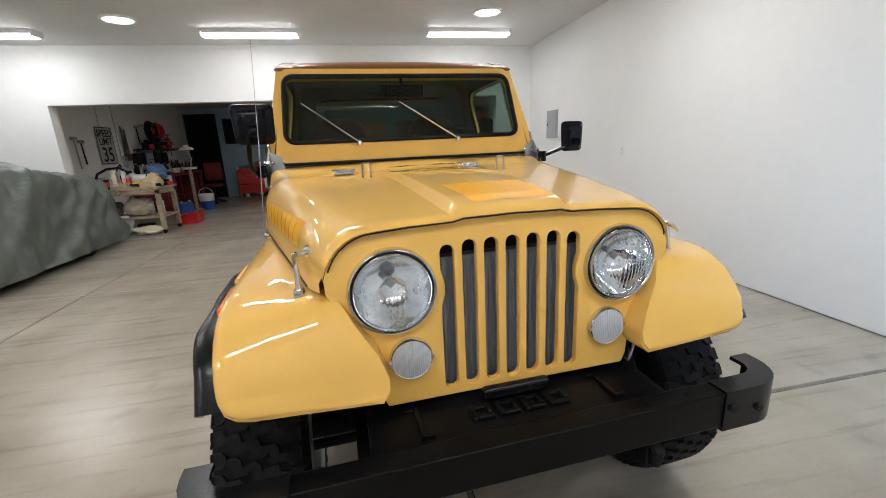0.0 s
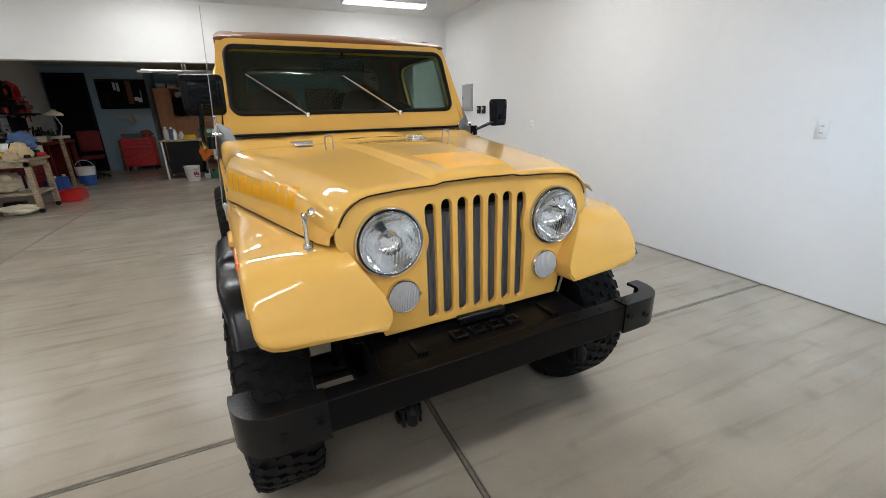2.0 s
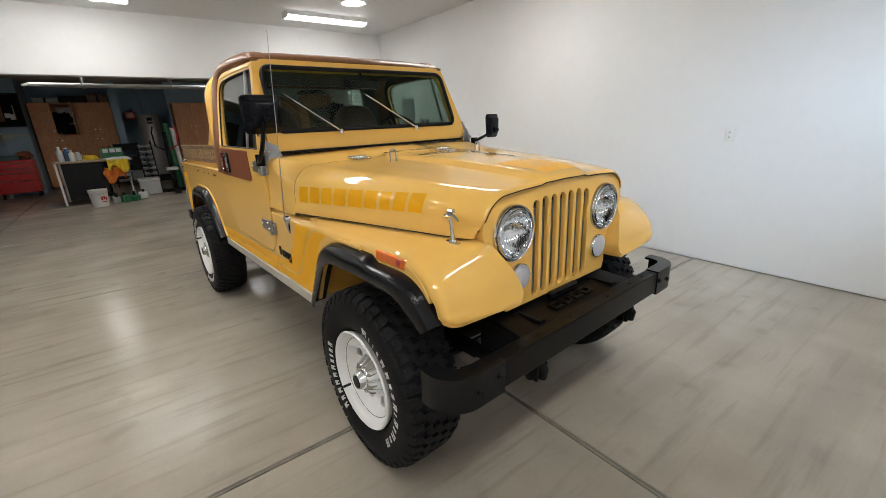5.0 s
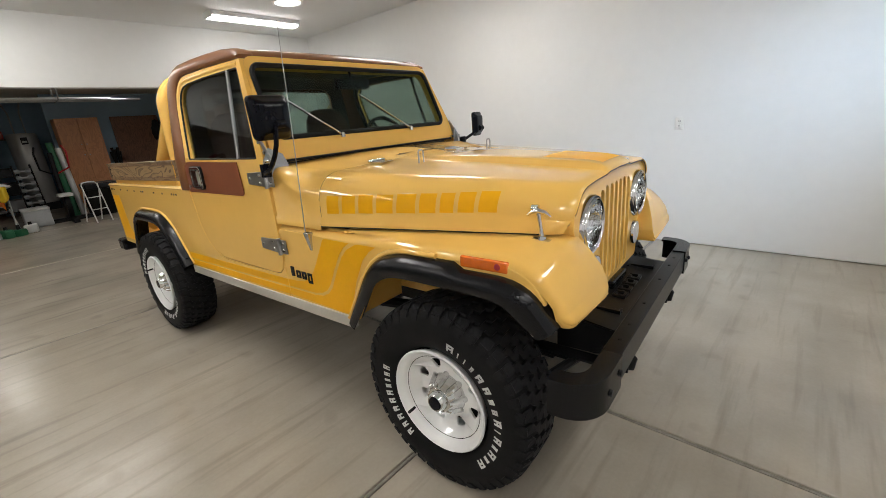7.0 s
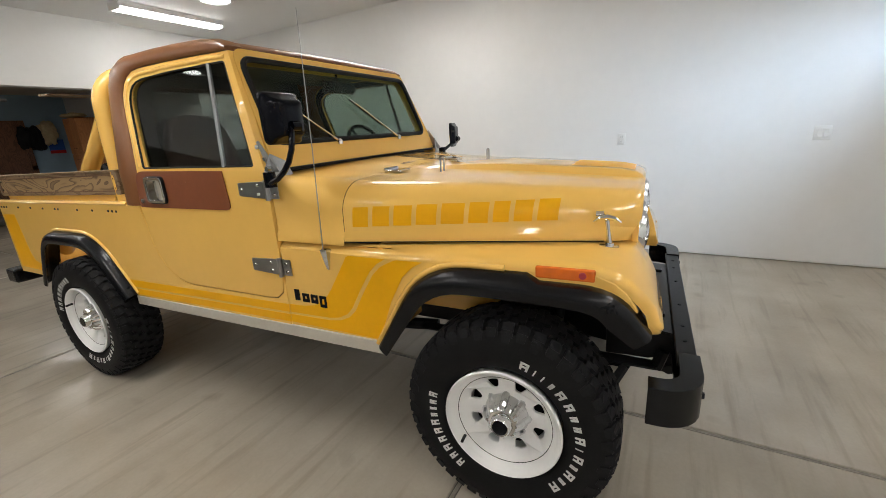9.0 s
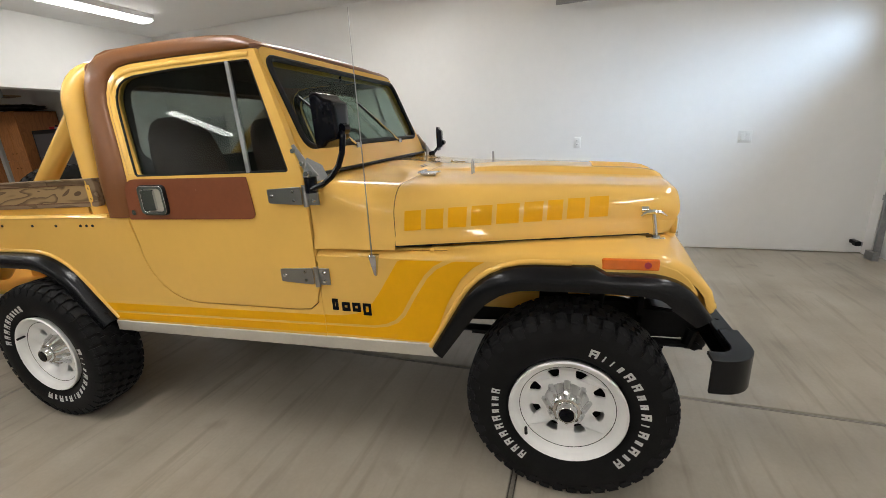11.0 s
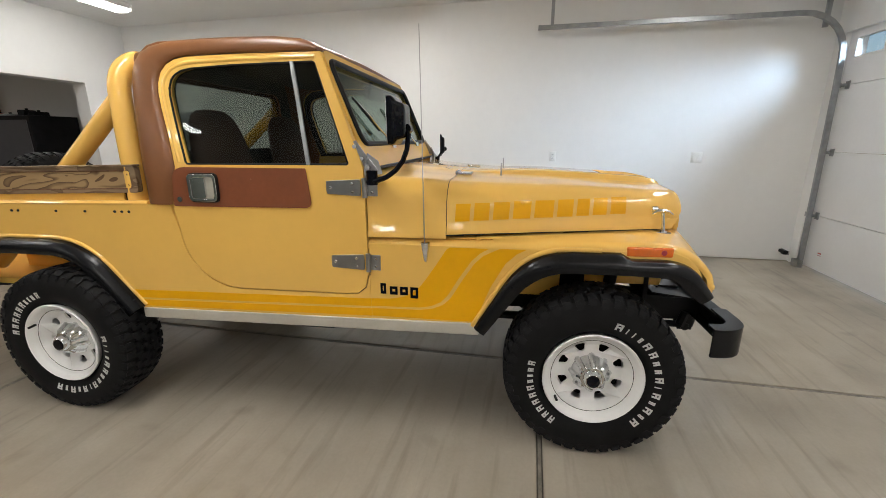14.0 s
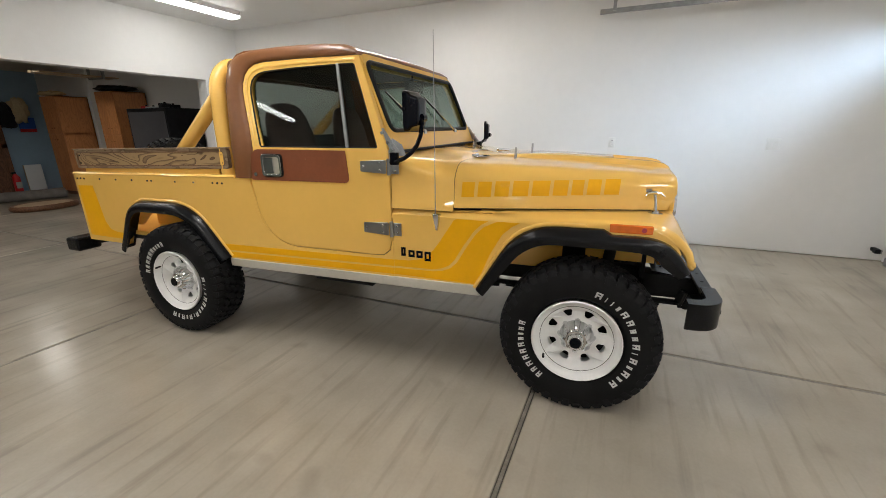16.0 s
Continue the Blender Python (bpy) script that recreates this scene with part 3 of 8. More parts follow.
def hood_section(y, drop=0.0, low=None):
    """Points of the hood's cross-section from the lower right edge over the top to the lower left edge."""
    w = hood_half(y)
    zt = lerp([(-0.392, 1.156), (-0.383, 1.165), (-0.36, 1.169), (-0.31, 1.172), (-0.22, 1.179), (0.12, 1.202), (0.45, 1.216), (0.65, 1.227), (0.80, 1.240), (0.95, 1.255)], y) - drop
    zb = low if low is not None else lerp([(-0.40, 0.995), (0.65, 0.988)], y)
    r = lerp([(-0.40, 0.125), (-0.25, 0.105), (0.65, 0.125), (0.76, 0.115), (0.86, 0.085), (0.94, 0.05), (1.0, 0.035)], y)
    half = [(w + 0.004, zb), (w + 0.002, zb + 0.03), (w - 0.006, zb + 0.045)]
    for k in range(9):
        a = radians(90 * k / 8)
        half.append((w - 0.008 - r * (1 - math.cos(a)), zt - 0.013 - r * (1 - math.sin(a))))
    flat = w - 0.008 - r
    b = lerp([(-0.40, 0.150), (0.55, 0.212)], y)
    h = lerp([(-0.392, 0.003), (-0.36, 0.016), (-0.30, 0.024), (0.30, 0.022), (0.58, 0.0)], y)
    half += [((flat + b) / 2 + 0.02, zt - 0.007), (b + 0.014, zt - 0.004), (b + 0.010, zt - 0.003), (b - 0.008, zt - 0.002 + h), (b - 0.016, zt + h), (b * 0.5, zt + h), (0.0, zt + h + 0.002)]
    def back(z):
        """The front edge falls away to the rear at the foot of the flanks."""
        return y + (0.04 * max(0.0, 1.07 - z) / 0.075 * min(1.0, (-0.30 - y) / 0.09) if y < -0.30 else 0.0)
    pts = [Vector((-x, back(z), z)) for x, z in half]
    return pts + [Vector((x, back(z), z)) for x, z in half[-2::-1]]


# hood
bm = bmesh.new()
ys = [-0.392, -0.388, -0.38, -0.36, -0.335, -0.30, -0.26, -0.2, -0.1, 0.05, 0.2, 0.35, 0.45, 0.55, 0.62, 0.6485]
loft(bm, [hood_section(y) for y in ys], closed=False)
rim_ring = [p + Vector((0, 0.014, -0.004)) for p in hood_section(-0.392)]
loft(bm, [hood_section(-0.392), rim_ring], closed=False)
bmesh.ops.remove_doubles(bm, verts=bm.verts, dist=0.0005)
hood = part("hood", bm, YELLOW, truck, "yellow engine hood with a raised centre", smooth=50)

# plain decal blocks on the hood's sides, in the place of lettering
def hood_decal(sign, y0, y1, z0, z1, slant):
    """A block on the hood's flank between two stations and two heights."""
    bm = bmesh.new()
    rows = []
    for j in range(5):
        z = z0 + (z1 - z0) * j / 4
        row = []
        for i in range(4):
            y = y0 + (y1 - y0) * i / 3 - slant * (z - (z0 + z1) / 2)
            sec = hood_section(y)
            a = max(i for i in range(1, 10) if sec[i].z <= z)
            f = (z - sec[a].z) / (sec[a + 1].z - sec[a].z)
            p = sec[a].lerp(sec[a + 1], f)
            q = (sec[a + 1] - sec[a]).normalized()
            n = Vector((q.z, 0, -q.x)) * -1
            if n.x > 0:
                n = -n
            p = p + n * 0.0014
            row.append((p.x if sign < 0 else -p.x, p.y, p.z))
        rows.append(row)
    loft(bm, rows, closed=False)
    return bm


Y0, Y1 = 0.612, -0.132
LOW, LOW_END, HIGH, HIGH_END = 1.046, 1.066, 1.122, 1.138
marks = (0.9, 0.95, 1, 1.1, 1.2, 1, 0.8, 0.9, 1)
total, y = sum(marks) + 0.24 * 8, Y0
for sign in (-1, 1):
    y = Y0
    for k, wdt in enumerate(marks):
        step = (Y1 - Y0) / total
        y_end = y + step * wdt
        part("decal_block", hood_decal(sign, y, y_end, LOW + (LOW_END - LOW) * k / 8, HIGH + (HIGH_END - HIGH) * k / 8, 0.06), GOLD, hood)
        y = y_end + step * 0.24

# gold panel on the hood's raised centre
bm = bmesh.new()
def hood_top(x, y):
    half = [(p.x, p.z) for p in hood_section(y) if p.x >= 0]
    return lerp(sorted(half), abs(x))


rows = []
for i in range(25):
    y = -0.350 + 0.25 * i / 24
    x0, x1 = -0.095 - 0.02 * i / 24, 0.130 + 0.035 * i / 24
    rows.append([(x0 + (x1 - x0) * k / 12, y, hood_top(x0 + (x1 - x0) * k / 12, y) + 0.0014) for k in range(13)])
loft(bm, rows, closed=False)
part("hood_decal", bm, GOLD, hood, "golden panel decal")

# thin dark strip under each lower hood edge, drawing the shade of the gap
for sign in (-1, 1):
    bm = bmesh.new()
    tube(bm, [(sign * (hood_half(y) + 0.0055), y, lerp([(-0.40, 0.995), (0.65, 0.988)], y) + 0.0008) for y in (-0.28, -0.1, 0.1, 0.3, 0.5, 0.647)], 0.0022, 6)
    part("hood_lip", bm, SEAL, truck, "thin dark strip drawn as the gap under the hood")

# hood loops, hinges and latches
for x in (-0.30, 0.30):
    bm = bmesh.new()
    tube(bm, [(x - 0.017, 0.43, 1.205), (x - 0.017, 0.43, 1.262), (x - 0.010, 0.43, 1.270), (x + 0.010, 0.43, 1.270), (x + 0.017, 0.43, 1.262), (x + 0.017, 0.43, 1.205)], 0.0042, 6)
    part("hood_loop", bm, GREY_METAL, hood)
    bm = boxes((x - 0.13, x - 0.045, 0.57, 0.64, 1.221, 1.231))
    tube(bm, [(x - 0.14, 0.645, 1.232), (x - 0.035, 0.645, 1.232)], 0.008, 8)
    part("hood_hinge", bm, CHROME, hood, "chrome hood hinge", bevel=0.002)
for sign in (-1, 1):
    bm = bmesh.new()
    x = -0.548 if sign < 0 else 0.570
    tube(bm, [(x, -0.30, 0.985), (x, -0.295, 1.03), (x, -0.288, 1.072)], [0.0095, 0.0065, 0.0075], 10)
    tube(bm, [(x, -0.332, 1.066), (x, -0.312, 1.079), (x, -0.288, 1.083), (x, -0.264, 1.079), (x, -0.246, 1.066)], [0.003, 0.0065, 0.0085, 0.0065, 0.003], 8)
    tube(bm, [(x, -0.288, 1.078), (x - sign * 0.035, -0.27, 1.084)], [0.006, 0.007], 8)
    lathe(bm, [(-0.012, 0.0), (-0.012, 0.013), (0.012, 0.013), (0.012, 0.0)], "y", (x - sign * 0.03, -0.262, 1.084), 10)
    box(bm, x - 0.010, x + 0.010, -0.330, -0.268, 0.982, 0.988)
    lathe(bm, [(0.985, 0.016), (0.996, 0.014), (0.998, 0.0)], "z", (x, -0.30, 0), 12)
    if sign > 0:
        bmesh.ops.translate(bm, verts=bm.verts, vec=Vector((0, 0, -0.022)))
    part("hood_latch", bm, CHROME, truck, "chrome hood hold-down latch")

# cowl
bm = bmesh.new()
loft(bm, [hood_section(y, low=0.972) for y in (0.651, 0.70, 0.75, 0.80, 0.85, 0.89, 0.92, 0.95)] + [[Vector((p.x * (1.004 if abs(p.x) > 0.7 else 1), 1.0 if p.z < 1.2 else 1.035, min(p.z, 1.264))) for p in hood_section(0.97, low=0.972)]], closed=False)
bmesh.ops.remove_doubles(bm, verts=bm.verts, dist=0.0005)
cowl = part("cowl", bm, YELLOW, truck, smooth=50)
bm = boxes((-0.17, 0.17, 0.72, 0.725, 1.2305, 1.2350), (-0.12, 0.12, 0.74, 0.745, 1.2320, 1.2368))
part("cowl_vent", bm, SEAL, cowl)


# tub sides with the door cut out, wheel arches and rear corner
for sign in (-1, 1):
    front = [(1.016, 0.575), (0.475, 0.575), (0.40, 0.72), (0.30, 0.87), (0.20, 0.915), (-0.24, 0.905), (-0.32, 0.88), (-0.36, 0.85), (-0.39, 0.835),
             (-0.405, 0.84), (-0.395, 0.862), (-0.37, 0.897), (-0.335, 0.927), (-0.28, 0.948), (0.2, 0.945), (0.66, 0.945), (1.0, 0.945), (1.0, 0.79), (1.016, 0.72)]
    part("front_quarter", nose(side_sheet(front, [], HW - 0.003, 0.02, sign), sign), YELLOW, truck, bevel=0.006)
    rear = [(1.0, 0.575), (1.0, 0.79), (1.004, 0.79), (1.018, 0.733), (1.058, 0.700), (1.12, 0.694)] + [(1.66 + 0.28 * math.sin(radians(a)), 0.975 - 0.285 * math.cos(radians(a))) for a in range(0, 91, 15)] + \
           [(1.965, 1.07), (1.965, 1.097), (3.700, 1.072), (3.69, 0.56), (3.235, 0.56), (3.13, 0.80), (3.06, 0.86), (2.96, 0.885), (2.56, 0.885), (2.46, 0.86), (2.38, 0.78), (2.235, 0.555)]
    part("bed_side", side_sheet(rear, [], HW, 0.03, sign), YELLOW, truck, bevel=0.008)
    part("bed_rail", boxes((sign * (HW - 0.055), sign * (HW - 0.031), 2.0, 3.69, 1.00, 1.070)), YELLOW, truck, bevel=0.01)
    bm = bmesh.new()
    loft(bm, [[(sign * (HW - 0.062), y, z - 0.010), (sign * (HW - 0.05), y, z + 0.001), (sign * (HW - 0.02), y, z + 0.004), (sign * (HW - 0.002), y, z + 0.001), (sign * (HW + 0.004), y, z - 0.008), (sign * (HW - 0.001), y, z - 0.018), (sign * (HW - 0.062), y, z - 0.018)] for y, z in ((2.09, 1.108), (3.702, 1.082))])
    part("rail_lip", bm, YELLOW, truck, smooth=60)
    part("rocker_strip", side_sheet([(0.50, 0.532), (2.225, 0.506), (2.225, 0.560), (0.50, 0.588)], [], HW + 0.006, 0.03, sign), SILL, truck, "silver rocker moulding", bevel=0.005)
    # snaps along the rail
    for y in (2.20, 2.24, 2.28, 2.45, 2.62, 2.85, 2.89, 3.05, 3.22, 3.40, 3.58, 3.62, 3.66):
        part("snap", lathe(bmesh.new(), [(sign * (HW + 0.004), 0.0), (sign * (HW + 0.004), 0.006), (sign * HW, 0.007)], "x", (0, y, 1.057 - 0.013 * (y - 2.2)), 8), SEAL, truck)
    # stripes along the sill and up behind the wheel
    for name, poly in (("sill_stripe", [(0.998, 0.594), (2.33, 0.568), (2.36, 0.600), (0.998, 0.631)]),
                       ("sill_stripe", [(0.998, 0.642), (2.37, 0.611), (2.40, 0.652), (0.998, 0.680)]),
                       ("rear_stripe", [(3.66, 0.60), (3.672, 0.985), (3.50, 0.990), (3.45, 0.72), (3.41, 0.665), (3.35, 0.648), (3.27, 0.645), (3.262, 0.595)])):
        part(name, side_sheet(poly, [], HW + 0.0015, 0.001, sign), GOLD, truck, "golden body stripe")
    for poly in ([(0.998, 0.642), (0.998, 0.680), (0.905, 0.684), (0.845, 0.696), (0.800, 0.720), (0.770, 0.747), (0.738, 0.788), (0.693, 0.856), (0.645, 0.930), (0.630, 0.937), (0.462, 0.937), (0.500, 0.915), (0.536, 0.880), (0.590, 0.800), (0.640, 0.715), (0.672, 0.680), (0.717, 0.658), (0.770, 0.648)],
                 [(0.998, 0.594), (0.998, 0.631), (0.770, 0.637), (0.712, 0.646), (0.664, 0.667), (0.627, 0.703), (0.576, 0.790), (0.525, 0.867), (0.486, 0.905), (0.425, 0.935), (0.408, 0.938), (0.304, 0.938), (0.345, 0.915), (0.391, 0.872), (0.451, 0.764), (0.500, 0.640), (0.512, 0.594)]):
        part("fender_stripe", nose(side_sheet(poly, [], HW - 0.0015, 0.001, sign), sign), GOLD, truck, "golden fender stripe")
    # badge in plain blocks
    for k, (a, b, c, d) in enumerate(((0.952, 0.926, 0.707, 0.757), (0.908, 0.872, 0.705, 0.744), (0.860, 0.824, 0.705, 0.744), (0.812, 0.776, 0.692, 0.744))):
        bm = side_sheet([(a, c), (a, d), (b, d), (b, c)], [[(a - 0.011, c + 0.014), (a - 0.011, d - 0.012), (b + 0.011, d - 0.012), (b + 0.011, c + 0.014)]], HW + 0.001, 0.0045, sign)
        part("badge_block", bm, BLACK, truck, "black raised badge block")

# fenders: rolled top falling to the front apron, round outer edge
def fender(sign):
    prof = [(0.998, 0.975, 0.0), (0.80, 0.975, 0.0), (0.66, 0.976, 0.0), (0.45, 0.980, 0.0), (0.2, 0.984, 0), (0.0, 0.987, 0), (-0.2, 0.989, 0), (-0.27, 0.985, 0.05), (-0.33, 0.968, 0.15),
            (-0.38, 0.938, 0.3), (-0.42, 0.897, 0.5), (-0.45, 0.855, 0.75), (-0.462, 0.818, 0.92), (-0.463, 0.810, 0.93), (-0.470, 0.803, 0.96), (-0.475, 0.787, 0.98), (-0.477, 0.774, 1.0), (-0.474, 0.766, 1.0), (-0.464, 0.763, 1.0)]
    rings = []
    for y, z, f in prof:
        xi = hood_half(max(y, -0.33)) + 0.004
        xi = min(xi, HW - 0.046) if f == 0 else xi
        out = HW - 0.004 - 0.008 * f - lerp([(0.763, 0.065), (0.767, 0.045), (0.774, 0.025), (0.787, 0.009), (0.812, 0.0)], z) * (1 if f > 0.5 else 0)
        e = 0.034 * (1 - 0.2 * f)
        zi = z + lerp([(-0.33, 0.004), (0.66, 0.0)], y) * (1 - f)
        if f > 0:
            zi = lerp([(-0.475, 0.752), (-0.466, 0.79), (-0.45, 0.855), (-0.42, 0.93), (-0.38, 0.988), (-0.33, 0.992), (-0.26, 0.992)], y)
            xi = lerp([(0.755, 0.372), (0.77, 0.356), (0.79, 0.350), (0.86, 0.376), (0.94, 0.430), (1.0, 0.464), (1.04, 0.49)], zi)
        d = 0.012 * (1 - f)
        ring = [(xi, y, zi), (xi + (out - xi) * 0.25, y, zi * 0.75 + (z - d) * 0.25), (xi + (out - xi) * 0.55, y, zi * 0.45 + (z - d) * 0.55), (out - e, y, z - d)]
        for a in (25, 50, 75, 90):
            roll = e * (1 - math.cos(radians(a)))
            ring.append((out - e + e * math.sin(radians(a)), y + roll * f, z - d - roll * (1 - f)))
        rings.append([(sign * (xi - 0.003), max(y, -0.376), zi - 0.002)] + [(sign * x, yy, zz) for x, yy, zz in ring])
    bm = bmesh.new()
    loft(bm, rings, closed=False)
    ext = bmesh.ops.extrude_face_region(bm, geom=list(bm.faces))
    bmesh.ops.translate(bm, verts=[g for g in ext["geom"] if isinstance(g, bmesh.types.BMVert)], vec=Vector((0, 0.006, -0.012)))
    for v in bm.verts:
        if abs(v.co.x) > 0.6:
            v.co.x -= sign * (0.022 if sign < 0 else 0.036) * max(0.0, 0.5 - v.co.y) / 0.95 * min(1, (abs(v.co.x) - 0.6) / 0.1)
    return part("fender", bm, YELLOW, truck, "yellow front fender with a rolled edge", smooth=50)


def flare(sign, path, name):
    """Moulded wheel-arch lip swept along an outline in (y, z)."""
    sec = [(HW - 0.05, 0.032), (HW + 0.0, 0.033), (HW + 0.024, 0.029), (HW + 0.046, 0.018), (HW + 0.058, -0.004), (HW + 0.060, -0.028), (HW + 0.054, -0.040),
           (HW + 0.044, -0.030), (HW + 0.034, -0.008), (HW + 0.006, 0.006), (HW - 0.05, 0.010)]
    bm = bmesh.new()
    rings = []
    for i, (y, z) in enumerate(path):
        a, b = path[max(i - 1, 0)], path[min(i + 1, len(path) - 1)]
        d = Vector((b[0] - a[0], b[1] - a[1])).normalized()
        n = Vector((-d.y, d.x))
        if n.y < -0.2 or (abs(n.y) <= 0.2 and n.x * (y - sum(p[0] for p in path) / len(path)) < 0):
            n = -n
        slim = lerp([(0, 0.5), (0.22, 1.0), (0.72, 1.0), (1.0, 0.7 if sign < 0 else 0.45)], i / (len(path) - 1)) if y < 1 else 1.0
        step = lerp([(-0.115, 0.30), (-0.075, 1.0)], y)
        deep = lerp([(-0.44, 1.15), (-0.38, 1.9), (-0.30, 1.5), (-0.20, 1.25), (-0.05, 1.2), (0.30, 1.2), (0.42, 0.9), (0.50, 0.55)], y) if y < 1 else 1.0
        rings.append([(sign * (min(x, HW) + max(0, x - HW) * slim), y + n.x * k * (step if k > 0 else deep), z + n.y * k * (step if k > 0 else deep)) for x, k in sec])
    loft(bm, rings)
    return part(name, nose(bm, sign), FLARE, truck, "black moulded wheel-arch flare", smooth=60)


def open_rounded(points, radii, steps=6):
    pts = rounded(points, [0] + list(radii) + [0], steps)
    return pts


FRONT_ARCH = open_rounded([(0.495, 0.555), (0.285, 0.905), (-0.338, 0.905), (-0.436, 0.772)], (0.16, 0.11))
at_step = next(i for i, p in enumerate(FRONT_ARCH) if p[0] < -0.12)
FRONT_ARCH[at_step:at_step] = [(y, 0.905) for y in (0.06, 0.0, -0.05, -0.075, -0.095, -0.115) if y < FRONT_ARCH[at_step - 1][0]]
REAR_ARCH = open_rounded([(3.245, 0.53), (3.07, 0.875), (2.51, 0.875), (2.235, 0.55)], (0.13, 0.17))
def arch_lip(sign, path, gap, y_min):
    """Rolled bead of the body round a wheel arch, just above the flare."""
    bm = bmesh.new()
    line = []
    cy = sum(p[0] for p in path) / len(path)
    for i, (y, z) in enumerate(path):
        a, b = path[max(i - 1, 0)], path[min(i + 1, len(path) - 1)]
        d = Vector((b[0] - a[0], b[1] - a[1])).normalized()
        n = Vector((-d.y, d.x))
        if n.y < -0.2 or (abs(n.y) <= 0.2 and n.x * (y - cy) < 0):
            n = -n
        if y + n.x * gap > y_min:
            line.append((sign * (HW - 0.001), y + n.x * gap, z + n.y * gap))
    tube(bm, line, 0.011, 8)
    return part("arch_lip", nose(bm, sign), YELLOW, truck, smooth=60)


for sign in (-1, 1):
    arch_lip(sign, FRONT_ARCH, 0.040, -0.04)
    arch_lip(sign, REAR_ARCH, 0.040, 0.0)
    fen = fender(sign)
    flare(sign, FRONT_ARCH, "front_flare")
    flare(sign, REAR_ARCH, "rear_flare")
    # amber side marker
    bm = boxes((sign * (HW - 0.016), sign * (HW - 0.001), -0.280, -0.099, 0.922, 0.962))
    mk = part("side_marker", nose(bm, sign), AMBER, truck, "amber side marker lamp", bevel=0.006)
    part("bulb_shadow", nose(lathe(bmesh.new(), [(sign * (HW + 0.001), 0.0), (sign * (HW + 0.001), 0.011), (sign * (HW - 0.004), 0.012)], "x", (0, -0.243, 0.942), 12), sign), RED_INK, mk)
    # inner wheel housings
    part("wheel_housing", boxes((sign * 0.44, sign * 0.455, 0.12, 0.55, 0.62, 0.985), (sign * 0.455, sign * (HW - 0.03), 0.50, 0.52, 0.58, 0.98)), YELLOW, truck, bevel=0.004)
    # black sheet drawn in as the dark gap between the yellow inner panels
    part("splash_shield", boxes((sign * 0.43, sign * 0.438, 0.0, 0.14, 0.70, 0.985)), UNDER, truck, "black sheet drawn as the dark gap between inner panels")
    part("inner_fender", boxes((sign * 0.43, sign * 0.440, -0.34, 0.0, 0.70, 0.985)), YELLOW, truck, "yellow inner fender panel")
    part("bed_wheel_well", boxes((sign * 0.50, sign * 0.515, 2.25, 3.25, 0.55, 0.92), (sign * 0.515, sign * (HW - 0.03), 2.25, 3.25, 0.90, 0.92)), YELLOW, truck, bevel=0.004)

# grille with seven slots, lamp openings and an arched top
out = [(-0.355, 0.668), (0.355, 0.668), (0.368, 0.70), (0.372, 0.78), (0.40, 0.86), (0.452, 0.94), (0.482, 1.0), (0.483, 1.035), (0.466, 1.086), (0.430, 1.121), (0.365, 1.141), (0.2, 1.152), (0.0, 1.156)]
out += [(-x, z) for x, z in out[-2:1:-1]]
slots = []
for k in range(7):
    c = (k - 3) * 0.0595
    z0, z1 = (0.692, 1.098) if abs(k - 3) < 3 else (0.690, 1.090)
    r = 0.0185
    ring = [(c + r * math.cos(radians(a)), z1 - r + r * math.sin(radians(a))) for a in range(0, 181, 30)]
    if k == 0:
        ring += [(c - r, 1.03), (c - r + 0.010, 0.99), (c - r + 0.010, 0.965), (c - r, 0.93)]
    ring += [(c + r * math.cos(radians(a)), z0 + r + r * math.sin(radians(a))) for a in range(180, 361, 30)]
    if k == 6:
        ring += [(c + r, 0.93), (c + r - 0.010, 0.965), (c + r - 0.010, 0.99), (c + r, 1.03)]
    slots.append(ring)
HL = [(-0.322, 0.988), (0.322, 0.988)]
bm = bmesh.new()
plate(bm, out, slots + [circle(x, z, 0.104, 40) for x, z in HL], lambda u, v: Vector((u, -0.385 + max(0, v - 1.05) * 0.12, v)), (0, 0.022, 0))
grille = part("grille", bm, YELLOW, truck, "yellow seven-slot grille panel", bevel=0.004)
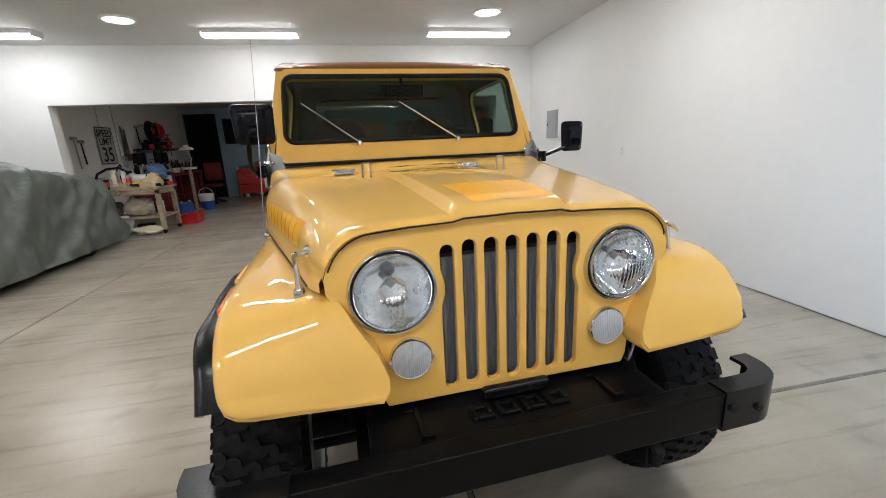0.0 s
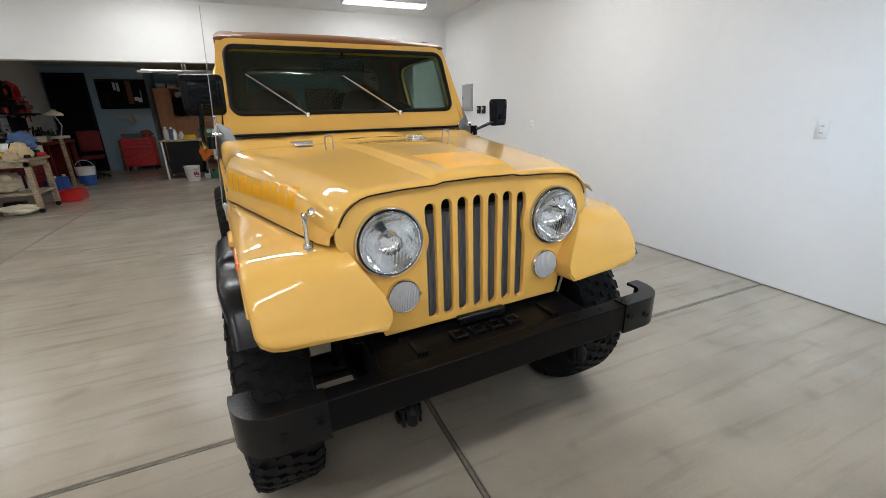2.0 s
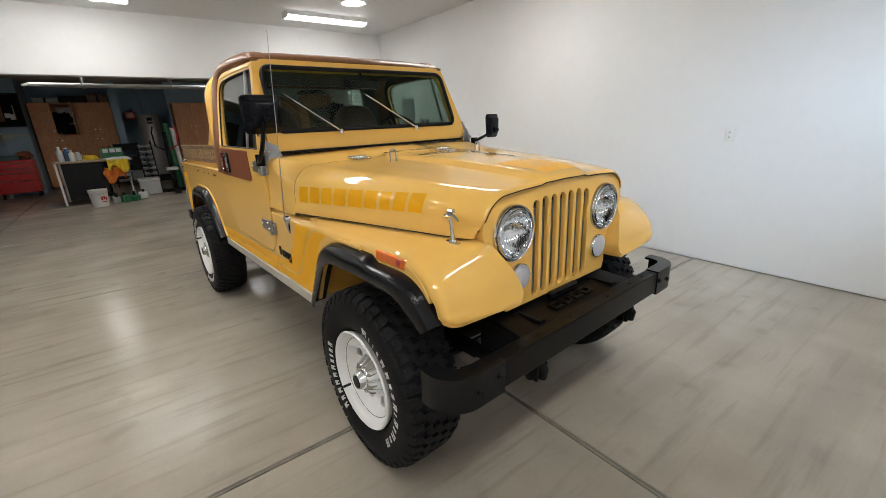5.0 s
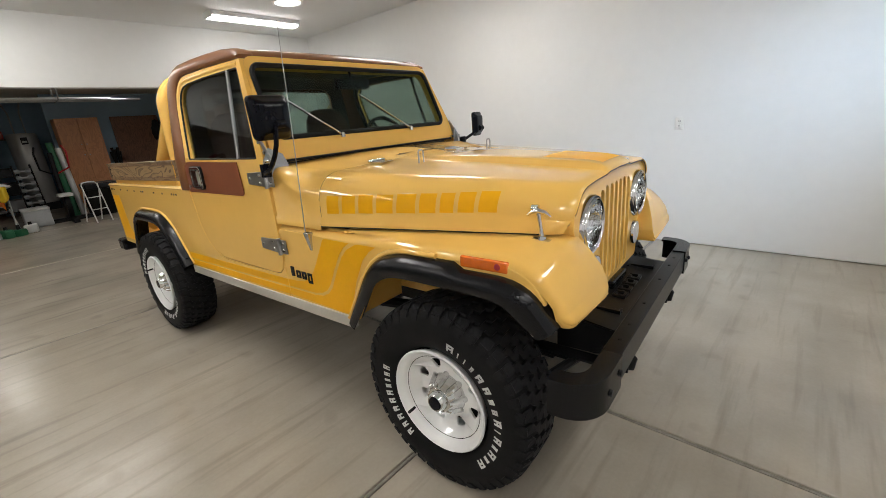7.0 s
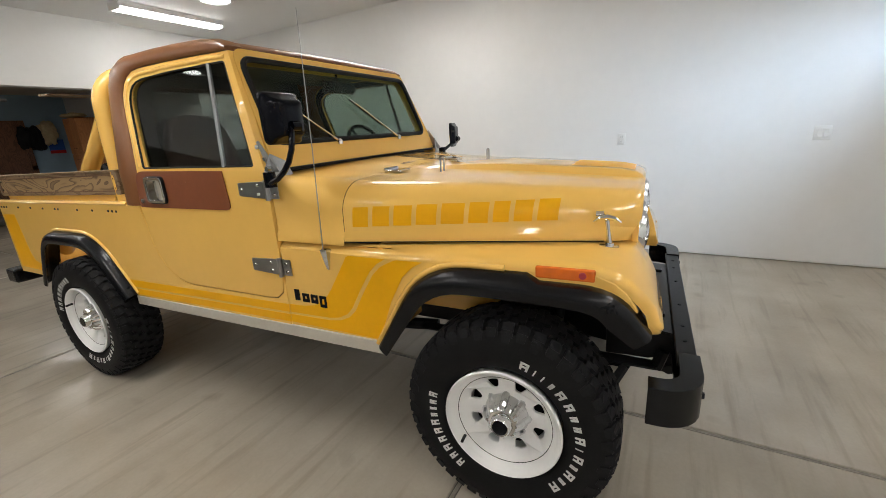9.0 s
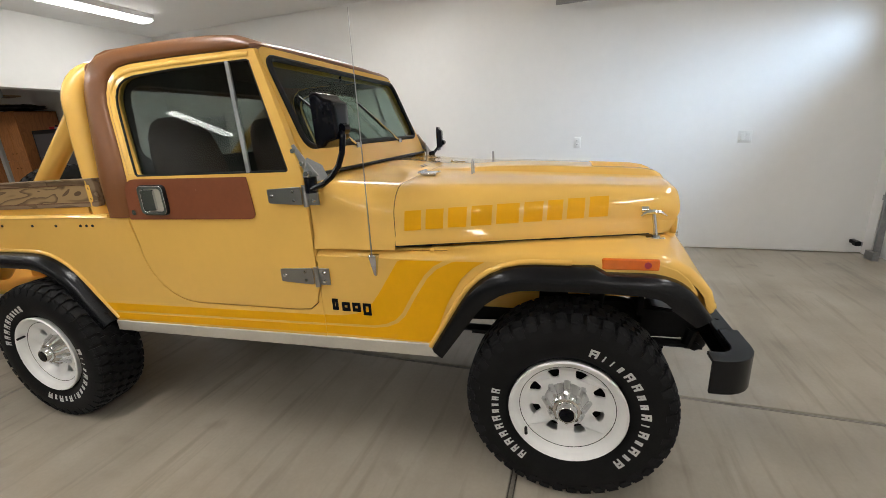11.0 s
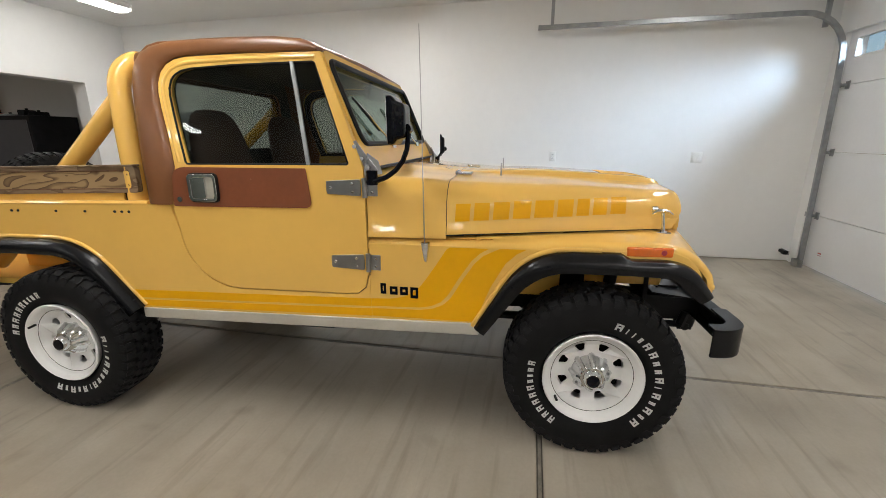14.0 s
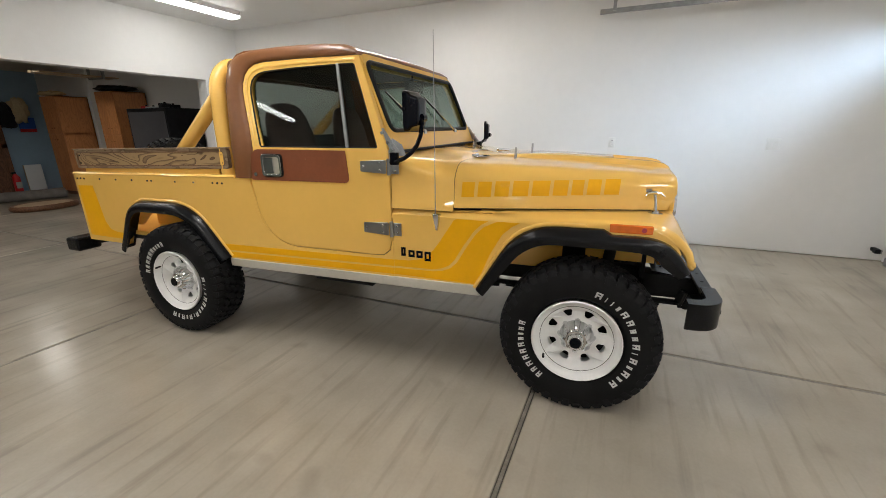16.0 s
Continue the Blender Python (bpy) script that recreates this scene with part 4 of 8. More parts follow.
for x, z in HL:
    lamp = part("headlight", lathe(bmesh.new(), [(-0.378, 0.1125), (-0.394, 0.1115), (-0.400, 0.1085), (-0.397, 0.1045), (-0.386, 0.101), (-0.372, 0.097)], "y", (x, 0, z), 40), CHROME, truck, "round sealed-beam headlight")
    part("bezel", lathe(bmesh.new(), [(-0.388, 0.0995), (-0.403, 0.0985), (-0.407, 0.096), (-0.404, 0.0935), (-0.385, 0.092)], "y", (x, 0, z), 40), CHROME, lamp, "chrome trim ring")
    # dark ring draws the shaded gap between the two chrome rings
    part("retainer", lathe(bmesh.new(), [(-0.386, 0.1035), (-0.393, 0.102), (-0.393, 0.097), (-0.384, 0.096)], "y", (x, 0, z), 40), SEAL, lamp, "dark ring drawn as the gap between the chrome rings")
    bowl = [(-0.315 - 0.075 * (r / 0.09) ** 2, r) for r in (0.0, 0.02, 0.04, 0.06, 0.078, 0.093)]
    part("reflector", lathe(bmesh.new(), [(-0.31, 0.0)] + bowl, "y", (x, 0, z), 40), REFLECTOR, lamp, "silvered reflector bowl")
    bm = bmesh.new()
    rings = []
    for r in [0.0945 * q / 22 for q in range(23)]:
        yy = -0.418 + 0.022 * (r / 0.09) ** 2
        ring = []
        for k in range(96):
            a = 2 * math.pi * k / 96
            px, pz = r * math.cos(a), r * math.sin(a)
            ring.append((x + px, yy + (0.0016 * math.sin(px * 520) if pz < 0.005 else 0.0010 * math.sin(px * 210) * math.cos(pz * 190)) * min(1, (0.0945 - r) / 0.02), z + pz))
        rings.append(ring)
    loft(bm, rings, True, False)
    part("lens", bm, LENS_GLASS, lamp, "ribbed glass lens")
    part("bulb", lathe(bmesh.new(), [(-0.345, 0.0), (-0.345, 0.008), (-0.33, 0.009), (-0.32, 0.0)], "y", (x, 0, z + 0.012), 14), GREY_METAL, lamp)
for sign in (-1, 1):
    at = (sign * 0.288, 0, 0.803)
    sig = part("turn_signal", lathe(bmesh.new(), [(-0.384, 0.057), (-0.398, 0.057), (-0.402, 0.0545), (-0.401, 0.0515), (-0.394, 0.050)], "y", at, 32), CHROME, truck, "round clear turn signal lamp")
    bm = bmesh.new()
    for k in range(18):
        x0, x1 = -0.0515 + 0.00572 * k, -0.0515 + 0.00572 * (k + 1)
        xm = (x0 + x1) / 2
        cols = []
        for xx, lift in ((x0, 0.0), (xm - 0.0015, 0.0022), (xm + 0.0015, 0.0022), (x1, 0.0)):
            hgt = math.sqrt(max(0.0, 0.0517 ** 2 - xx * xx))
            cols.append([(at[0] + xx, -0.400 - lift - 0.006 * (1 - (xx * xx + (hgt * v) ** 2) / 0.0517 ** 2), at[2] + hgt * v) for v in (-1, -0.85, -0.5, 0, 0.5, 0.85, 1)])
        loft(bm, cols, closed=False)
    bmesh.ops.remove_doubles(bm, verts=bm.verts, dist=0.0004)
    part("lens", bm, CLEAR_LENS, sig)
    for dx in (-0.054, 0.054):
        part("screw", lathe(bmesh.new(), [(-0.402, 0.0), (-0.402, 0.006), (-0.394, 0.006)], "y", (at[0] + dx, 0, at[2]), 8), CHROME, sig)
# side returns of the grille shell, and a dark tube drawing the shaded seam under the hood's lip
for sign in (-1, 1):
    side = [(x, z) for x, z in out if x > 0.3 and 0.70 < z < 1.13]
    bm = bmesh.new()
    loft(bm, [[(sign * (x - 0.004), y, z) for x, z in side] for y in (-0.370, -0.25)], closed=False)
    part("grille_return", bm, YELLOW, truck, smooth=50)
bm = bmesh.new()
tube(bm, [(p.x * 0.988, p.y + 0.0065, p.z - 0.004) for p in hood_section(-0.395)[1:-1]], 0.0020, 6)
part("hood_seal", bm, SEAL, truck, "thin dark line drawn as the hood's front seam")
radiator = part("radiator", boxes((-0.23, 0.23, -0.340, -0.30, 0.66, 1.048)), RADIATOR, truck, "grey finned radiator core")
for k in range(46):
    x = -0.225 + 0.01 * k
    part("fin", boxes((x, x + 0.004, -0.346, -0.341, 0.665, 1.042)), RADIATOR, radiator)
part("radiator_shroud", boxes((-0.45, 0.45, -0.30, -0.28, 0.62, 1.10)), UNDER, truck)

# bumper with separate curved end caps, and the apron plate behind it
def rect_sweep(path, top, bottom, depth, sill=0.012):
    """Upright channel along a line in the plan; depth is measured to the inside."""
    bm = bmesh.new()
    rings = []
    for i, (x, y) in enumerate(path):
        a, b = path[max(i - 1, 0)], path[min(i + 1, len(path) - 1)]
        d = Vector((b[0] - a[0], b[1] - a[1])).normalized()
        n = Vector((-d.y, d.x))
        p, q = Vector((x, y)), Vector((x, y)) + n * depth
        rings.append([(p.x, p.y, bottom), (p.x, p.y, top), (q.x, q.y, top), (q.x, q.y, top - 0.012), (p.x + n.x * 0.012, p.y + n.y * 0.012, top - 0.012), (p.x + n.x * 0.012, p.y + n.y * 0.012, bottom + 0.010), (p.x + n.x * sill, p.y + n.y * sill, bottom + 0.010), (p.x + n.x * sill, p.y + n.y * sill, bottom)])
    loft(bm, rings)
    return bm


BX, BY = -0.030, -0.585
bumper = part("front_bumper", rect_sweep([(BX - 0.62, BY), (BX - 0.3, BY), (BX, BY), (BX + 0.3, BY), (BX + 0.60, BY)], 0.646, 0.540, 0.062, 0.060), SHIELD, truck, "black steel channel bumper", bevel=0.006)
for sign in (-1, 1):
    w = 0.682
    cap = [(0.560, -0.006), (w, -0.006)] + [(w + 0.115 * math.sin(radians(a)), 0.109 - 0.115 * math.cos(radians(a))) for a in range(15, 91, 15)] + [(w + 0.115, 0.142)]
    cap = [(BX + sign * x, BY + y) for x, y in cap][::sign]
    part("end_cap", rect_sweep(cap, 0.653, 0.531, 0.062, 0.014), FLARE, bumper, "black bumper end cap", bevel=0.006)
    for x, z in ((0.585, 0.60), (w - 0.005, 0.585)):
        part("bolt", lathe(bmesh.new(), [(BY - 0.013, 0.0), (BY - 0.013, 0.010), (BY, 0.011)], "y", (BX + sign * x, 0, z), 6), UNDER, bumper)
    for x in (0.14, 0.34, 0.46, 0.60):
        part("top_bolt", lathe(bmesh.new(), [(0.6485, 0.0), (0.6485, 0.007), (0.64, 0.008)], "z", (BX + sign * x, BY + 0.03, 0), 6), UNDER, bumper)
bm = bmesh.new()
loft(bm, [[(-0.42, -0.530, 0.632), (0.40, -0.530, 0.632), (0.40, -0.530, 0.626), (-0.42, -0.530, 0.626)], [(-0.40, -0.34, 0.648), (0.39, -0.34, 0.648), (0.39, -0.34, 0.642), (-0.40, -0.34, 0.642)]])
apron = part("apron_plate", bm, SHIELD, truck, "black pressed apron plate", bevel=0.002)
for x in (-0.285, 0.255):
    part("rib", boxes((x - 0.007, x + 0.007, -0.500, -0.385, 0.634, 0.650), (x - 0.030, x - 0.007, -0.396, -0.385, 0.640, 0.651), (x + 0.007, x + 0.030, -0.500, -0.489, 0.632, 0.648)), SHIELD, apron, bevel=0.003)
for a, b in ((-0.150, -0.090), (-0.076, -0.018), (-0.004, 0.054), (0.068, 0.128)):
    part("pressed_block", boxes((a, a + 0.014, -0.478, -0.425, 0.634, 0.650), (a + 0.014, b, -0.478, -0.464, 0.634, 0.649), (b - 0.014, b, -0.464, -0.425, 0.635, 0.651), (a + 0.014, b - 0.014, -0.440, -0.425, 0.636, 0.651)), SHIELD, apron, bevel=0.004)
part("grille_step", boxes((-0.10, 0.10, -0.418, -0.388, 0.648, 0.682)), FLARE, apron, bevel=0.010)
for sign in (-1, 1):
    bm = bmesh.new()
    x = sign * 0.345
    tube(bm, [(x, -0.45, 0.520), (x, -0.54, 0.515), (x, -0.566, 0.49), (x, -0.561, 0.46), (x, -0.535, 0.452), (x, -0.515, 0.465)], [0.022, 0.022, 0.02, 0.019, 0.017, 0.013], 8)
    box(bm, x - 0.035, x + 0.035, -0.55, -0.43, 0.50, 0.535)
    box(bm, x - 0.032, x - 0.022, -0.56, -0.49, 0.445, 0.51)
    box(bm, x + 0.022, x + 0.032, -0.56, -0.49, 0.445, 0.51)
    tube(bm, [(x - 0.04, -0.525, 0.462), (x + 0.04, -0.525, 0.462)], 0.02, 10)
    part("tow_hook", bm, UNDER, bumper, "black tow hook", bevel=0.003)

# windscreen frame, leaning back
def screen_point(u, v, off=0.0):
    """u across, v up the leaning windscreen (0 at the hinge line)."""
    return Vector((u * (1 - 0.10 * v / 0.52), 1.017 + 0.203 * v / 0.50 - off * 0.9, 1.262 + v + off * 0.42))


outer = rounded([(-0.722, 0.0), (0.722, 0.0), (0.738, 0.497), (-0.738, 0.497)], [0.01, 0.01, 0.06, 0.06], 5)
hole = rounded([(-0.682, 0.098), (0.682, 0.098), (0.716, 0.455), (-0.716, 0.455)], 0.06, 6)
bm = bmesh.new()
plate(bm, outer, [hole], lambda u, v: screen_point(u, v, 0.02), (0, 0.05, -0.02))
screen = part("windscreen_frame", bm, YELLOW, truck, "yellow fold-down windscreen frame", bevel=0.010, seg=3)
ring = [screen_point(u * 0.992, 0.276 + (v - 0.276) * 0.985, 0.024) for u, v in hole]
bm = bmesh.new()
tube(bm, ring + [ring[0], ring[1]], 0.013, 8, False)
part("gasket", bm, SEAL, screen, "black rubber gasket")
bm = bmesh.new()
plate(bm, hole, [], lambda u, v: screen_point(u, v, 0.012), (0, 0.004, -0.001))
pane = part("glass", bm, SCREEN_GLASS, screen, "tinted windscreen glass")
pane.visible_shadow = False
part("hinge_seal", boxes((-0.69, 0.69, 0.985, 1.012, 1.256, 1.269)), SEAL, truck, "black cowl seal", bevel=0.006)
for x0, x1, z1 in ((-0.285, -0.60, 0.30), (0.285, -0.035, 0.30)):
    a, b = screen_point(x0, 0.078, 0.05), screen_point(x1, z1, 0.035)
    wp = part("wiper", lathe(bmesh.new(), [(0.0, 0.014), (0.02, 0.013), (0.026, 0.006)], "z", a - Vector((0, 0, 0.012)), 12), CHROME, truck, "chrome windscreen wiper")
    bm = bmesh.new()
    tube(bm, [a, a.lerp(b, 0.55)], [0.0055, 0.0035], 6)
    part("arm", bm, CHROME, wp)
    bm = bmesh.new()
    tube(bm, [a.lerp(b, 0.34) + Vector((0, 0.004, 0.0)), a.lerp(b, 0.7) + Vector((0, -0.004, 0)), b], [0.003, 0.0045, 0.003], 6)
    part("blade", bm, CHROME, wp)
    bm = bmesh.new()
    tube(bm, [a.lerp(b, 0.34) + Vector((0, 0.012, 0.0)), b + Vector((0, 0.006, 0))], 0.0055, 6)
    part("rubber", bm, SEAL, wp)

# doors with frames, smoked panes and hardware
def door_outline():
    low = [(1.005, 1.27), (1.005, 0.80), (1.02, 0.735), (1.06, 0.703), (1.12, 0.698)]
    low += [(1.655 + 0.28 * math.sin(radians(a)), 0.98 - 0.285 * math.cos(radians(a))) for a in range(0, 91, 10)]
    low += [(1.953, 1.08), (1.932, 1.18)]
    up = [(1.911, 1.272), (1.938, 1.40), (1.972, 1.537), (1.984, 1.60), (1.984, 1.645), (1.970, 1.690), (1.942, 1.722), (1.90, 1.744), (1.84, 1.753), (1.60, 1.757), (1.30, 1.755), (1.20, 1.754)]
    return low + up


for sign in (-1, 1):
    window = [(1.073, 1.292), (1.080, 1.287), (1.847, 1.286), (1.856, 1.294), (1.884, 1.40), (1.913, 1.523), (1.926, 1.585), (1.928, 1.620), (1.918, 1.655), (1.899, 1.677), (1.868, 1.693), (1.82, 1.702), (1.61, 1.711), (1.30, 1.714), (1.236, 1.714), (1.226, 1.708)]
    bm = lean(side_sheet(door_outline(), [window], HW + 0.002, 0.035, sign))
    door = part("door", bm, YELLOW, truck, "yellow steel door with a framed window", bevel=0.007, seg=2)
    bm = bmesh.new()
    ring = [Vector((sign * (HW - 0.002), y, z)) for y, z in window]
    tube(bm, ring + ring[:2], 0.005, 6, False)
    part("window_seal", lean(bm), SEAL, door, "black window seal")
    bm = lean(side_sheet(window, [], HW - 0.024, 0.004, sign), rate=0.15)
    pane = part("side_glass", bm, SIDE_GLASS, door, "smoked side window glass")
    pane.visible_shadow = False
    bm = bmesh.new()
    line = [(1.884, 1.292), (1.912, 1.40), (1.943, 1.53), (1.956, 1.595), (1.956, 1.640), (1.944, 1.674), (1.920, 1.700), (1.882, 1.718), (1.83, 1.727), (1.60, 1.734), (1.30, 1.735), (1.225, 1.733)]
    tube(bm, [(sign * (HW - 0.005), y, z) for y, z in line], 0.0125, 8)
    part("frame_bead", lean(bm), YELLOW, door, smooth=60)
    inner_skin = [(1.03, 1.262), (1.90, 1.262), (1.935, 1.40), (1.972, 1.56), (1.975, 1.64), (1.955, 1.695), (1.90, 1.738), (1.82, 1.750), (1.22, 1.750)]
    part("inner_trim", lean(side_sheet(inner_skin, [window], HW - 0.0345, 0.004, sign)), TRIM_DARK, door, "dark inner door trim")
    part("vent_bar", lean(side_sheet([(1.246, 1.285), (1.265, 1.285), (1.341, 1.718), (1.323, 1.718)], [], HW + 0.004, 0.012, sign)), GALV, door, "bright vent window bar", bevel=0.003)
    panel = rounded([(1.250, 1.096), (1.944, 1.090), (1.924, 1.272), (1.268, 1.270)], [0.035, 0.012, 0.06, 0.006], 5)
    part("brown_panel", lean(side_sheet(panel, [], HW + 0.0045, 0.004, sign)), PANEL, door, "scuffed brown vinyl door panel")
    # paddle handle
    case = rounded([(1.696, 1.112), (1.846, 1.112), (1.846, 1.247), (1.696, 1.247)], 0.028, 5)
    inner = rounded([(1.714, 1.130), (1.828, 1.130), (1.828, 1.229), (1.714, 1.229)], 0.018, 5)
    hd = part("door_handle", side_sheet(case, [inner], HW + 0.016, 0.02, sign), DARK, door, "chrome paddle door handle", bevel=0.004)
    ringp = rounded([(1.701, 1.117), (1.845, 1.117), (1.845, 1.243), (1.701, 1.243)], 0.025, 5)
    part("bezel", side_sheet(ringp, [inner], HW + 0.019, 0.008, sign), CHROME, hd, bevel=0.002)
    part("recess", side_sheet(inner, [], HW + 0.006, 0.002, sign), SILL, hd, "silver handle recess")
    part("paddle", side_sheet(rounded([(1.758, 1.134), (1.824, 1.134), (1.824, 1.225), (1.758, 1.225)], 0.010), [], HW + 0.018, 0.010, sign), CHROME, hd, bevel=0.003)
    part("lock", lathe(bmesh.new(), [(sign * (HW + 0.012), 0.0), (sign * (HW + 0.012), 0.012), (sign * HW, 0.013)], "x", (0, 1.902, 1.124), 14), CHROME, door, "round chrome lock")
    # strap hinges
    for z, tilt in ((1.19, 0.0), (0.855, 0.0)):
        strap = rounded([(1.175, z - 0.028), (1.175, z + 0.028), (1.02, z + 0.036), (1.02, z - 0.036)], 0.008, 3)
        hg = part("door_hinge", side_sheet(strap, [], HW + 0.008, 0.007, sign), STEEL, door, "steel strap hinge", bevel=0.002)
        tube_bm = bmesh.new()
        tube(tube_bm, [(sign * (HW + 0.010), 1.0, z - 0.042), (sign * (HW + 0.010), 1.0, z + 0.042)], 0.011, 10)
        part("knuckle", tube_bm, STEEL, hg)
        part("leaf", side_sheet([(0.99, z - 0.036), (0.99, z + 0.036), (0.945, z + 0.036), (0.945, z - 0.036)], [], HW + 0.006, 0.006, sign), STEEL, hg, bevel=0.002)
        for y, dz in ((1.155, 0.0), (1.055, 0.018), (1.055, -0.018), (0.967, 0.018), (0.967, -0.018)):
            part("screw", lathe(bmesh.new(), [(sign * (HW + 0.0135), 0.0), (sign * (HW + 0.012), 0.006), (sign * (HW + 0.007), 0.0085)], "x", (0, y, z + dz), 10), CHROME, hg)
    # windscreen bracket beside the cowl
    bm = side_sheet([(0.945, 1.262), (1.018, 1.258), (1.072, 1.372), (1.040, 1.388), (0.995, 1.325)], [], HW - 0.02, 0.006, sign)
    br = part("windscreen_bracket", bm, STEEL, truck, "steel windscreen hinge bracket", bevel=0.002)
    for y, z in ((0.985, 1.275), (1.015, 1.312), (1.045, 1.362)):
        part("bolt", lathe(bmesh.new(), [(sign * (HW - 0.012), 0.0), (sign * (HW - 0.012), 0.009), (sign * (HW - 0.02), 0.01)], "x", (0, y, z), 8), CHROME, br)
    bm = bmesh.new()
    tube(bm, [(sign * (HW - 0.09), 0.985, 1.275), (sign * (HW + 0.008), 0.985, 1.275)], 0.010, 10)
    part("hinge_pin", bm, CHROME, br)

# polished plates at the foot of the windscreen
for sign in (-1, 1):
    bm = bmesh.new()
    a = [Vector((sign * x, y, z)) for x, y, z in ((0.782, 0.985, 1.155), (0.780, 0.995, 1.27), (0.745, 0.990, 1.335), (0.690, 0.962, 1.300), (0.676, 0.950, 1.25), (0.684, 0.950, 1.20), (0.72, 0.960, 1.15))]
    loft(bm, [a, [p + Vector((-sign * 0.004, 0.006, 0)) for p in a]])
    part("cowl_plate", bm, GALV, truck, "polished steel cowl plate", bevel=0.002)

# mirrors
for sign, c, turn, mw, mh, md in ((-1, Vector((-0.780, 0.868, 1.462)), 2, 0.096, 0.093, 0.064), (1, Vector((0.984, 0.963, 1.344)), 9, 0.079, 0.087, 0.036)):
    base = Vector((sign * (HW + 0.02), 0.96, 1.235))
    bm = bmesh.new()
    low = Vector((c.x - 0.005, c.y - 0.045, c.z - 0.13)) if sign < 0 else Vector((c.x - 0.02, c.y - 0.02, c.z - 0.05))
    mid = [base + Vector((0, 0.02, -0.02)), Vector((-0.808, 0.935, 1.224)), Vector((-0.814, 0.890, 1.240)), Vector((-0.815, 0.850, 1.268)), Vector((-0.812, 0.820, 1.305)), Vector((-0.806, 0.803, 1.35)), Vector((-0.80, 0.796, 1.41)), Vector((-0.79, 0.806, 1.425))] if sign < 0 else [base, base.lerp(low, 0.5), low, Vector((c.x, c.y - 0.02, c.z - 0.02))]
    tube(bm, mid, 0.011, 8)
    lathe(bm, [(-0.03, 0.0), (-0.03, 0.024), (0.03, 0.024), (0.03, 0.0)], "z", base, 12)
    mr = part("side_mirror", bm, BLACK, truck, "black side mirror on a tube arm")
    shell = bmesh.new()
    rings = []
    for d, s in ((0.0, 1.0), (-0.25, 1.0), (-0.38, 0.93), (-0.50, 0.80), (-0.90, 0.70), (-0.98, 0.62), (-1.0, 0.3)):
        rings.append([(u * s, d * md, v * s) for u, v in rounded([(-mw * 0.92, -mh), (mw * 0.92, -mh), (mw, mh), (-mw, mh)], 0.028, 5)])
    loft(shell, rings)
    m = Matrix.Translation(c) @ Matrix.Rotation(radians(turn), 4, "Z")
    bmesh.ops.transform(shell, matrix=m, verts=shell.verts)
    part("shell", shell, BLACK, mr, smooth=50)
    face = bmesh.new()
    plate(face, rounded([(-mw * 0.86, -mh * 0.93), (mw * 0.86, -mh * 0.93), (mw * 0.93, mh * 0.93), (-mw * 0.93, mh * 0.93)], 0.02, 5), [], lambda u, v: m @ Vector((u, 0.003, v)), (0, -0.002, 0))
    part("mirror_glass", face, MIRROR, mr, "silvered mirror glass")
    part("bracket", lathe(bmesh.new(), [(-0.02, 0.0), (-0.02, 0.02), (0.02, 0.02), (0.02, 0.0)], "x", c + Vector((0.01, -md * 0.95, -0.03)), 10), BLACK, mr)

# antenna on the cowl side
bm = bmesh.new()
x = -(HW + 0.015)
tube(bm, [(x, 0.74, 0.955), (x + 0.03, 0.75, 1.35), (x + 0.06, 0.762, 1.83)], [0.0028, 0.002, 0.0014], 6)
ant = part("antenna", bm, STEEL, truck, "thin whip antenna")
bm = bmesh.new()
loft(bm, [[(-HW + 0.010, 0.74 - b, z), (-HW + 0.010, 0.74 + b, z), (-HW - d, 0.74 + b * 0.7, z), (-HW - d, 0.74 - b * 0.7, z)] for z, b, d in ((0.958, 0.021, 0.018), (0.952, 0.022, 0.019), (0.92, 0.017, 0.013), (0.872, 0.009, 0.004), (0.866, 0.006, 0.0))])
part("base", bm, CHROME, ant, "chrome tapered antenna base", bevel=0.004)

# half-cab: brown roof shell with its rear pillars, bulkhead and rear window
bm = bmesh.new()
rings = []
for y, top, dz in ((1.214, 1.757, 0.006), (1.207, 1.764, 0.006), (1.213, 1.780, 0.006), (1.245, 1.797, 0.005), (1.34, 1.815, 0.002), (1.6, 1.826, 0), (1.85, 1.829, 0), (2.0, 1.827, 0), (2.06, 1.816, 0), (2.10, 1.792, 0), (2.13, 1.758, 0), (2.148, 1.70, 0)):
    w = 0.650
    top += 0.006 * min(1, max(0, (y - 1.24) / 0.08)) * min(1, max(0, (2.12 - y) / 0.08))
    low = top - 0.014
    ring = [(w + 0.003, low)]
    for a in (0, 25, 50, 70, 88):
        e = min(0.030, (top - low) * 0.6)
        ring.append((w - e * (1 - math.cos(radians(a))), top - 0.005 - e * (1 - math.sin(radians(a)))))
    ring += [(0.45, top + 0.002), (0.2, top + 0.006), (0, top + 0.007)]
    full = [(x, y - dz * (1 - (x / w) ** 2), z) for x, z in [(-x, z) for x, z in ring] + ring[-2::-1]]
    rings.append(full)
loft(bm, rings, closed=False)
ext = bmesh.ops.extrude_face_region(bm, geom=list(bm.faces))
bmesh.ops.translate(bm, verts=[g for g in ext["geom"] if isinstance(g, bmesh.types.BMVert)], vec=Vector((0, 0, -0.018)))
roof = part("roof", bm, BROWN, truck, "brown textured half-cab roof", smooth=50)
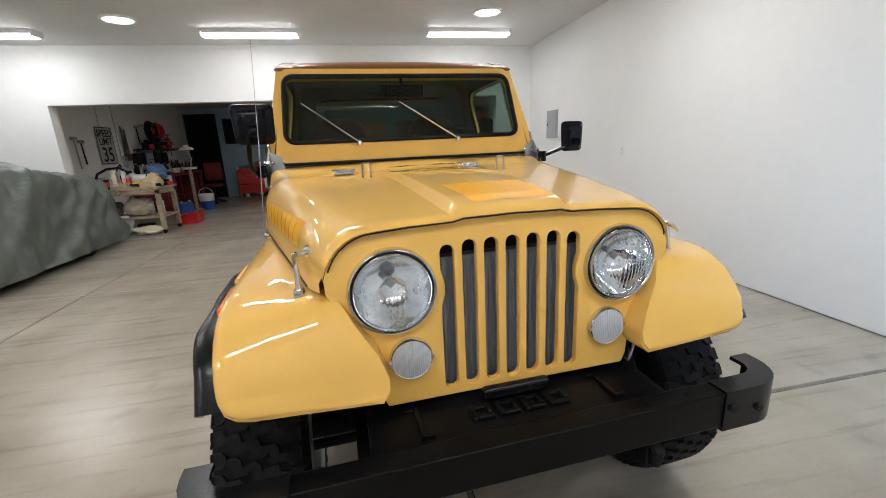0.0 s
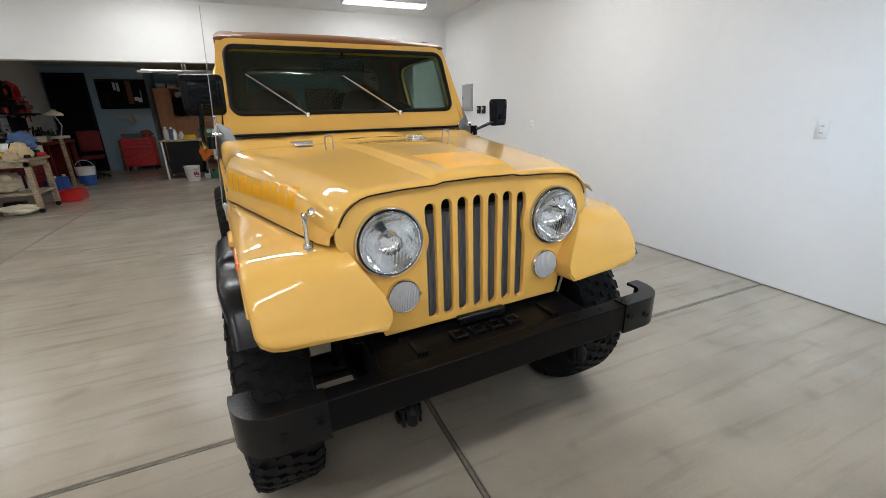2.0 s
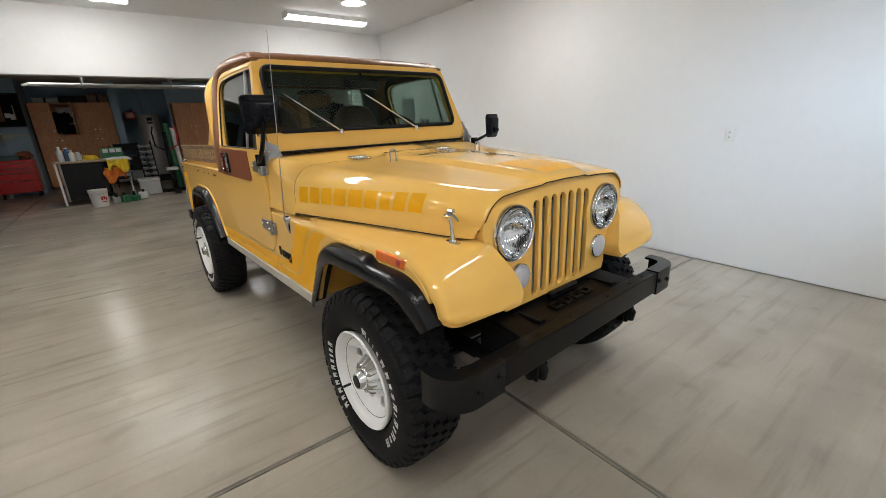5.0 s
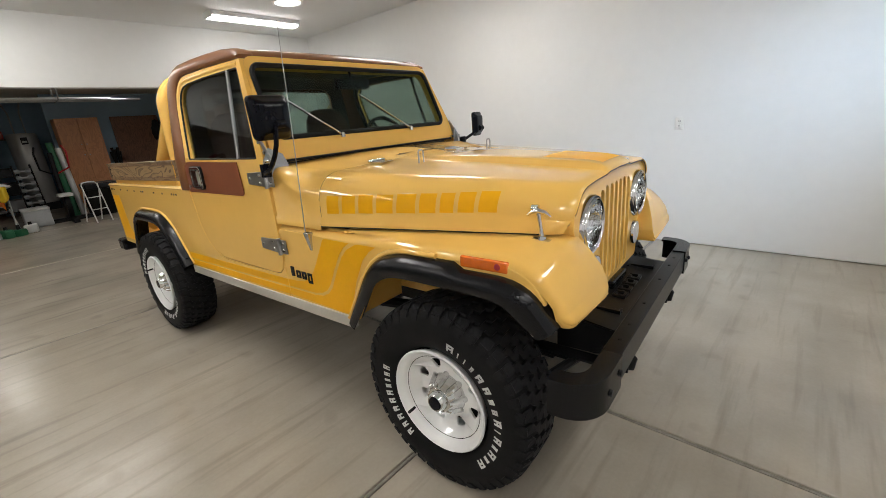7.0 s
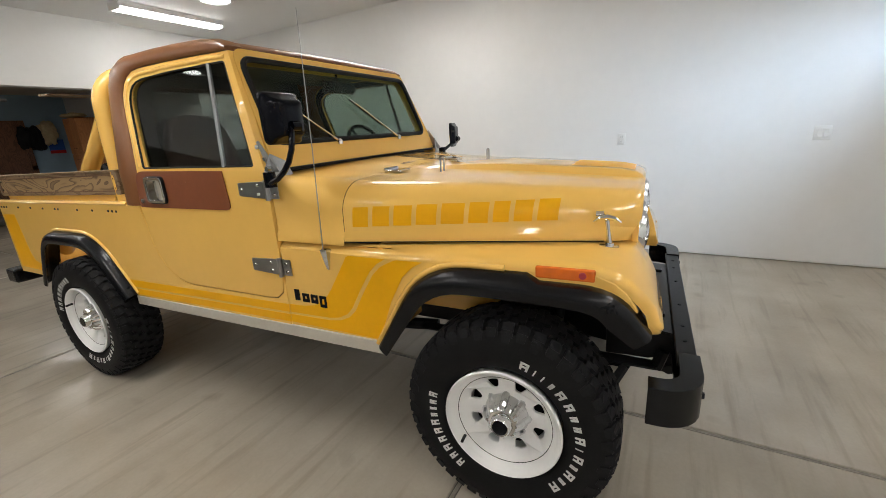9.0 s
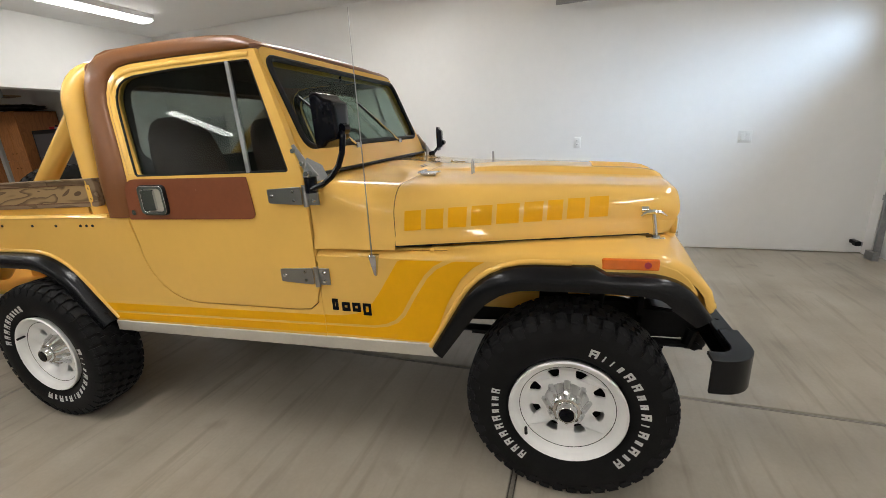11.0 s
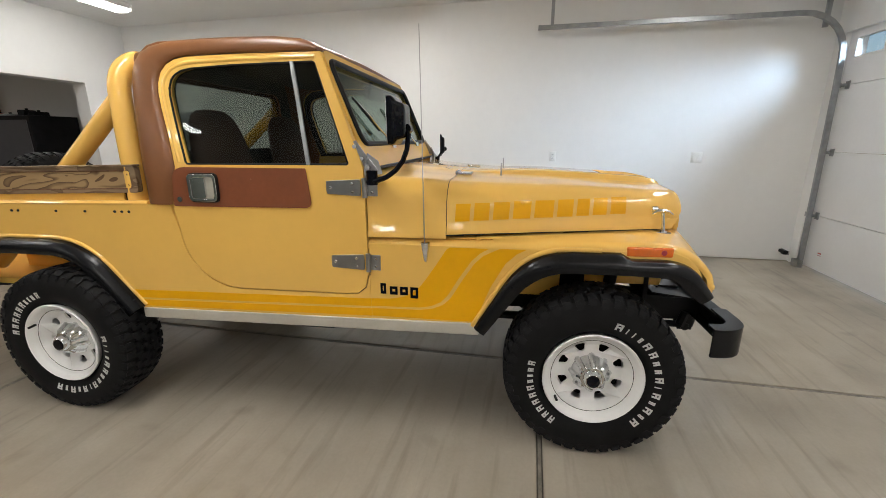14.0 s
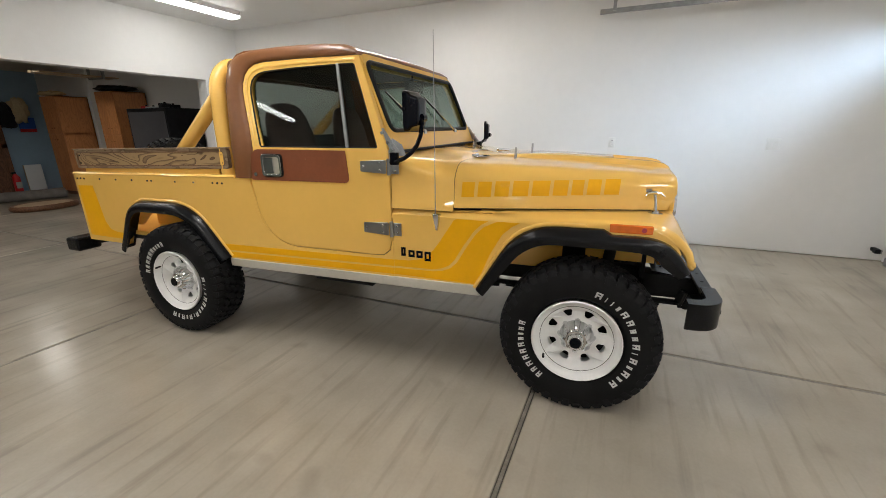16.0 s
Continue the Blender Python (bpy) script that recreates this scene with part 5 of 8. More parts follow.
# one moulding on each side: up the rear pillar, round the corner and forward along the roof's edge
ARCH = (((1.955, 1.097), (2.098, 1.099)), ((1.934, 1.18), (2.100, 1.18)), ((1.914, 1.27), (2.107, 1.27)), ((1.941, 1.40), (2.124, 1.41)), ((1.975, 1.537), (2.138, 1.55)),
        ((1.988, 1.61), (2.143, 1.64)), ((1.986, 1.655), (2.140, 1.70)), ((1.970, 1.698), (2.128, 1.745)), ((1.938, 1.730), (2.100, 1.784)), ((1.890, 1.750), (2.050, 1.810)),
        ((1.830, 1.757), (1.95, 1.829)), ((1.72, 1.760), (1.78, 1.835)), ((1.60, 1.760), (1.60, 1.835)), ((1.42, 1.759), (1.42, 1.830)), ((1.30, 1.757), (1.30, 1.816)), ((1.245, 1.756), (1.240, 1.796)), ((1.212, 1.756), (1.208, 1.775)))
for sign in (-1, 1):
    rings = []
    for (oy, oz), (ry, rz) in ARCH:
        ring = []
        for q, dx in ((0.0, -0.030), (0.0, 0.000), (0.05, 0.007), (0.22, 0.013), (0.5, 0.014), (0.72, 0.008), (0.88, -0.005), (0.96, -0.020), (1.0, -0.042), (0.97, -0.080)):
            y, z = oy + (ry - oy) * q, oz + (rz - oz) * q
            ring.append((sign * (HW - 0.18 * max(0.0, z - 1.26) + dx), y, z))
        rings.append(ring)
    bm = bmesh.new()
    loft(bm, rings)
    part("pillar", bm, BROWN, roof, "brown moulded cab pillar and roof edge", smooth=60)
bm = bmesh.new()
loft(bm, [[(-0.66, y, 1.745), (-0.60, y, z), (0, y, z + 0.006), (0.60, y, z), (0.66, y, 1.745), (0.60, y, z - 0.012), (0, y, z - 0.006), (-0.60, y, z - 0.012)] for y, z in ((1.25, 1.778), (1.4, 1.796), (1.9, 1.806), (2.06, 1.79))])
part("headliner", bm, HEADLINER, roof, "grey cloth headliner")
wall = rounded([(-0.70, 1.0), (0.70, 1.0), (0.67, 1.79), (-0.67, 1.79)], 0.05)
glass = rounded([(-0.53, 1.335), (0.53, 1.335), (0.51, 1.705), (-0.51, 1.705)], 0.09)
bm = bmesh.new()
plate(bm, wall, [glass], lambda u, v: Vector((u, 2.09, v)), (0, 0.03, 0))
part("bulkhead", bm, BROWN, roof, "brown cab rear wall", bevel=0.006)
bm = bmesh.new()
plate(bm, [(u * 0.985, v) for u, v in wall], [glass], lambda u, v: Vector((u, 2.084, v)), (0, 0.004, 0))
part("inner_lining", bm, HEADLINER, roof, "grey cab lining")
bm = bmesh.new()
plate(bm, glass, [], lambda u, v: Vector((u, 2.10, v)), (0, 0.004, 0))
pane = part("rear_window", bm, SIDE_GLASS, roof, "rear cab window glass")
pane.visible_shadow = False

# roll bar with rear braces
bm = bmesh.new()
half = [(-0.70, 2.20, 0.66), (-0.70, 2.20, 1.45)] + [(-0.53 - 0.165 * math.cos(radians(a)), 2.20, 1.60 + 0.165 * math.sin(radians(a))) for a in range(0, 91, 10)] + [(0, 2.20, 1.765)]
tube(bm, half + [(-x, y, z) for x, y, z in half[-2::-1]], 0.047, 14)
bar = part("roll_bar", bm, YELLOW, truck, "yellow tubular roll bar")
for sign in (-1, 1):
    bm = bmesh.new()
    tube(bm, [(sign * 0.66, 2.22, 1.60), (sign * 0.655, 2.70, 1.19), (sign * 0.65, 3.25, 0.72)], 0.044, 14)
    part("brace", bm, YELLOW, bar)

# wood side boards over the bed rails
for sign in (-1, 1):
    x = sign * (HW - 0.03)
    bm = bmesh.new()
    edge = rounded([(2.150, 1.146), (3.665, 1.110), (3.672, 1.246), (2.150, 1.274)], 0.02, 3)
    inset = rounded([(2.182, 1.166), (3.635, 1.131), (3.642, 1.226), (2.182, 1.252)], 0.012, 3)
    plate(bm, edge, [inset], lambda u, v: Vector((x + sign * 0.006, u, v)), (-sign * 0.030, 0, 0))
    board = part("side_board", bm, PLANK_EDGE, truck, "framed wood-grain side board", bevel=0.006)
    bm = bmesh.new()
    plate(bm, inset, [], lambda u, v: Vector((x + sign * 0.002, u, v)), (-sign * 0.022, 0, 0))
    part("grain_panel", bm, PLANK, board, "golden oak-grain panel")
    bm = bmesh.new()
    ring = [Vector((x + sign * 0.003, u, v)) for u, v in inset]
    tube(bm, ring + ring[:1], 0.004, 4, False)
    part("dark_border", bm, DARK_WOOD, board)
    for y, z in ((2.20, 1.232), (2.20, 1.182), (3.62, 1.205), (3.62, 1.150)):
        part("screw", lathe(bmesh.new(), [(x + sign * 0.006, 0.0), (x + sign * 0.006, 0.006), (x, 0.007)], "x", (0, y, z), 8), INK, board)
    bm = bmesh.new()
    loft(bm, [[(x - sign * 0.026, y, z), (x + sign * 0.012, y, z), (x + sign * 0.012, y, z + 0.009), (x - sign * 0.026, y, z + 0.009)] for y, z in ((2.15, 1.271), (3.672, 1.243))])
    part("cap_strip", bm, PLANK_EDGE, board, bevel=0.003)
    bm = bmesh.new()
    loft(bm, [[(x - sign * 0.018, y, z), (x - sign * 0.006, y, z), (x - sign * 0.006, y, z + 0.05), (x - sign * 0.018, y, z + 0.05)] for y, z in ((2.25, 1.105), (3.60, 1.082))])
    part("foot_strip", bm, YELLOW, board, "yellow painted foot strip")
    for y in (2.25, 2.62, 3.0, 3.4):
        part("stanchion", boxes((x - sign * 0.012, x - sign * 0.03, y, y + 0.06, 1.06, 1.17)), DARK if y < 2.3 else YELLOW, board)

# bed floor, tailgate, cab floor and firewall
part("bed_floor", boxes((-HW + 0.04, HW - 0.04, 2.15, 3.68, 0.63, 0.66)), YELLOW, truck)
part("tailgate", boxes((-HW + 0.03, HW - 0.03, 3.67, 3.705, 0.60, 1.055)), YELLOW, truck, "yellow steel tailgate", bevel=0.01)
part("cab_floor", boxes((-HW + 0.04, HW - 0.04, 0.75, 2.15, 0.60, 0.62), (-0.64, 0.64, 0.72, 0.75, 0.60, 1.20)), TRIM_DARK, truck)
bm = bmesh.new()
loft(bm, [[(x, 1.04, 1.02), (x, 1.04, 1.235), (x, 1.08, 1.262), (x, 1.15, 1.26), (x, 1.18, 1.22), (x, 1.18, 1.05)] for x in (-0.70, 0.70)])
part("dashboard", bm, TRIM_DARK, truck, "dark padded dashboard", bevel=0.01)
bm = bmesh.new()
ring = [Vector((0.36 + 0.19 * math.cos(2 * math.pi * k / 28), 1.29 + 0.19 * 0.42 * math.sin(2 * math.pi * k / 28), 1.27 + 0.19 * 0.9 * math.sin(2 * math.pi * k / 28))) for k in range(28)]
tube(bm, ring + ring[:2], 0.013, 8, False)
for k in (0, 9, 14, 19):
    tube(bm, [ring[k], (0.36, 1.275, 1.265)], 0.010, 6)
tube(bm, [(0.36, 1.275, 1.265), (0.36, 1.10, 1.17)], 0.025, 8)
part("steering_wheel", bm, TRIM_DARK, truck, "dark steering wheel")
for x in (-0.36, 0.36):
    bm = bmesh.new()
    rings = []
    for z, y, w, d in ((0.86, 1.86, 0.225, 0.085), (1.0, 1.89, 0.235, 0.085), (1.2, 1.935, 0.23, 0.08), (1.36, 1.965, 0.212, 0.075), (1.46, 1.985, 0.186, 0.065), (1.515, 1.995, 0.150, 0.052), (1.54, 2.0, 0.105, 0.04), (1.548, 2.0, 0.04, 0.02)):
        rings.append([(x + w * math.cos(a), y + d * math.sin(a), z) for a in [2 * math.pi * k / 20 for k in range(20)]])
    loft(bm, rings)
    st = part("seat", bm, SEAT, truck, "brown high-back bucket seat", smooth=60)
    bm = boxes((x - 0.24, x + 0.24, 1.28, 1.74, 0.78, 0.90))
    part("cushion", bm, SEAT, st, bevel=0.04, seg=3)
    part("seat_base", boxes((x - 0.2, x + 0.2, 1.32, 1.7, 0.62, 0.78)), TRIM_DARK, st)
bm = bmesh.new()
loft(bm, [[(x, 1.20 + y, 1.645 + z) for y, z in rounded([(-0.02, -0.032), (0.012, -0.032), (0.012, 0.032), (-0.02, 0.032)], 0.01, 3)] for x in (-0.125, 0.125)])
tube(bm, [(0, 1.20, 1.66), (0, 1.215, 1.73)], 0.008, 6)
part("rear_view_mirror", bm, BLACK, truck, "black interior mirror", bevel=0.004)

# chassis, axles, springs and rear bumper
bm = bmesh.new()
for s in (-1, 1):
    loft(bm, [[(s * (0.34 + a), y, z + b) for a, b in ((-0.03, -0.05), (0.03, -0.05), (0.03, 0.05), (-0.03, 0.05))] for y, z in ((-0.52, 0.555), (-0.2, 0.60), (0.4, 0.56), (2.2, 0.56), (2.6, 0.66), (3.3, 0.60), (3.72, 0.56))])
box(bm, -0.34, 0.34, -0.46, -0.40, 0.50, 0.58)
for s in (-1, 1):
    loft(bm, [[(s * 0.30, y, z0), (s * 0.415, y, z0), (s * 0.415, y, z1), (s * 0.30, y, z1)] for y, z0, z1 in ((-0.565, 0.545, 0.628), (-0.45, 0.515, 0.630), (-0.30, 0.510, 0.640))])
box(bm, -0.34, 0.34, 1.1, 1.3, 0.46, 0.54)
part("chassis_frame", bm, UNDER, truck, "black ladder chassis", bevel=0.004)
for name, y, off in (("front_axle", 0.0, 0.22), ("rear_axle", 2.638, 0.0)):
    bm = bmesh.new()
    tube(bm, [(-0.66, y, 0.385), (0.66, y, 0.385)], 0.045, 12)
    lathe(bm, [(-0.14, 0.05), (-0.10, 0.12), (0.0, 0.15), (0.10, 0.12), (0.15, 0.04)], "y", (off, y, 0.385), 16)
    part(name, bm, UNDER, truck, "black axle with a round differential")
part("tie_rod", tube(bmesh.new(), [(-0.6, -0.15, 0.42), (0.6, -0.15, 0.42)], 0.016, 8), UNDER, truck)
part("drive_shaft", tube(bmesh.new(), [(0.0, 0.3, 0.42), (0.0, 2.5, 0.42)], 0.035, 10), UNDER, truck)
pipe = part("exhaust_pipe", tube(bmesh.new(), [(-0.3, 0.5, 0.44), (-0.42, 1.1, 0.43), (-0.5, 1.9, 0.45), (-0.5, 2.2, 0.50)], 0.03, 8), UNDER, truck)
part("muffler", lathe(bmesh.new(), [(1.30, 0.0), (1.30, 0.06), (1.33, 0.09), (1.75, 0.09), (1.78, 0.06), (1.78, 0.0)], "y", (-0.45, 0, 0.45), 14), UNDER, pipe)
part("skid_plate", boxes((-0.25, 0.25, 0.75, 1.35, 0.40, 0.46)), UNDER, truck, bevel=0.02)
for s in (-1, 1):
    for y0 in (0.02, 2.60):
        bm = bmesh.new()
        for k in range(4):
            L = 0.50 - 0.09 * k
            box(bm, s * 0.42 - 0.03, s * 0.42 + 0.03, y0 - L, y0 + L, 0.452 + 0.012 * (3 - k), 0.462 + 0.012 * (3 - k))
        spring_ = part("leaf_spring", bm, UNDER, truck, "black leaf spring", bevel=0.002)
        part("shackle", tube(bmesh.new(), [(s * 0.42, y0 - 0.50, 0.485), (s * 0.42, y0 - 0.52, 0.56)], 0.022, 8), UNDER, spring_)
        part("shackle_bolt", tube(bmesh.new(), [(s * 0.56, y0 - 0.36, 0.47), (s * 0.40, y0 - 0.40, 0.47)], 0.018, 8), UNDER, spring_)
        part("shock_absorber", tube(bmesh.new(), [(s * 0.47, y0 - 0.10, 0.42), (s * 0.46, y0 - 0.12, 0.62), (s * 0.45, y0 - 0.13, 0.63), (s * 0.44, y0 - 0.16, 0.88)], [0.022, 0.022, 0.03, 0.03], 12), UNDER, truck)
part("engine_block", boxes((-0.22, 0.22, -0.2, 0.55, 0.55, 0.95)), UNDER, truck, bevel=0.03)
bm = bmesh.new()
tube(bm, [(0.43, -0.31, 0.86), (0.46, -0.33, 0.75), (0.455, -0.30, 0.62), (0.42, -0.25, 0.52)], 0.006, 6)
part("vent_hose", bm, BIN_CLEAR, truck, "pale rubber hose")
rb = part("rear_bumper", boxes((-0.60, 0.60, 3.93, 4.01, 0.45, 0.53)), SHIELD, truck, "black rear bumper", bevel=0.008)
for s in (-1, 1):
    part("bumperette", boxes((s * 0.58, s * 0.76, 3.91, 4.06, 0.425, 0.535)), FLARE, rb, bevel=0.02, seg=3)
    part("bracket", boxes((s * 0.32, s * 0.38, 3.66, 3.94, 0.46, 0.54)), UNDER, rb)


# ---- wheels ----
def tread_mesh():
    """Blocks of an all-terrain tread: two zigzag inner rows, a centre row and wrapped shoulders; outward is -x."""
    bm = bmesh.new()
    R = 0.387
    rows = ((-0.1095, 0.040, 0.0, 44), (-0.054, 0.050, 0.36, 44), (0.0, 0.050, 0.72, 44), (0.054, 0.050, 0.08, 44), (0.1095, 0.040, 0.44, 44))
    for k, (c, w, ph, n) in enumerate(rows):
        for i in range(n):
            a0 = 2 * math.pi * (i + ph) / n
            da = 2 * math.pi / n
            j = 0.07 if i % 2 else -0.05
            # hooked blocks that reach into the next row, with a notch at each end
            shape = [(0.05, -0.66), (0.40 + j, -0.70), (0.47 + j, -0.34), (0.74, -0.30), (0.92, -0.16 + j), (0.90, 0.62), (0.66, 0.70), (0.50 - j, 0.60), (0.46 - j, 0.26), (0.24, 0.22), (0.0, 0.06 + j)]
            if k in (0, 4):
                s = 1 if k == 4 else -1
                lug = [(0.06, -0.30), (0.30 + j, -0.62), (0.62 + j, -0.62), (0.80, -0.30), (0.86, 0.62), (0.58 + j, 0.62), (0.52 + j, 0.34), (0.44 + j, 0.34), (0.38 + j, 0.62), (0.10, 0.62)]
                shape = lug if s > 0 else [(u, -v) for u, v in lug[::-1]]
            top, bot = [], []
            for u, v in shape:
                a = a0 + da * u
                x = c + v * w
                drop = (abs(x) / 0.105) ** 2 * 0.003 if abs(x) < 0.105 else 0.003 + (abs(x) - 0.105) * 0.62
                r = R - drop
                top.append(bm.verts.new((x, r * math.cos(a), r * math.sin(a))))
                bot.append(bm.verts.new((x * 1.01, (r - 0.018) * math.cos(a), (r - 0.018) * math.sin(a))))
            bm.faces.new(top)
            for p in range(len(shape)):
                q = (p + 1) % len(shape)
                bm.faces.new((top[p], bot[p], bot[q], top[q]))
    for s in (-1, 1):
        for i in range(44):
            a0, da = 2 * math.pi * (i + (0.44 if s > 0 else 0.0)) / 44, 2 * math.pi / 44
            lo = 0.330 if i % 2 else 0.345
            vs = [bm.verts.new((s * x, r * math.cos(a0 + da * u), r * math.sin(a0 + da * u))) for x, r, u in ((0.130, 0.374, 0.08), (0.130, 0.374, 0.78), (0.1425, lo, 0.70), (0.1425, lo, 0.16))]
            vi = [bm.verts.new((s * x, r * math.cos(a0 + da * u), r * math.sin(a0 + da * u))) for x, r, u in ((0.120, 0.370, 0.08), (0.120, 0.370, 0.78), (0.134, lo, 0.70), (0.134, lo, 0.16))]
            bm.faces.new(vs)
            for p in range(4):
                q = (p + 1) % 4
                bm.faces.new((vs[p], vi[p], vi[q], vs[q]))
    return bm


def sidewall_marks(wheel, a0, a1, widths, r0, r1):
    """Raised plain white blocks along an arc of the sidewall."""
    total = sum(widths) + 0.75 * (len(widths) - 1)
    a = a0
    for w in widths:
        b = a + (a1 - a0) * w / total
        bm = bmesh.new()
        hi = r1 if w > 0.8 else r1 - 0.006
        def wall_x(r):
            return -lerp([(0.235, 0.133), (0.27, 0.142), (0.30, 0.1435)], r)

        def bar(t0, t1, ra, rb):
            rings = []
            for i in range(3):
                ang = radians(a + (b - a) * (t0 + (t1 - t0) * i / 2))
                rings.append([(wall_x(r) + dx, r * math.cos(ang), r * math.sin(ang)) for r, dx in ((ra, 0.003), (ra, -0.0022), (rb, -0.0022), (rb, 0.003))])
            loft(bm, rings)
        st = min(0.45, 0.3 / w)
        bar(0, st, r0, hi)
        if w > 0.45:
            bar(1 - st, 1, r0, hi)
            bar(st, 1 - st, hi - 0.007, hi)
            bar(st, 1 - st, (r0 + hi) / 2 - 0.004, (r0 + hi) / 2 + 0.003)
        part("sidewall_block", bm, LETTER, wheel)
        a = b + (a1 - a0) * 0.75 / total


def make_wheel(name, label):
    wheel = thing(name, "", "")
    wheel.parent = truck
    del_keys = [k for k in ("category", "group") if k in wheel]
    for k in del_keys:
        del wheel[k]
    wheel["label"] = label
    prof = [(-0.095, 0.208), (-0.118, 0.216), (-0.133, 0.235), (-0.142, 0.27), (-0.1435, 0.30), (-0.139, 0.335), (-0.128, 0.362), (-0.11, 0.371), (-0.06, 0.3745), (0.0, 0.375)]
    tyre = part("tyre", lathe(bmesh.new(), prof + [(-x, r) for x, r in prof[-2::-1]], "x", seg=72), RUBBER, wheel, "black all-terrain tyre", smooth=40)
    tread = part("tread", tread_mesh(), TREAD, tyre, smooth=0)
    for ob in (tyre, tread):
        for v in ob.data.vertices:
            v.co.x = (v.co.x + 0.1435) * 0.86 - 0.1435
    sidewall_marks(tyre, -55, 15, (1.0, 0.9, 1.1, 1, 1, 1, 0.7, 0.5, 0.8, 0.9), 0.252, 0.284)
    sidewall_marks(tyre, 105, 228, (1.1, 0.4, 0.4, 0.5, 1, 0.9, 0.7, 0.7, 0.9, 0.4, 0.9, 0.5, 1.0, 0.5, 1.0), 0.252, 0.284)
    rimp = [(-0.100, 0.206), (-0.124, 0.214), (-0.130, 0.209), (-0.126, 0.200), (-0.112, 0.193), (-0.103, 0.186), (-0.099, 0.179), (-0.096, 0.1755), (-0.088, 0.172), (-0.02, 0.168), (0.11, 0.175), (0.12, 0.21)]
    rim = part("rim", lathe(bmesh.new(), rimp, "x", seg=64), WHITE_RIM, wheel, "white eight-slot steel rim", smooth=50)

    def face(u, v):
        r = math.hypot(u, v)
        return Vector((-lerp([(0.05, 0.062), (0.085, 0.060), (0.105, 0.052), (0.128, 0.050), (0.145, 0.058), (0.158, 0.076), (0.167, 0.090), (0.173, 0.095)], r), u, v))
    part("rim_ring", lathe(bmesh.new(), [(-0.088, 0.1765), (-0.0955, 0.1755), (-0.0955, 0.1732), (-0.088, 0.1725)], "x", seg=64), DARK, rim, "dark ring round the disc")
    holes = []
    for k in range(8):
        a = 2 * math.pi * (k + 0.5) / 8
        h = []
        for rr, da in ((0.106, -0.10), (0.106, 0.10), (0.143, 0.18), (0.147, 0.0), (0.143, -0.18)):
            h.append((rr * math.cos(a + da), rr * math.sin(a + da)))
        holes.append(rounded(h, 0.008, 3))
    bm = bmesh.new()
    plate(bm, circle(0, 0, 0.1735, 64), holes + [circle(0, 0, 0.05, 32)], face, (0.010, 0, 0))
    part("disc", bm, WHITE_RIM, rim, smooth=30)
    bm = bmesh.new()
    tube(bm, [(-0.10, 0.150, -0.108), (-0.138, 0.146, -0.104)], 0.006, 8)
    part("valve", bm, DARK, rim, "black tyre valve")
    part("brake_drum", lathe(bmesh.new(), [(-0.03, 0.0), (-0.03, 0.145), (0.06, 0.145), (0.06, 0.0)], "x", seg=24), UNDER, wheel)
    for ob in rim.children_recursive + [rim]:
        for v in ob.data.vertices:
            v.co.x -= 0.015
    hub = part("hub_cap", lathe(bmesh.new(), [(-0.056, 0.086), (-0.070, 0.084), (-0.078, 0.078), (-0.098, 0.068), (-0.120, 0.057), (-0.128, 0.050), (-0.129, 0.040)], "x", seg=40), CHROME, wheel, "fluted chrome hub cap")
    for k in range(8):
        a = 2 * math.pi * k / 8
        bm = bmesh.new()
        tube(bm, [(-0.060, 0.080 * math.cos(a), 0.080 * math.sin(a)), (-0.114, 0.058 * math.cos(a), 0.058 * math.sin(a)), (-0.124, 0.048 * math.cos(a), 0.048 * math.sin(a))], [0.017, 0.014, 0.010], 8)
        part("flute", bm, CHROME, hub)
    part("centre", lathe(bmesh.new(), [(-0.126, 0.041), (-0.150, 0.036), (-0.156, 0.032), (-0.154, 0.026), (-0.155, 0.0)], "x", seg=28), CHROME, hub)
    part("centre_disc", lathe(bmesh.new(), [(-0.1545, 0.027), (-0.1575, 0.026), (-0.158, 0.0)], "x", seg=24), BLACK, hub, "black centre cap")
    return wheel


wheel = make_wheel("wheel", "white steel wheel with an all-terrain tyre")
TRACK = 0.705
for x, y, rz, rx in ((-TRACK + 0.020, 0.0, 0, 0), (-TRACK - 0.048, 2.630, 0, 62), (TRACK - 0.035, 0.0, 180, 20), (TRACK + 0.040, 2.630, 180, 100)):
    m = pose(x, y, 0.383, 0, 0, rz) @ pose(0, 0, 0, rx, 0, 0)
    if y == 0 and rz == 0:
        wheel.matrix_basis = m
    else:
        copy_thing(wheel, m)
copy_thing(wheel, pose(0.25, 3.90, 0.92, 0, 0, -90))
part("spare_carrier", boxes((0.19, 0.31, 3.705, 3.83, 0.84, 1.0), (0.55, 0.6, 3.705, 3.74, 0.6, 1.0), (0.2, 0.6, 3.72, 3.75, 0.89, 0.95)), UNDER, truck, "black spare wheel carrier", bevel=0.004)


# ---- the covered car beside the truck ----
covered = thing("covered_car", "low car under a wrinkled grey cloth cover", "car", (-4.98, 3.75, 0.0))
bm = bmesh.new()
rings = []
SECT = ((-2.35, 0.45, 0.50), (-2.28, 0.66, 0.66), (-2.0, 0.80, 0.76), (-1.2, 0.92, 0.86), (-0.6, 0.94, 1.16), (-0.1, 0.95, 1.30), (0.5, 0.95, 1.31), (0.95, 0.95, 1.20), (1.4, 0.96, 1.10), (1.9, 0.95, 1.06), (2.25, 0.92, 1.01), (2.36, 0.86, 0.92), (2.42, 0.80, 0.6))
ys = [SECT[0][0] + (SECT[-1][0] - SECT[0][0]) * k / 130 for k in range(131)]
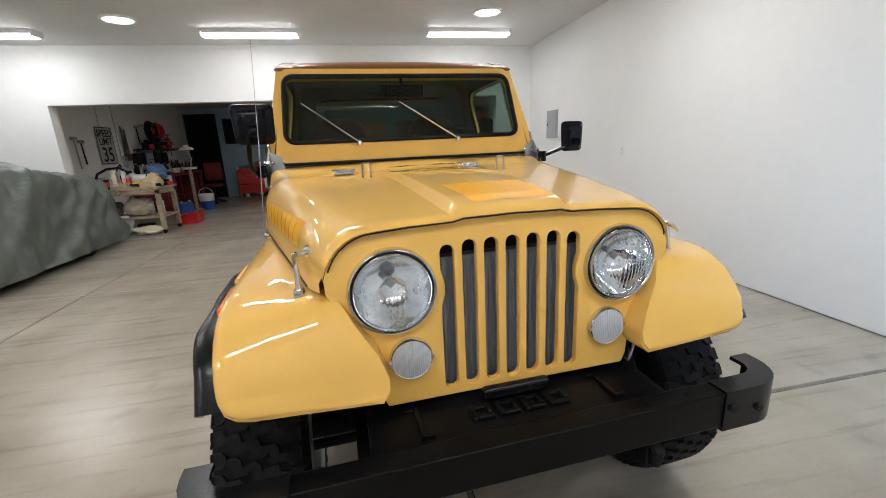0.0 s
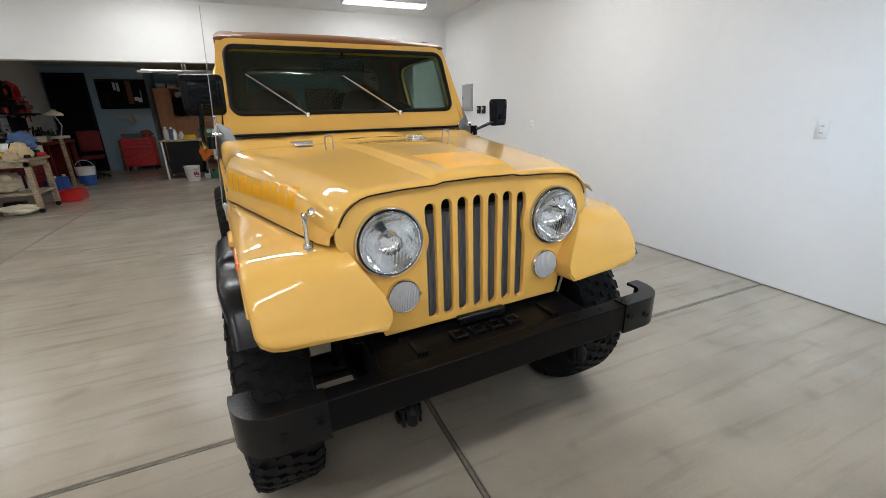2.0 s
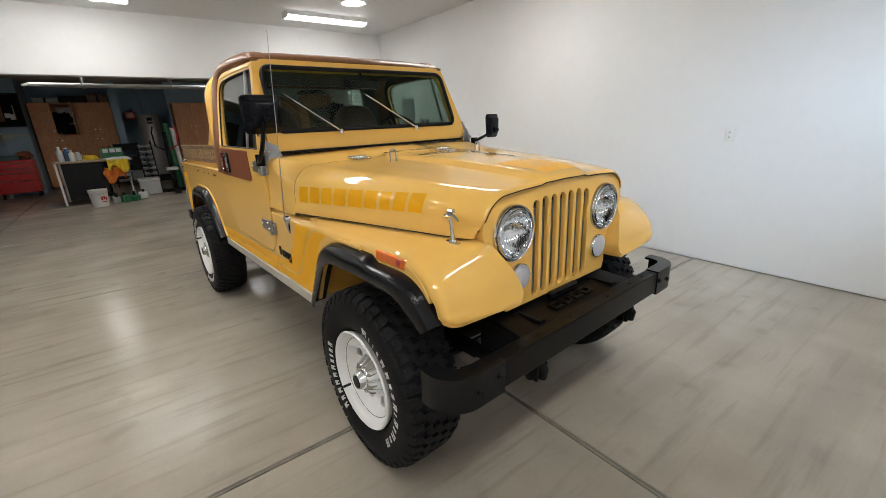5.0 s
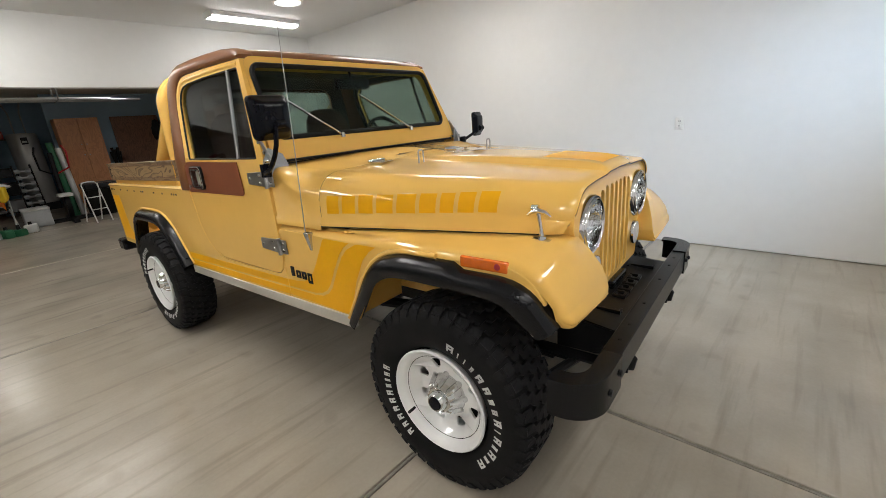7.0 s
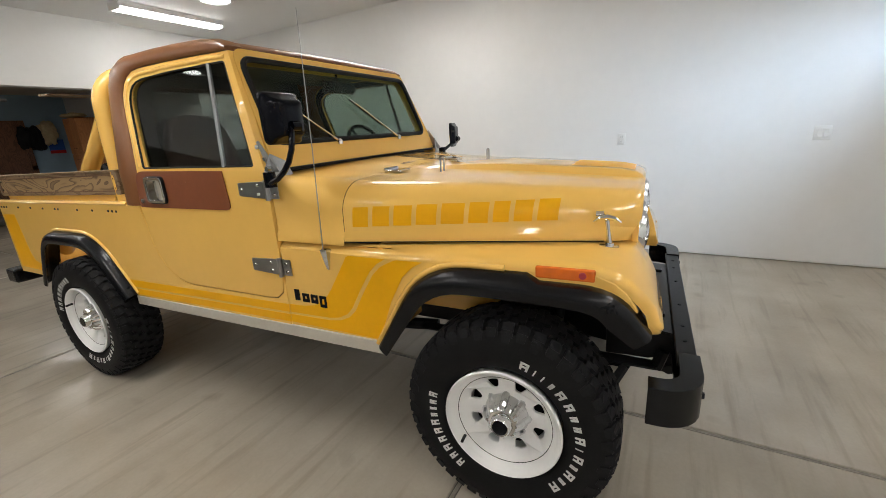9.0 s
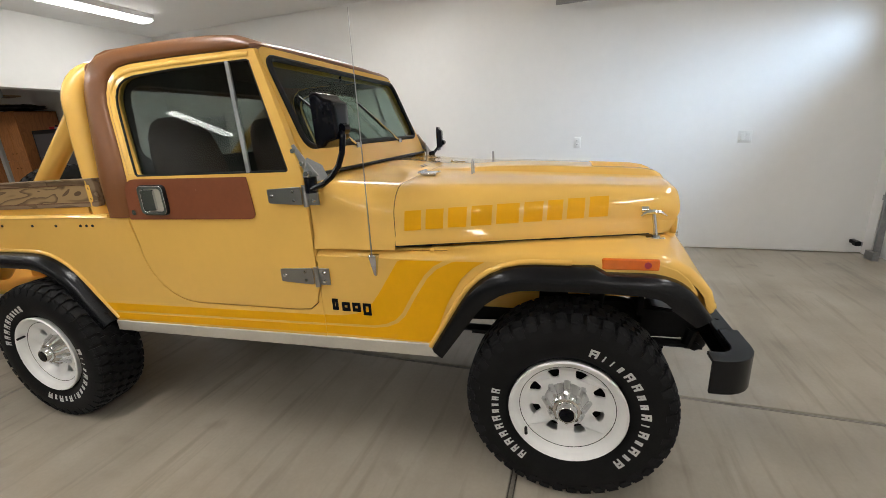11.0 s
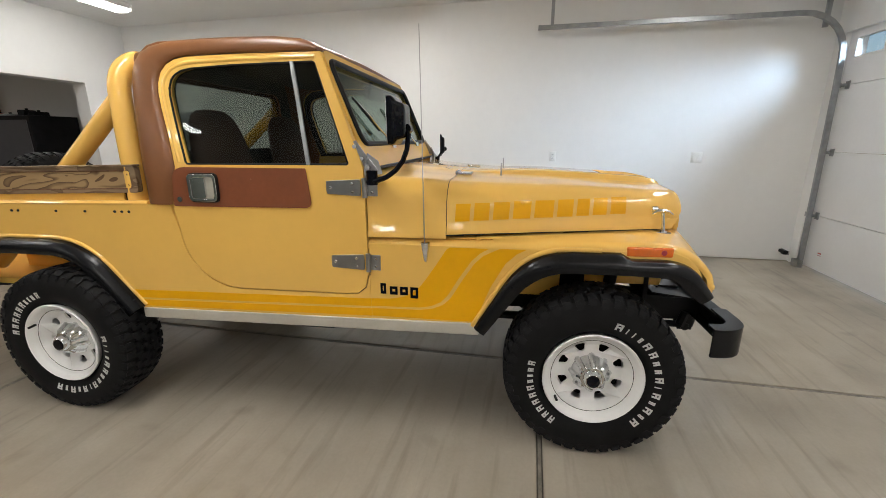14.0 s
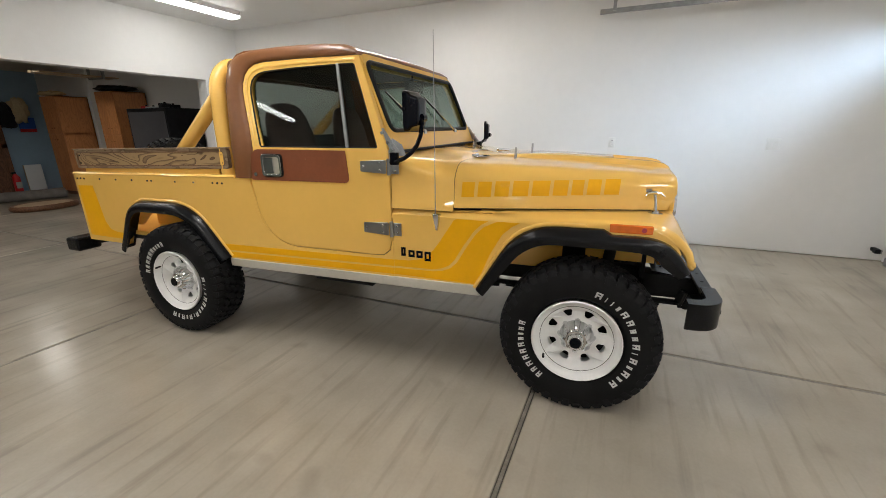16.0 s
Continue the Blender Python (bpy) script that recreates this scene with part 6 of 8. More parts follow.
for y in ys:
    w, h = lerp([(a, b) for a, b, c in SECT], y), 1.10 * lerp([(a, c) for a, b, c in SECT], y)
    ring = []
    for k in range(91):
        s = -1 + 2 * k / 90
        a = abs(s)
        if a > 0.55:
            f = (a - 0.55) / 0.45
            x, z = w * (0.80 + 0.20 * math.sin(f * math.pi / 2) + 0.015 * math.sin(f * 9)), h * 0.90 * (1 - f) + 0.10 * f
        else:
            f = a / 0.55
            x, z = w * 0.80 * f, h * (1 - 0.10 * f ** 3)
        fold = noise.noise(Vector((s * 3.5, y * 2.2, 3.1))) * 0.035 + noise.noise(Vector((s * 5 + y * 3, y * 1.2 - s * 4, 9.0))) * 0.028
        crease = 0.03 * (1 - abs(noise.noise(Vector((s * 4 - y * 1.6, y * 0.9 + s * 2.2, 1.0)))) * 3) if a > 0.3 else 0.01
        def ridge(q):
            return 0.5 - 2.2 * abs(noise.noise(q))
        q = Vector((x * (1 if s > 0 else -1), y, z))
        drape = Vector((q.x * 2.0 + q.z * 1.2, q.y * 2.0 - q.z * 1.6, q.z * 1.1))
        crease += 0.060 * ridge(drape) + 0.034 * ridge(drape * 2.3 + Vector((4, 1, 0))) + 0.016 * ridge(drape * 5.0 + Vector((9, 3, 2)))
        d = fold + max(crease, -0.05) * min(1, 0.35 + a)
        ring.append((math.copysign(x + d * min(1, a * 1.5), s), y + 0.02 * noise.noise(Vector((s * 6, y * 4, 0))), max(0.07, z + (fold * 0.5 + crease * 0.6) * (0.4 if a > 0.8 else 1))))
    rings.append(ring)
loft(bm, rings, closed=False)
part("cloth_cover", bm, COVER, covered, "wrinkled grey car cover", smooth=180)
for x, y in ((0.74, 1.45), (-0.74, 1.45), (0.74, -1.45), (-0.74, -1.45)):
    part("tyre", lathe(bmesh.new(), [(-0.10, 0.0), (-0.10, 0.27), (-0.07, 0.31), (0.07, 0.31), (0.10, 0.27), (0.10, 0.0)], "x", (x, y, 0.31), 28), RUBBER, covered, "black tyre below the cover")


# ---- workshop, west side ----


bench = thing("workbench", "worn pine workbench on castors with a lower shelf", "workbench", (-4.28, 6.98, 0.0))
part("top", boxes((-0.75, 0.55, -0.35, 0.38, 0.78, 0.82)), BENCH_WOOD, bench, bevel=0.004)
part("apron", boxes((-0.72, 0.52, -0.33, -0.31, 0.70, 0.78), (0.50, 0.52, -0.31, 0.36, 0.70, 0.78)), BENCH_WOOD, bench)
part("shelf", boxes((-0.72, 0.52, -0.30, 0.34, 0.28, 0.31)), BENCH_WOOD, bench, bevel=0.003)
for x in (-0.72, 0.45):
    for y in (-0.33, 0.29):
        part("leg", boxes((x, x + 0.07, y, y + 0.07, 0.07, 0.78)), BENCH_WOOD, bench, bevel=0.004)
        part("castor", lathe(bmesh.new(), [(-0.015, 0.0), (-0.015, 0.035), (0.015, 0.035), (0.015, 0.0)], "y", (x + 0.035, y + 0.035, 0.035), 14), DARK, bench)
B = Vector((-4.28, 6.98, 0.82))


def blob(name, label, category, mat, at, size, seed=0, squash=0.75):
    """A rumpled heap of cloth, a bag or a helmet."""
    bm = bmesh.new()
    bmesh.ops.create_icosphere(bm, subdivisions=4, radius=1.0)
    for v in bm.verts:
        n = 1 + 0.38 * noise.noise(v.co * 1.9 + Vector((seed, 0, 0))) + 0.16 * (1 - 2 * abs(noise.noise(v.co * 3.6 + Vector((0, seed, 0)))))
        v.co = Vector((v.co.x * size[0], v.co.y * size[1], max(v.co.z, -squash) * size[2])) * n
    low = min(v.co.z for v in bm.verts)
    for v in bm.verts:
        v.co += Vector(at) - Vector((0, 0, low))
    return tagged(part(name, bm, mat, smooth=180), label, category)


saw = thing("mitre_saw", "cream-coloured bench saw with a dark blade guard", "saw", B + Vector((-0.18, -0.02, 0)), 20)
part("base", boxes((-0.18, 0.18, -0.14, 0.14, 0.0, 0.06)), CREAM, saw, bevel=0.015)
bm = bmesh.new()
loft(bm, [[(x, y, z) for y, z in rounded([(-0.10, 0.05), (0.12, 0.05), (0.14, 0.26), (0.05, 0.33), (-0.06, 0.28)], 0.04, 4)] for x in (-0.11, -0.03)])
part("motor_housing", bm, CREAM, saw, bevel=0.012)
part("blade_guard", lathe(bmesh.new(), [(-0.02, 0.0), (-0.02, 0.13), (0.03, 0.13), (0.03, 0.0)], "x", (0.06, 0.02, 0.16), 24), PLATE, saw)
bm = bmesh.new()
tube(bm, [(0.0, -0.12, 0.30), (0.02, -0.18, 0.36), (0.06, -0.14, 0.40), (0.06, -0.04, 0.36)], 0.014, 8)
part("grip", bm, DARK, saw)
grinder = thing("bench_grinder", "white plastic bench tool with round housings", "grinder", B + Vector((0.12, 0.1, 0)), -15)
part("body", lathe(bmesh.new(), [(-0.14, 0.0), (-0.14, 0.07), (-0.05, 0.08), (0.05, 0.08), (0.14, 0.07), (0.14, 0.0)], "x", (0, 0, 0.14), 20), PLATE, grinder)
for x in (-0.17, 0.17):
    part("wheel_guard", lathe(bmesh.new(), [(-0.025, 0.0), (-0.025, 0.10), (0.025, 0.10), (0.025, 0.0)], "x", (x, 0, 0.14), 22), DARK if x > 0 else PLATE, grinder)
part("foot", boxes((-0.09, 0.09, -0.07, 0.07, 0, 0.08)), PLATE, grinder, bevel=0.01)
blob("denim_bundle", "rumpled blue denim cloth on the bench", "cloth", CLOTH_BLUE, B + Vector((0.28, 0.28, 0.10)), (0.17, 0.13, 0.13), 3)
part_box = thing("tool_case", "dark plastic tool case on the bench", "case", B + Vector((0.28, 0.28, 0)))
part("shell", boxes((-0.2, 0.2, -0.12, 0.12, 0.0, 0.10)), DARK, part_box, bevel=0.012)
part("latch", boxes((-0.05, 0.05, -0.126, -0.12, 0.03, 0.06)), STEEL, part_box)
blob("straw_hat", "straw hat lying on the bench", "hat", STRAW, B + Vector((0.40, -0.14, 0)), (0.11, 0.11, 0.13), 5, 0.5)
blob("yellow_gloves", "pair of yellow work gloves", "gloves", YELLOW_PLASTIC, B + Vector((0.18, -0.18, 0)), (0.09, 0.06, 0.05), 8)
bowl = thing("metal_bowl", "shallow pale metal bowl on the bench", "bowl", B + Vector((-0.50, -0.12, 0)))
part("dish", lathe(bmesh.new(), [(0.0, 0.0), (0.0, 0.06), (0.04, 0.11), (0.046, 0.11), (0.01, 0.055), (0.01, 0.0)], "z", seg=24), PLATE, bowl)
for k, (x, y, L, h) in enumerate(((-0.45, 0.1, 0.5, 0.02), (-0.1, -0.25, 0.4, 0.03), (0.2, -0.3, 0.35, 0.02))):
    off = thing("timber_offcut", "pale timber offcut on the bench", "wood", B + Vector((x, y, 0)), 8 * (k - 1), group="timber offcuts")
    part("board", boxes((-L / 2, L / 2, -0.04, 0.04, 0.0, h)), BENCH_WOOD, off, bevel=0.003)
for k, (x, z, mat, lab) in enumerate(((-0.45, 0.31, GREY_CLOTH, "grey sack on the bench shelf"), (0.0, 0.31, CREAM, "cream cloth sack on the bench shelf"))):
    blob("sack", lab, "sack", mat, (-4.28 + x, 6.98, z), (0.19, 0.17, 0.15), 11 + k)
blob("plastic_bag", "white plastic bag on the floor below the bench", "bag", PLATE, (-4.55, 6.78, 0), (0.2, 0.16, 0.16), 21)
blob("paint_rag", "stained pale rag on the floor below the bench", "rag", CREAM, (-4.05, 6.68, 0), (0.22, 0.13, 0.07), 22)
bag = thing("shopping_bag", "dark handbag-like bag on the floor", "bag", (-4.15, 6.85, 0))
part("body", boxes((-0.13, 0.13, -0.08, 0.08, 0, 0.18)), DARK, bag, bevel=0.03, seg=3)
for k, x in enumerate((-0.10, 0.02, 0.14)):
    tub_ = thing("white_canister", "white plastic canister on the bench shelf", "canister", (-4.18 + x * 1.4, 7.14, 0.31), group="canisters")
    part("body", lathe(bmesh.new(), [(0, 0.0), (0, 0.06), (0.22, 0.06), (0.25, 0.035), (0.28, 0.035), (0.28, 0.0)], "z", seg=18), BIN_CLEAR, tub_)

# more clutter heaped on the bench and on the floor round it
random.seed(31)
for k in range(30):
    x, y = random.uniform(-0.68, 0.48), random.uniform(-0.30, 0.33)
    kind = k % 4
    if kind == 0:
        c = thing("drill", "dark cordless drill lying on the bench", "drill", B + Vector((x, y, 0)), random.uniform(0, 360), group="bench drills")
        part("body", boxes((-0.09, 0.09, -0.03, 0.03, 0.0, 0.07)), DARK, c, bevel=0.014)
        part("grip", boxes((-0.05, 0.0, -0.14, -0.03, 0.01, 0.06)), random.choice([DARK, RED, GREEN]), c, bevel=0.014)
    elif kind == 1:
        h = random.uniform(0.12, 0.24)
        c = thing("paint_tin", "dull metal paint tin on the bench", "tin", B + Vector((x, y, 0)), group="bench tins")
        part("tin", lathe(bmesh.new(), [(0, 0), (0, 0.055), (h, 0.055), (h, 0.05), (h - 0.01, 0.0)], "z", seg=18), random.choice([GALV, GREY_METAL, DARK, CREAM]), c)
        part("band", lathe(bmesh.new(), [(h * 0.25, 0.0562), (h * 0.75, 0.0562)], "z", seg=18), random.choice([SIGN_WHITE, RED, CLOTH_BLUE]), c)
    elif kind == 2:
        c = thing("wrench", "steel wrench lying on the bench", "wrench", B + Vector((x, y, 0.004)), random.uniform(0, 180), group="bench wrenches")
        part("shaft", boxes((-0.11, 0.11, -0.012, 0.012, 0.0, 0.008)), STEEL, c, bevel=0.003)
        part("jaw", boxes((0.10, 0.15, -0.026, -0.006, 0.0, 0.01), (0.10, 0.15, 0.006, 0.026, 0.0, 0.01)), STEEL, c)
    else:
        L = random.uniform(0.12, 0.2)
        c = thing("parts_box", "small cardboard parts box on the bench", "box", B + Vector((x, y, 0)), random.uniform(0, 90), group="bench boxes")
        part("carton", boxes((-L / 2, L / 2, -0.06, 0.06, 0, 0.09)), random.choice([TAN, GREY_CLOTH, DARK]), c, bevel=0.004)
        part("flap", boxes((-L / 2, L / 2, -0.062, 0.0, 0.09, 0.094)), TAN, c)
hose = thing("grey_hose", "grey vacuum hose looped over the bench", "hose", B + Vector((-0.55, 0.1, 0)))
bm = bmesh.new()
tube(bm, [(-0.1, 0.0, 0.06), (-0.05, 0.05, 0.25), (0.1, 0.08, 0.33), (0.28, 0.1, 0.34), (0.42, 0.08, 0.26)], 0.022, 10)
part("tube", bm, DARK, hose)
part("nozzle", boxes((0.40, 0.48, 0.05, 0.11, 0.20, 0.28)), DARK, hose, bevel=0.01)

# wall hung with sign, handsaws and shelves
sign_ob = thing("speed_sign", "weathered white speed limit sign on the wall", "sign", (-5.280, 8.42, 1.585))
bm = bmesh.new()
plate(bm, rounded([(-0.295, -0.37), (0.295, -0.37), (0.295, 0.37), (-0.295, 0.37)], 0.035), [], lambda u, v: Vector((0.0, -u, v)), (0.004, 0, 0))
part("sheet", bm, SIGN_WHITE, sign_ob)
bm = bmesh.new()
plate(bm, rounded([(-0.285, -0.36), (0.285, -0.36), (0.285, 0.36), (-0.285, 0.36)], 0.03), [rounded([(-0.272, -0.347), (0.272, -0.347), (0.272, 0.347), (-0.272, 0.347)], 0.026)], lambda u, v: Vector((0.0045, -u, v)), (0.001, 0, 0))
part("border", bm, INK, sign_ob)


def words(text, size, at, parent, mat):
    cu = bpy.data.curves.new("words", "FONT")
    cu.body, cu.size, cu.align_x, cu.align_y, cu.extrude, cu.offset = text, size, "CENTER", "CENTER", 0.0008, size * 0.012
    tmp = new("words", cu)
    me = bpy.data.meshes.new_from_object(tmp.evaluated_get(bpy.context.evaluated_depsgraph_get()))
    bpy.data.objects.remove(tmp)
    ob = new("lettering", me)
    me.materials.append(mat)
    ob.parent = parent
    ob.matrix_basis = Matrix.Translation(at) @ Matrix(((0, 0, 1, 0), (1, 0, 0, 0), (0, 1, 0, 0), (0, 0, 0, 1)))
    return ob


words("SPEED", 0.19, (0.0065, 0, 0.235), sign_ob, INK)
words("LIMIT", 0.19, (0.0065, 0, 0.075), sign_ob, INK)
words("35", 0.40, (0.0065, 0, -0.19), sign_ob, INK)
for k, (y, z, L) in enumerate(((9.1, 1.70, 0.62), (9.22, 1.66, 0.55))):
    hs = thing("handsaw", "steel handsaw hung on the wall", "saw", (-5.28, y, z), group="handsaws")
    part("blade", side_sheet([(-0.03, L / 2), (0.02, L / 2), (0.07, -L / 2), (-0.06, -L / 2)], [], 0.0, 0.003, 1), STEEL, hs)
    part("grip", side_sheet(rounded([(-0.07, -L / 2 - 0.12), (0.08, -L / 2 - 0.12), (0.08, -L / 2 + 0.02), (-0.07, -L / 2 + 0.02)], 0.03), [rounded([(-0.03, -L / 2 - 0.08), (0.04, -L / 2 - 0.08), (0.04, -L / 2 - 0.03), (-0.03, -L / 2 - 0.03)], 0.02)], 0.01, 0.02, 1), DARK_WOOD, hs)
for y, z in ((7.6, 1.2), (8.35, 2.6), (8.9, 2.6)):
    if z > 2:
        con = part("conduit", tube(bmesh.new(), [(-5.292, y, 1.3), (-5.292, y, BACK_CEIL)], 0.007, 8), GALV)
        tagged(con, "thin conduit pipe on the workshop wall", "pipe", "wall conduits")
shelf = thing("wall_shelf", "dark tool shelf on the workshop wall", "shelf", (-5.1, 10.2, 1.48))
part("board", boxes((-0.2, 0.2, -0.75, 0.75, 0.0, 0.03)), DARK, shelf, bevel=0.003)
for y in (-0.6, 0.6):
    part("bracket", boxes((-0.2, 0.15, y, y + 0.02, -0.03, 0.0), (-0.2, -0.18, y, y + 0.02, -0.22, 0.0)), STEEL, shelf)
for k, (y, r, mat, lab) in enumerate(((-0.35, 0.21, DARK, "black coiled hose reel"), (0.02, 0.2, RED, "red coiled extension cord"))):
    reel = thing("cord_reel", lab + " on the wall", "reel", (-5.08, 10.3 + y, 1.93))
    for j in range(4):
        bm = bmesh.new()
        ring = [(0.03 * j, (r - 0.012 * j) * math.cos(2 * math.pi * i / 24), (r - 0.02 * j) * math.sin(2 * math.pi * i / 24)) for i in range(24)]
        tube(bm, ring + ring[:1], 0.022, 6, False)
        part("coil", bm, mat, reel)
    part("peg", boxes((-0.22, 0.1, -0.02, 0.02, 0.10, 0.14)), STEEL, reel)
random.seed(4)
for k in range(9):
    y = 9.55 + 0.16 * k
    h = random.uniform(0.12, 0.3)
    mat = random.choice([DARK, DARK, RED, GREY_METAL, BLUE_PLASTIC, DARK_WOOD])
    c = thing("power_tool" if k % 2 else "tool_can", "dark power tool on the wall shelf" if k % 2 else "tool tin on the wall shelf", "tool", (-5.08, y, 1.51), random.uniform(-20, 20), group="shelf tools")
    if k % 2:
        part("body", boxes((-0.06, 0.16, -0.05, 0.05, h * 0.5, h)), mat, c, bevel=0.02)
        part("handle", boxes((-0.05, 0.0, -0.03, 0.03, 0.0, h * 0.55)), DARK, c, bevel=0.012)
    else:
        part("can", lathe(bmesh.new(), [(0, 0), (0, 0.06), (h * 0.8, 0.06), (h * 0.8, 0.0)], "z", seg=16), mat, c)
        part("lid", lathe(bmesh.new(), [(h * 0.8, 0.064), (h * 0.86, 0.062), (h * 0.87, 0.0)], "z", seg=16), DARK, c)
# tool cases, grinders and loops of cable hung under the shelf and along the wall
random.seed(52)
for y, z, w, h, mat in ((9.50, 1.16, 0.34, 0.26, DARK), (9.92, 1.10, 0.28, 0.34, GREY_METAL), (10.30, 1.18, 0.36, 0.24, DARK), (10.72, 1.12, 0.26, 0.30, DARK)):
    c = thing("tool_case", "dark moulded tool case hung under the wall shelf", "case", (-5.29, y, z), group="wall tool cases")
    part("shell", boxes((0.0, 0.14, -w / 2, w / 2, 0.0, h)), mat, c, bevel=0.02)
    part("seam", boxes((0.140, 0.144, -w / 2 + 0.02, w / 2 - 0.02, h * 0.48, h * 0.52)), INK, c)
    part("carry_grip", tube(bmesh.new(), [(0.07, -0.05, h), (0.07, -0.04, h + 0.035), (0.07, 0.04, h + 0.035), (0.07, 0.05, h)], 0.009, 6), DARK, c)
for y, z, L, mat in ((7.42, 1.72, 0.55, STEEL), (7.60, 1.66, 0.42, DARK), (9.75, 2.02, 0.40, DARK), (10.95, 1.86, 0.50, GREY_METAL), (11.15, 1.80, 0.38, DARK), (11.35, 1.88, 0.55, RED)):
    c = thing("hand_tool", "long-handled tool hung on the workshop wall", "tool", (-5.27, y, z), group="hung hand tools")
    part("shaft", tube(bmesh.new(), [(0.0, 0.0, 0.0), (0.006, 0.03, -L)], [0.011, 0.014], 8), mat, c)
    part("head", boxes((-0.02, 0.03, -0.07, 0.07, -0.035, 0.02)), STEEL, c, bevel=0.008)
for k in range(4):
    r = 0.13 + 0.02 * k
    loop = [(-5.262 + 0.004 * (i % 3), 8.95 + 0.42 * k + r * 0.6 * math.sin(2 * math.pi * i / 20), 1.26 - 0.05 * (k % 2) + r * math.cos(2 * math.pi * i / 20)) for i in range(20)]
    c = part("cable_loop", tube(bmesh.new(), loop + loop[:1], 0.011, 6, False), DARK if k % 2 else GREY_METAL)
    tagged(c, "coil of dark cable hung on the workshop wall", "cable", "hung cable coils")
random.seed(77)
for k in range(16):
    y = 8.92 + 0.14 * k
    h = random.uniform(0.10, 0.26)
    c = thing("bench_tool", "dark tool lying among others on the red bench", "tool", (-4.82 + random.uniform(-0.10, 0.16), y, 0.92), random.uniform(0, 90), group="long bench tools")
    part("body", boxes((-0.09, 0.10, -0.05, 0.05, 0.0, h * 0.6)), random.choice([DARK, DARK, GREY_METAL, STEEL, CREAM]), c, bevel=0.02)
    part("knob", lathe(bmesh.new(), [(h * 0.55, 0.0), (h * 0.55, 0.025), (h, 0.02), (h, 0.0)], "z", (0.03, 0, 0), 10), DARK, c)

# bottles and jars in front, on a second red bench
red_bench = thing("red_bench", "dark red steel workbench against the wall", "workbench", (-4.9, 10.0, 0))
part("top", boxes((-0.35, 0.35, -1.2, 1.3, 0.86, 0.92)), DARK_RED, red_bench, bevel=0.006)
part("drawer_unit", boxes((-0.33, 0.33, -1.15, -0.55, 0.05, 0.86)), DARK_RED, red_bench, bevel=0.006)
for z in (0.12, 0.36, 0.6):
    part("drawer", boxes((0.331, 0.345, -1.12, -0.58, z, z + 0.2)), DARK_RED, red_bench, bevel=0.004)
for y in (-0.2, 0.6, 1.2):
    part("leg", boxes((0.26, 0.33, y, y + 0.06, 0, 0.86)), DARK_RED, red_bench)
part("back_leg", boxes((-0.33, 0.2, 1.22, 1.27, 0, 0.86)), DARK_RED, red_bench)
random.seed(9)
for k in range(16):
    y = 8.95 + 0.15 * k
    x = -4.95 + random.uniform(-0.2, 0.25)
    h = random.uniform(0.16, 0.34)
    r = random.uniform(0.035, 0.06)
    mat = random.choice([DARK, BIN_CLEAR, GREEN, CREAM, DARK, BLUE_PLASTIC, GREY_METAL])
    c = thing("bottle", "workshop bottle on the red bench", "bottle", (x, y, 0.92), group="bench bottles")
    part("body", lathe(bmesh.new(), [(0, 0), (0, r), (h * 0.65, r), (h * 0.8, r * 0.4), (h, r * 0.4), (h, 0)], "z", seg=14), mat, c)
    part("cap", lathe(bmesh.new(), [(h, r * 0.45), (h + 0.03, r * 0.45), (h + 0.03, 0)], "z", seg=12), random.choice([DARK, RED, PLATE]), c)
stand = thing("work_lamp", "cream bench lamp on a brown wooden post", "lamp", (-4.25, 9.6, 0))
part("post", boxes((-0.03, 0.03, -0.03, 0.03, 0, 1.0)), BENCH_WOOD, stand, bevel=0.004)
part("foot", boxes((-0.16, 0.16, -0.03, 0.03, 0, 0.05), (-0.03, 0.03, -0.16, 0.16, 0, 0.05)), BENCH_WOOD, stand)
part("tray", lathe(bmesh.new(), [(1.0, 0.0), (1.0, 0.15), (1.05, 0.16), (1.05, 0.0)], "z", seg=24), CREAM, stand)
bm = bmesh.new()
tube(bm, [(0.02, 0, 1.05), (0.08, 0, 1.25), (0.0, 0, 1.46)], 0.012, 6)
part("arm", bm, BIN_CLEAR, stand)
part("shade", lathe(bmesh.new(), [(1.44, 0.15), (1.46, 0.155), (1.50, 0.13), (1.53, 0.06), (1.56, 0.05), (1.57, 0.0)], "z", seg=24), CREAM, stand, "cream lamp shade")
blue_bucket = thing("blue_bucket", "blue and white plastic bucket on the floor", "bucket", (-4.05, 9.75, 0))
part("pail", lathe(bmesh.new(), [(0, 0), (0, 0.14), (0.22, 0.16), (0.22, 0.14), (0.02, 0.13)], "z", seg=24), BLUE_PLASTIC, blue_bucket)
part("rim", lathe(bmesh.new(), [(0.22, 0.14), (0.22, 0.165), (0.38, 0.175), (0.39, 0.17), (0.38, 0.15)], "z", seg=24), PLATE, blue_bucket)
bm = bmesh.new()
tube(bm, [(0.17 * math.cos(a), 0, 0.36 + 0.17 * math.sin(a)) for a in [math.pi * k / 10 for k in range(11)]], 0.006, 6)
part("handle", bm, PLATE, blue_bucket)
for k, (x, y) in enumerate(((-4.42, 9.1), (-4.35, 9.35))):
    jb = thing("blue_jug", "blue plastic jug on the floor", "jug", (x, y, 0), 30 * k, group="floor jugs")
    part("body", boxes((-0.1, 0.1, -0.08, 0.08, 0, 0.26)), BLUE_PLASTIC, jb, bevel=0.03, seg=3)
    part("spout", lathe(bmesh.new(), [(0.26, 0.03), (0.30, 0.03), (0.30, 0.0)], "z", (0.04, 0, 0), 12), PLATE, jb)
rb_ = thing("red_crate", "small red plastic crate on the floor", "crate", (-3.72, 7.75, 0))
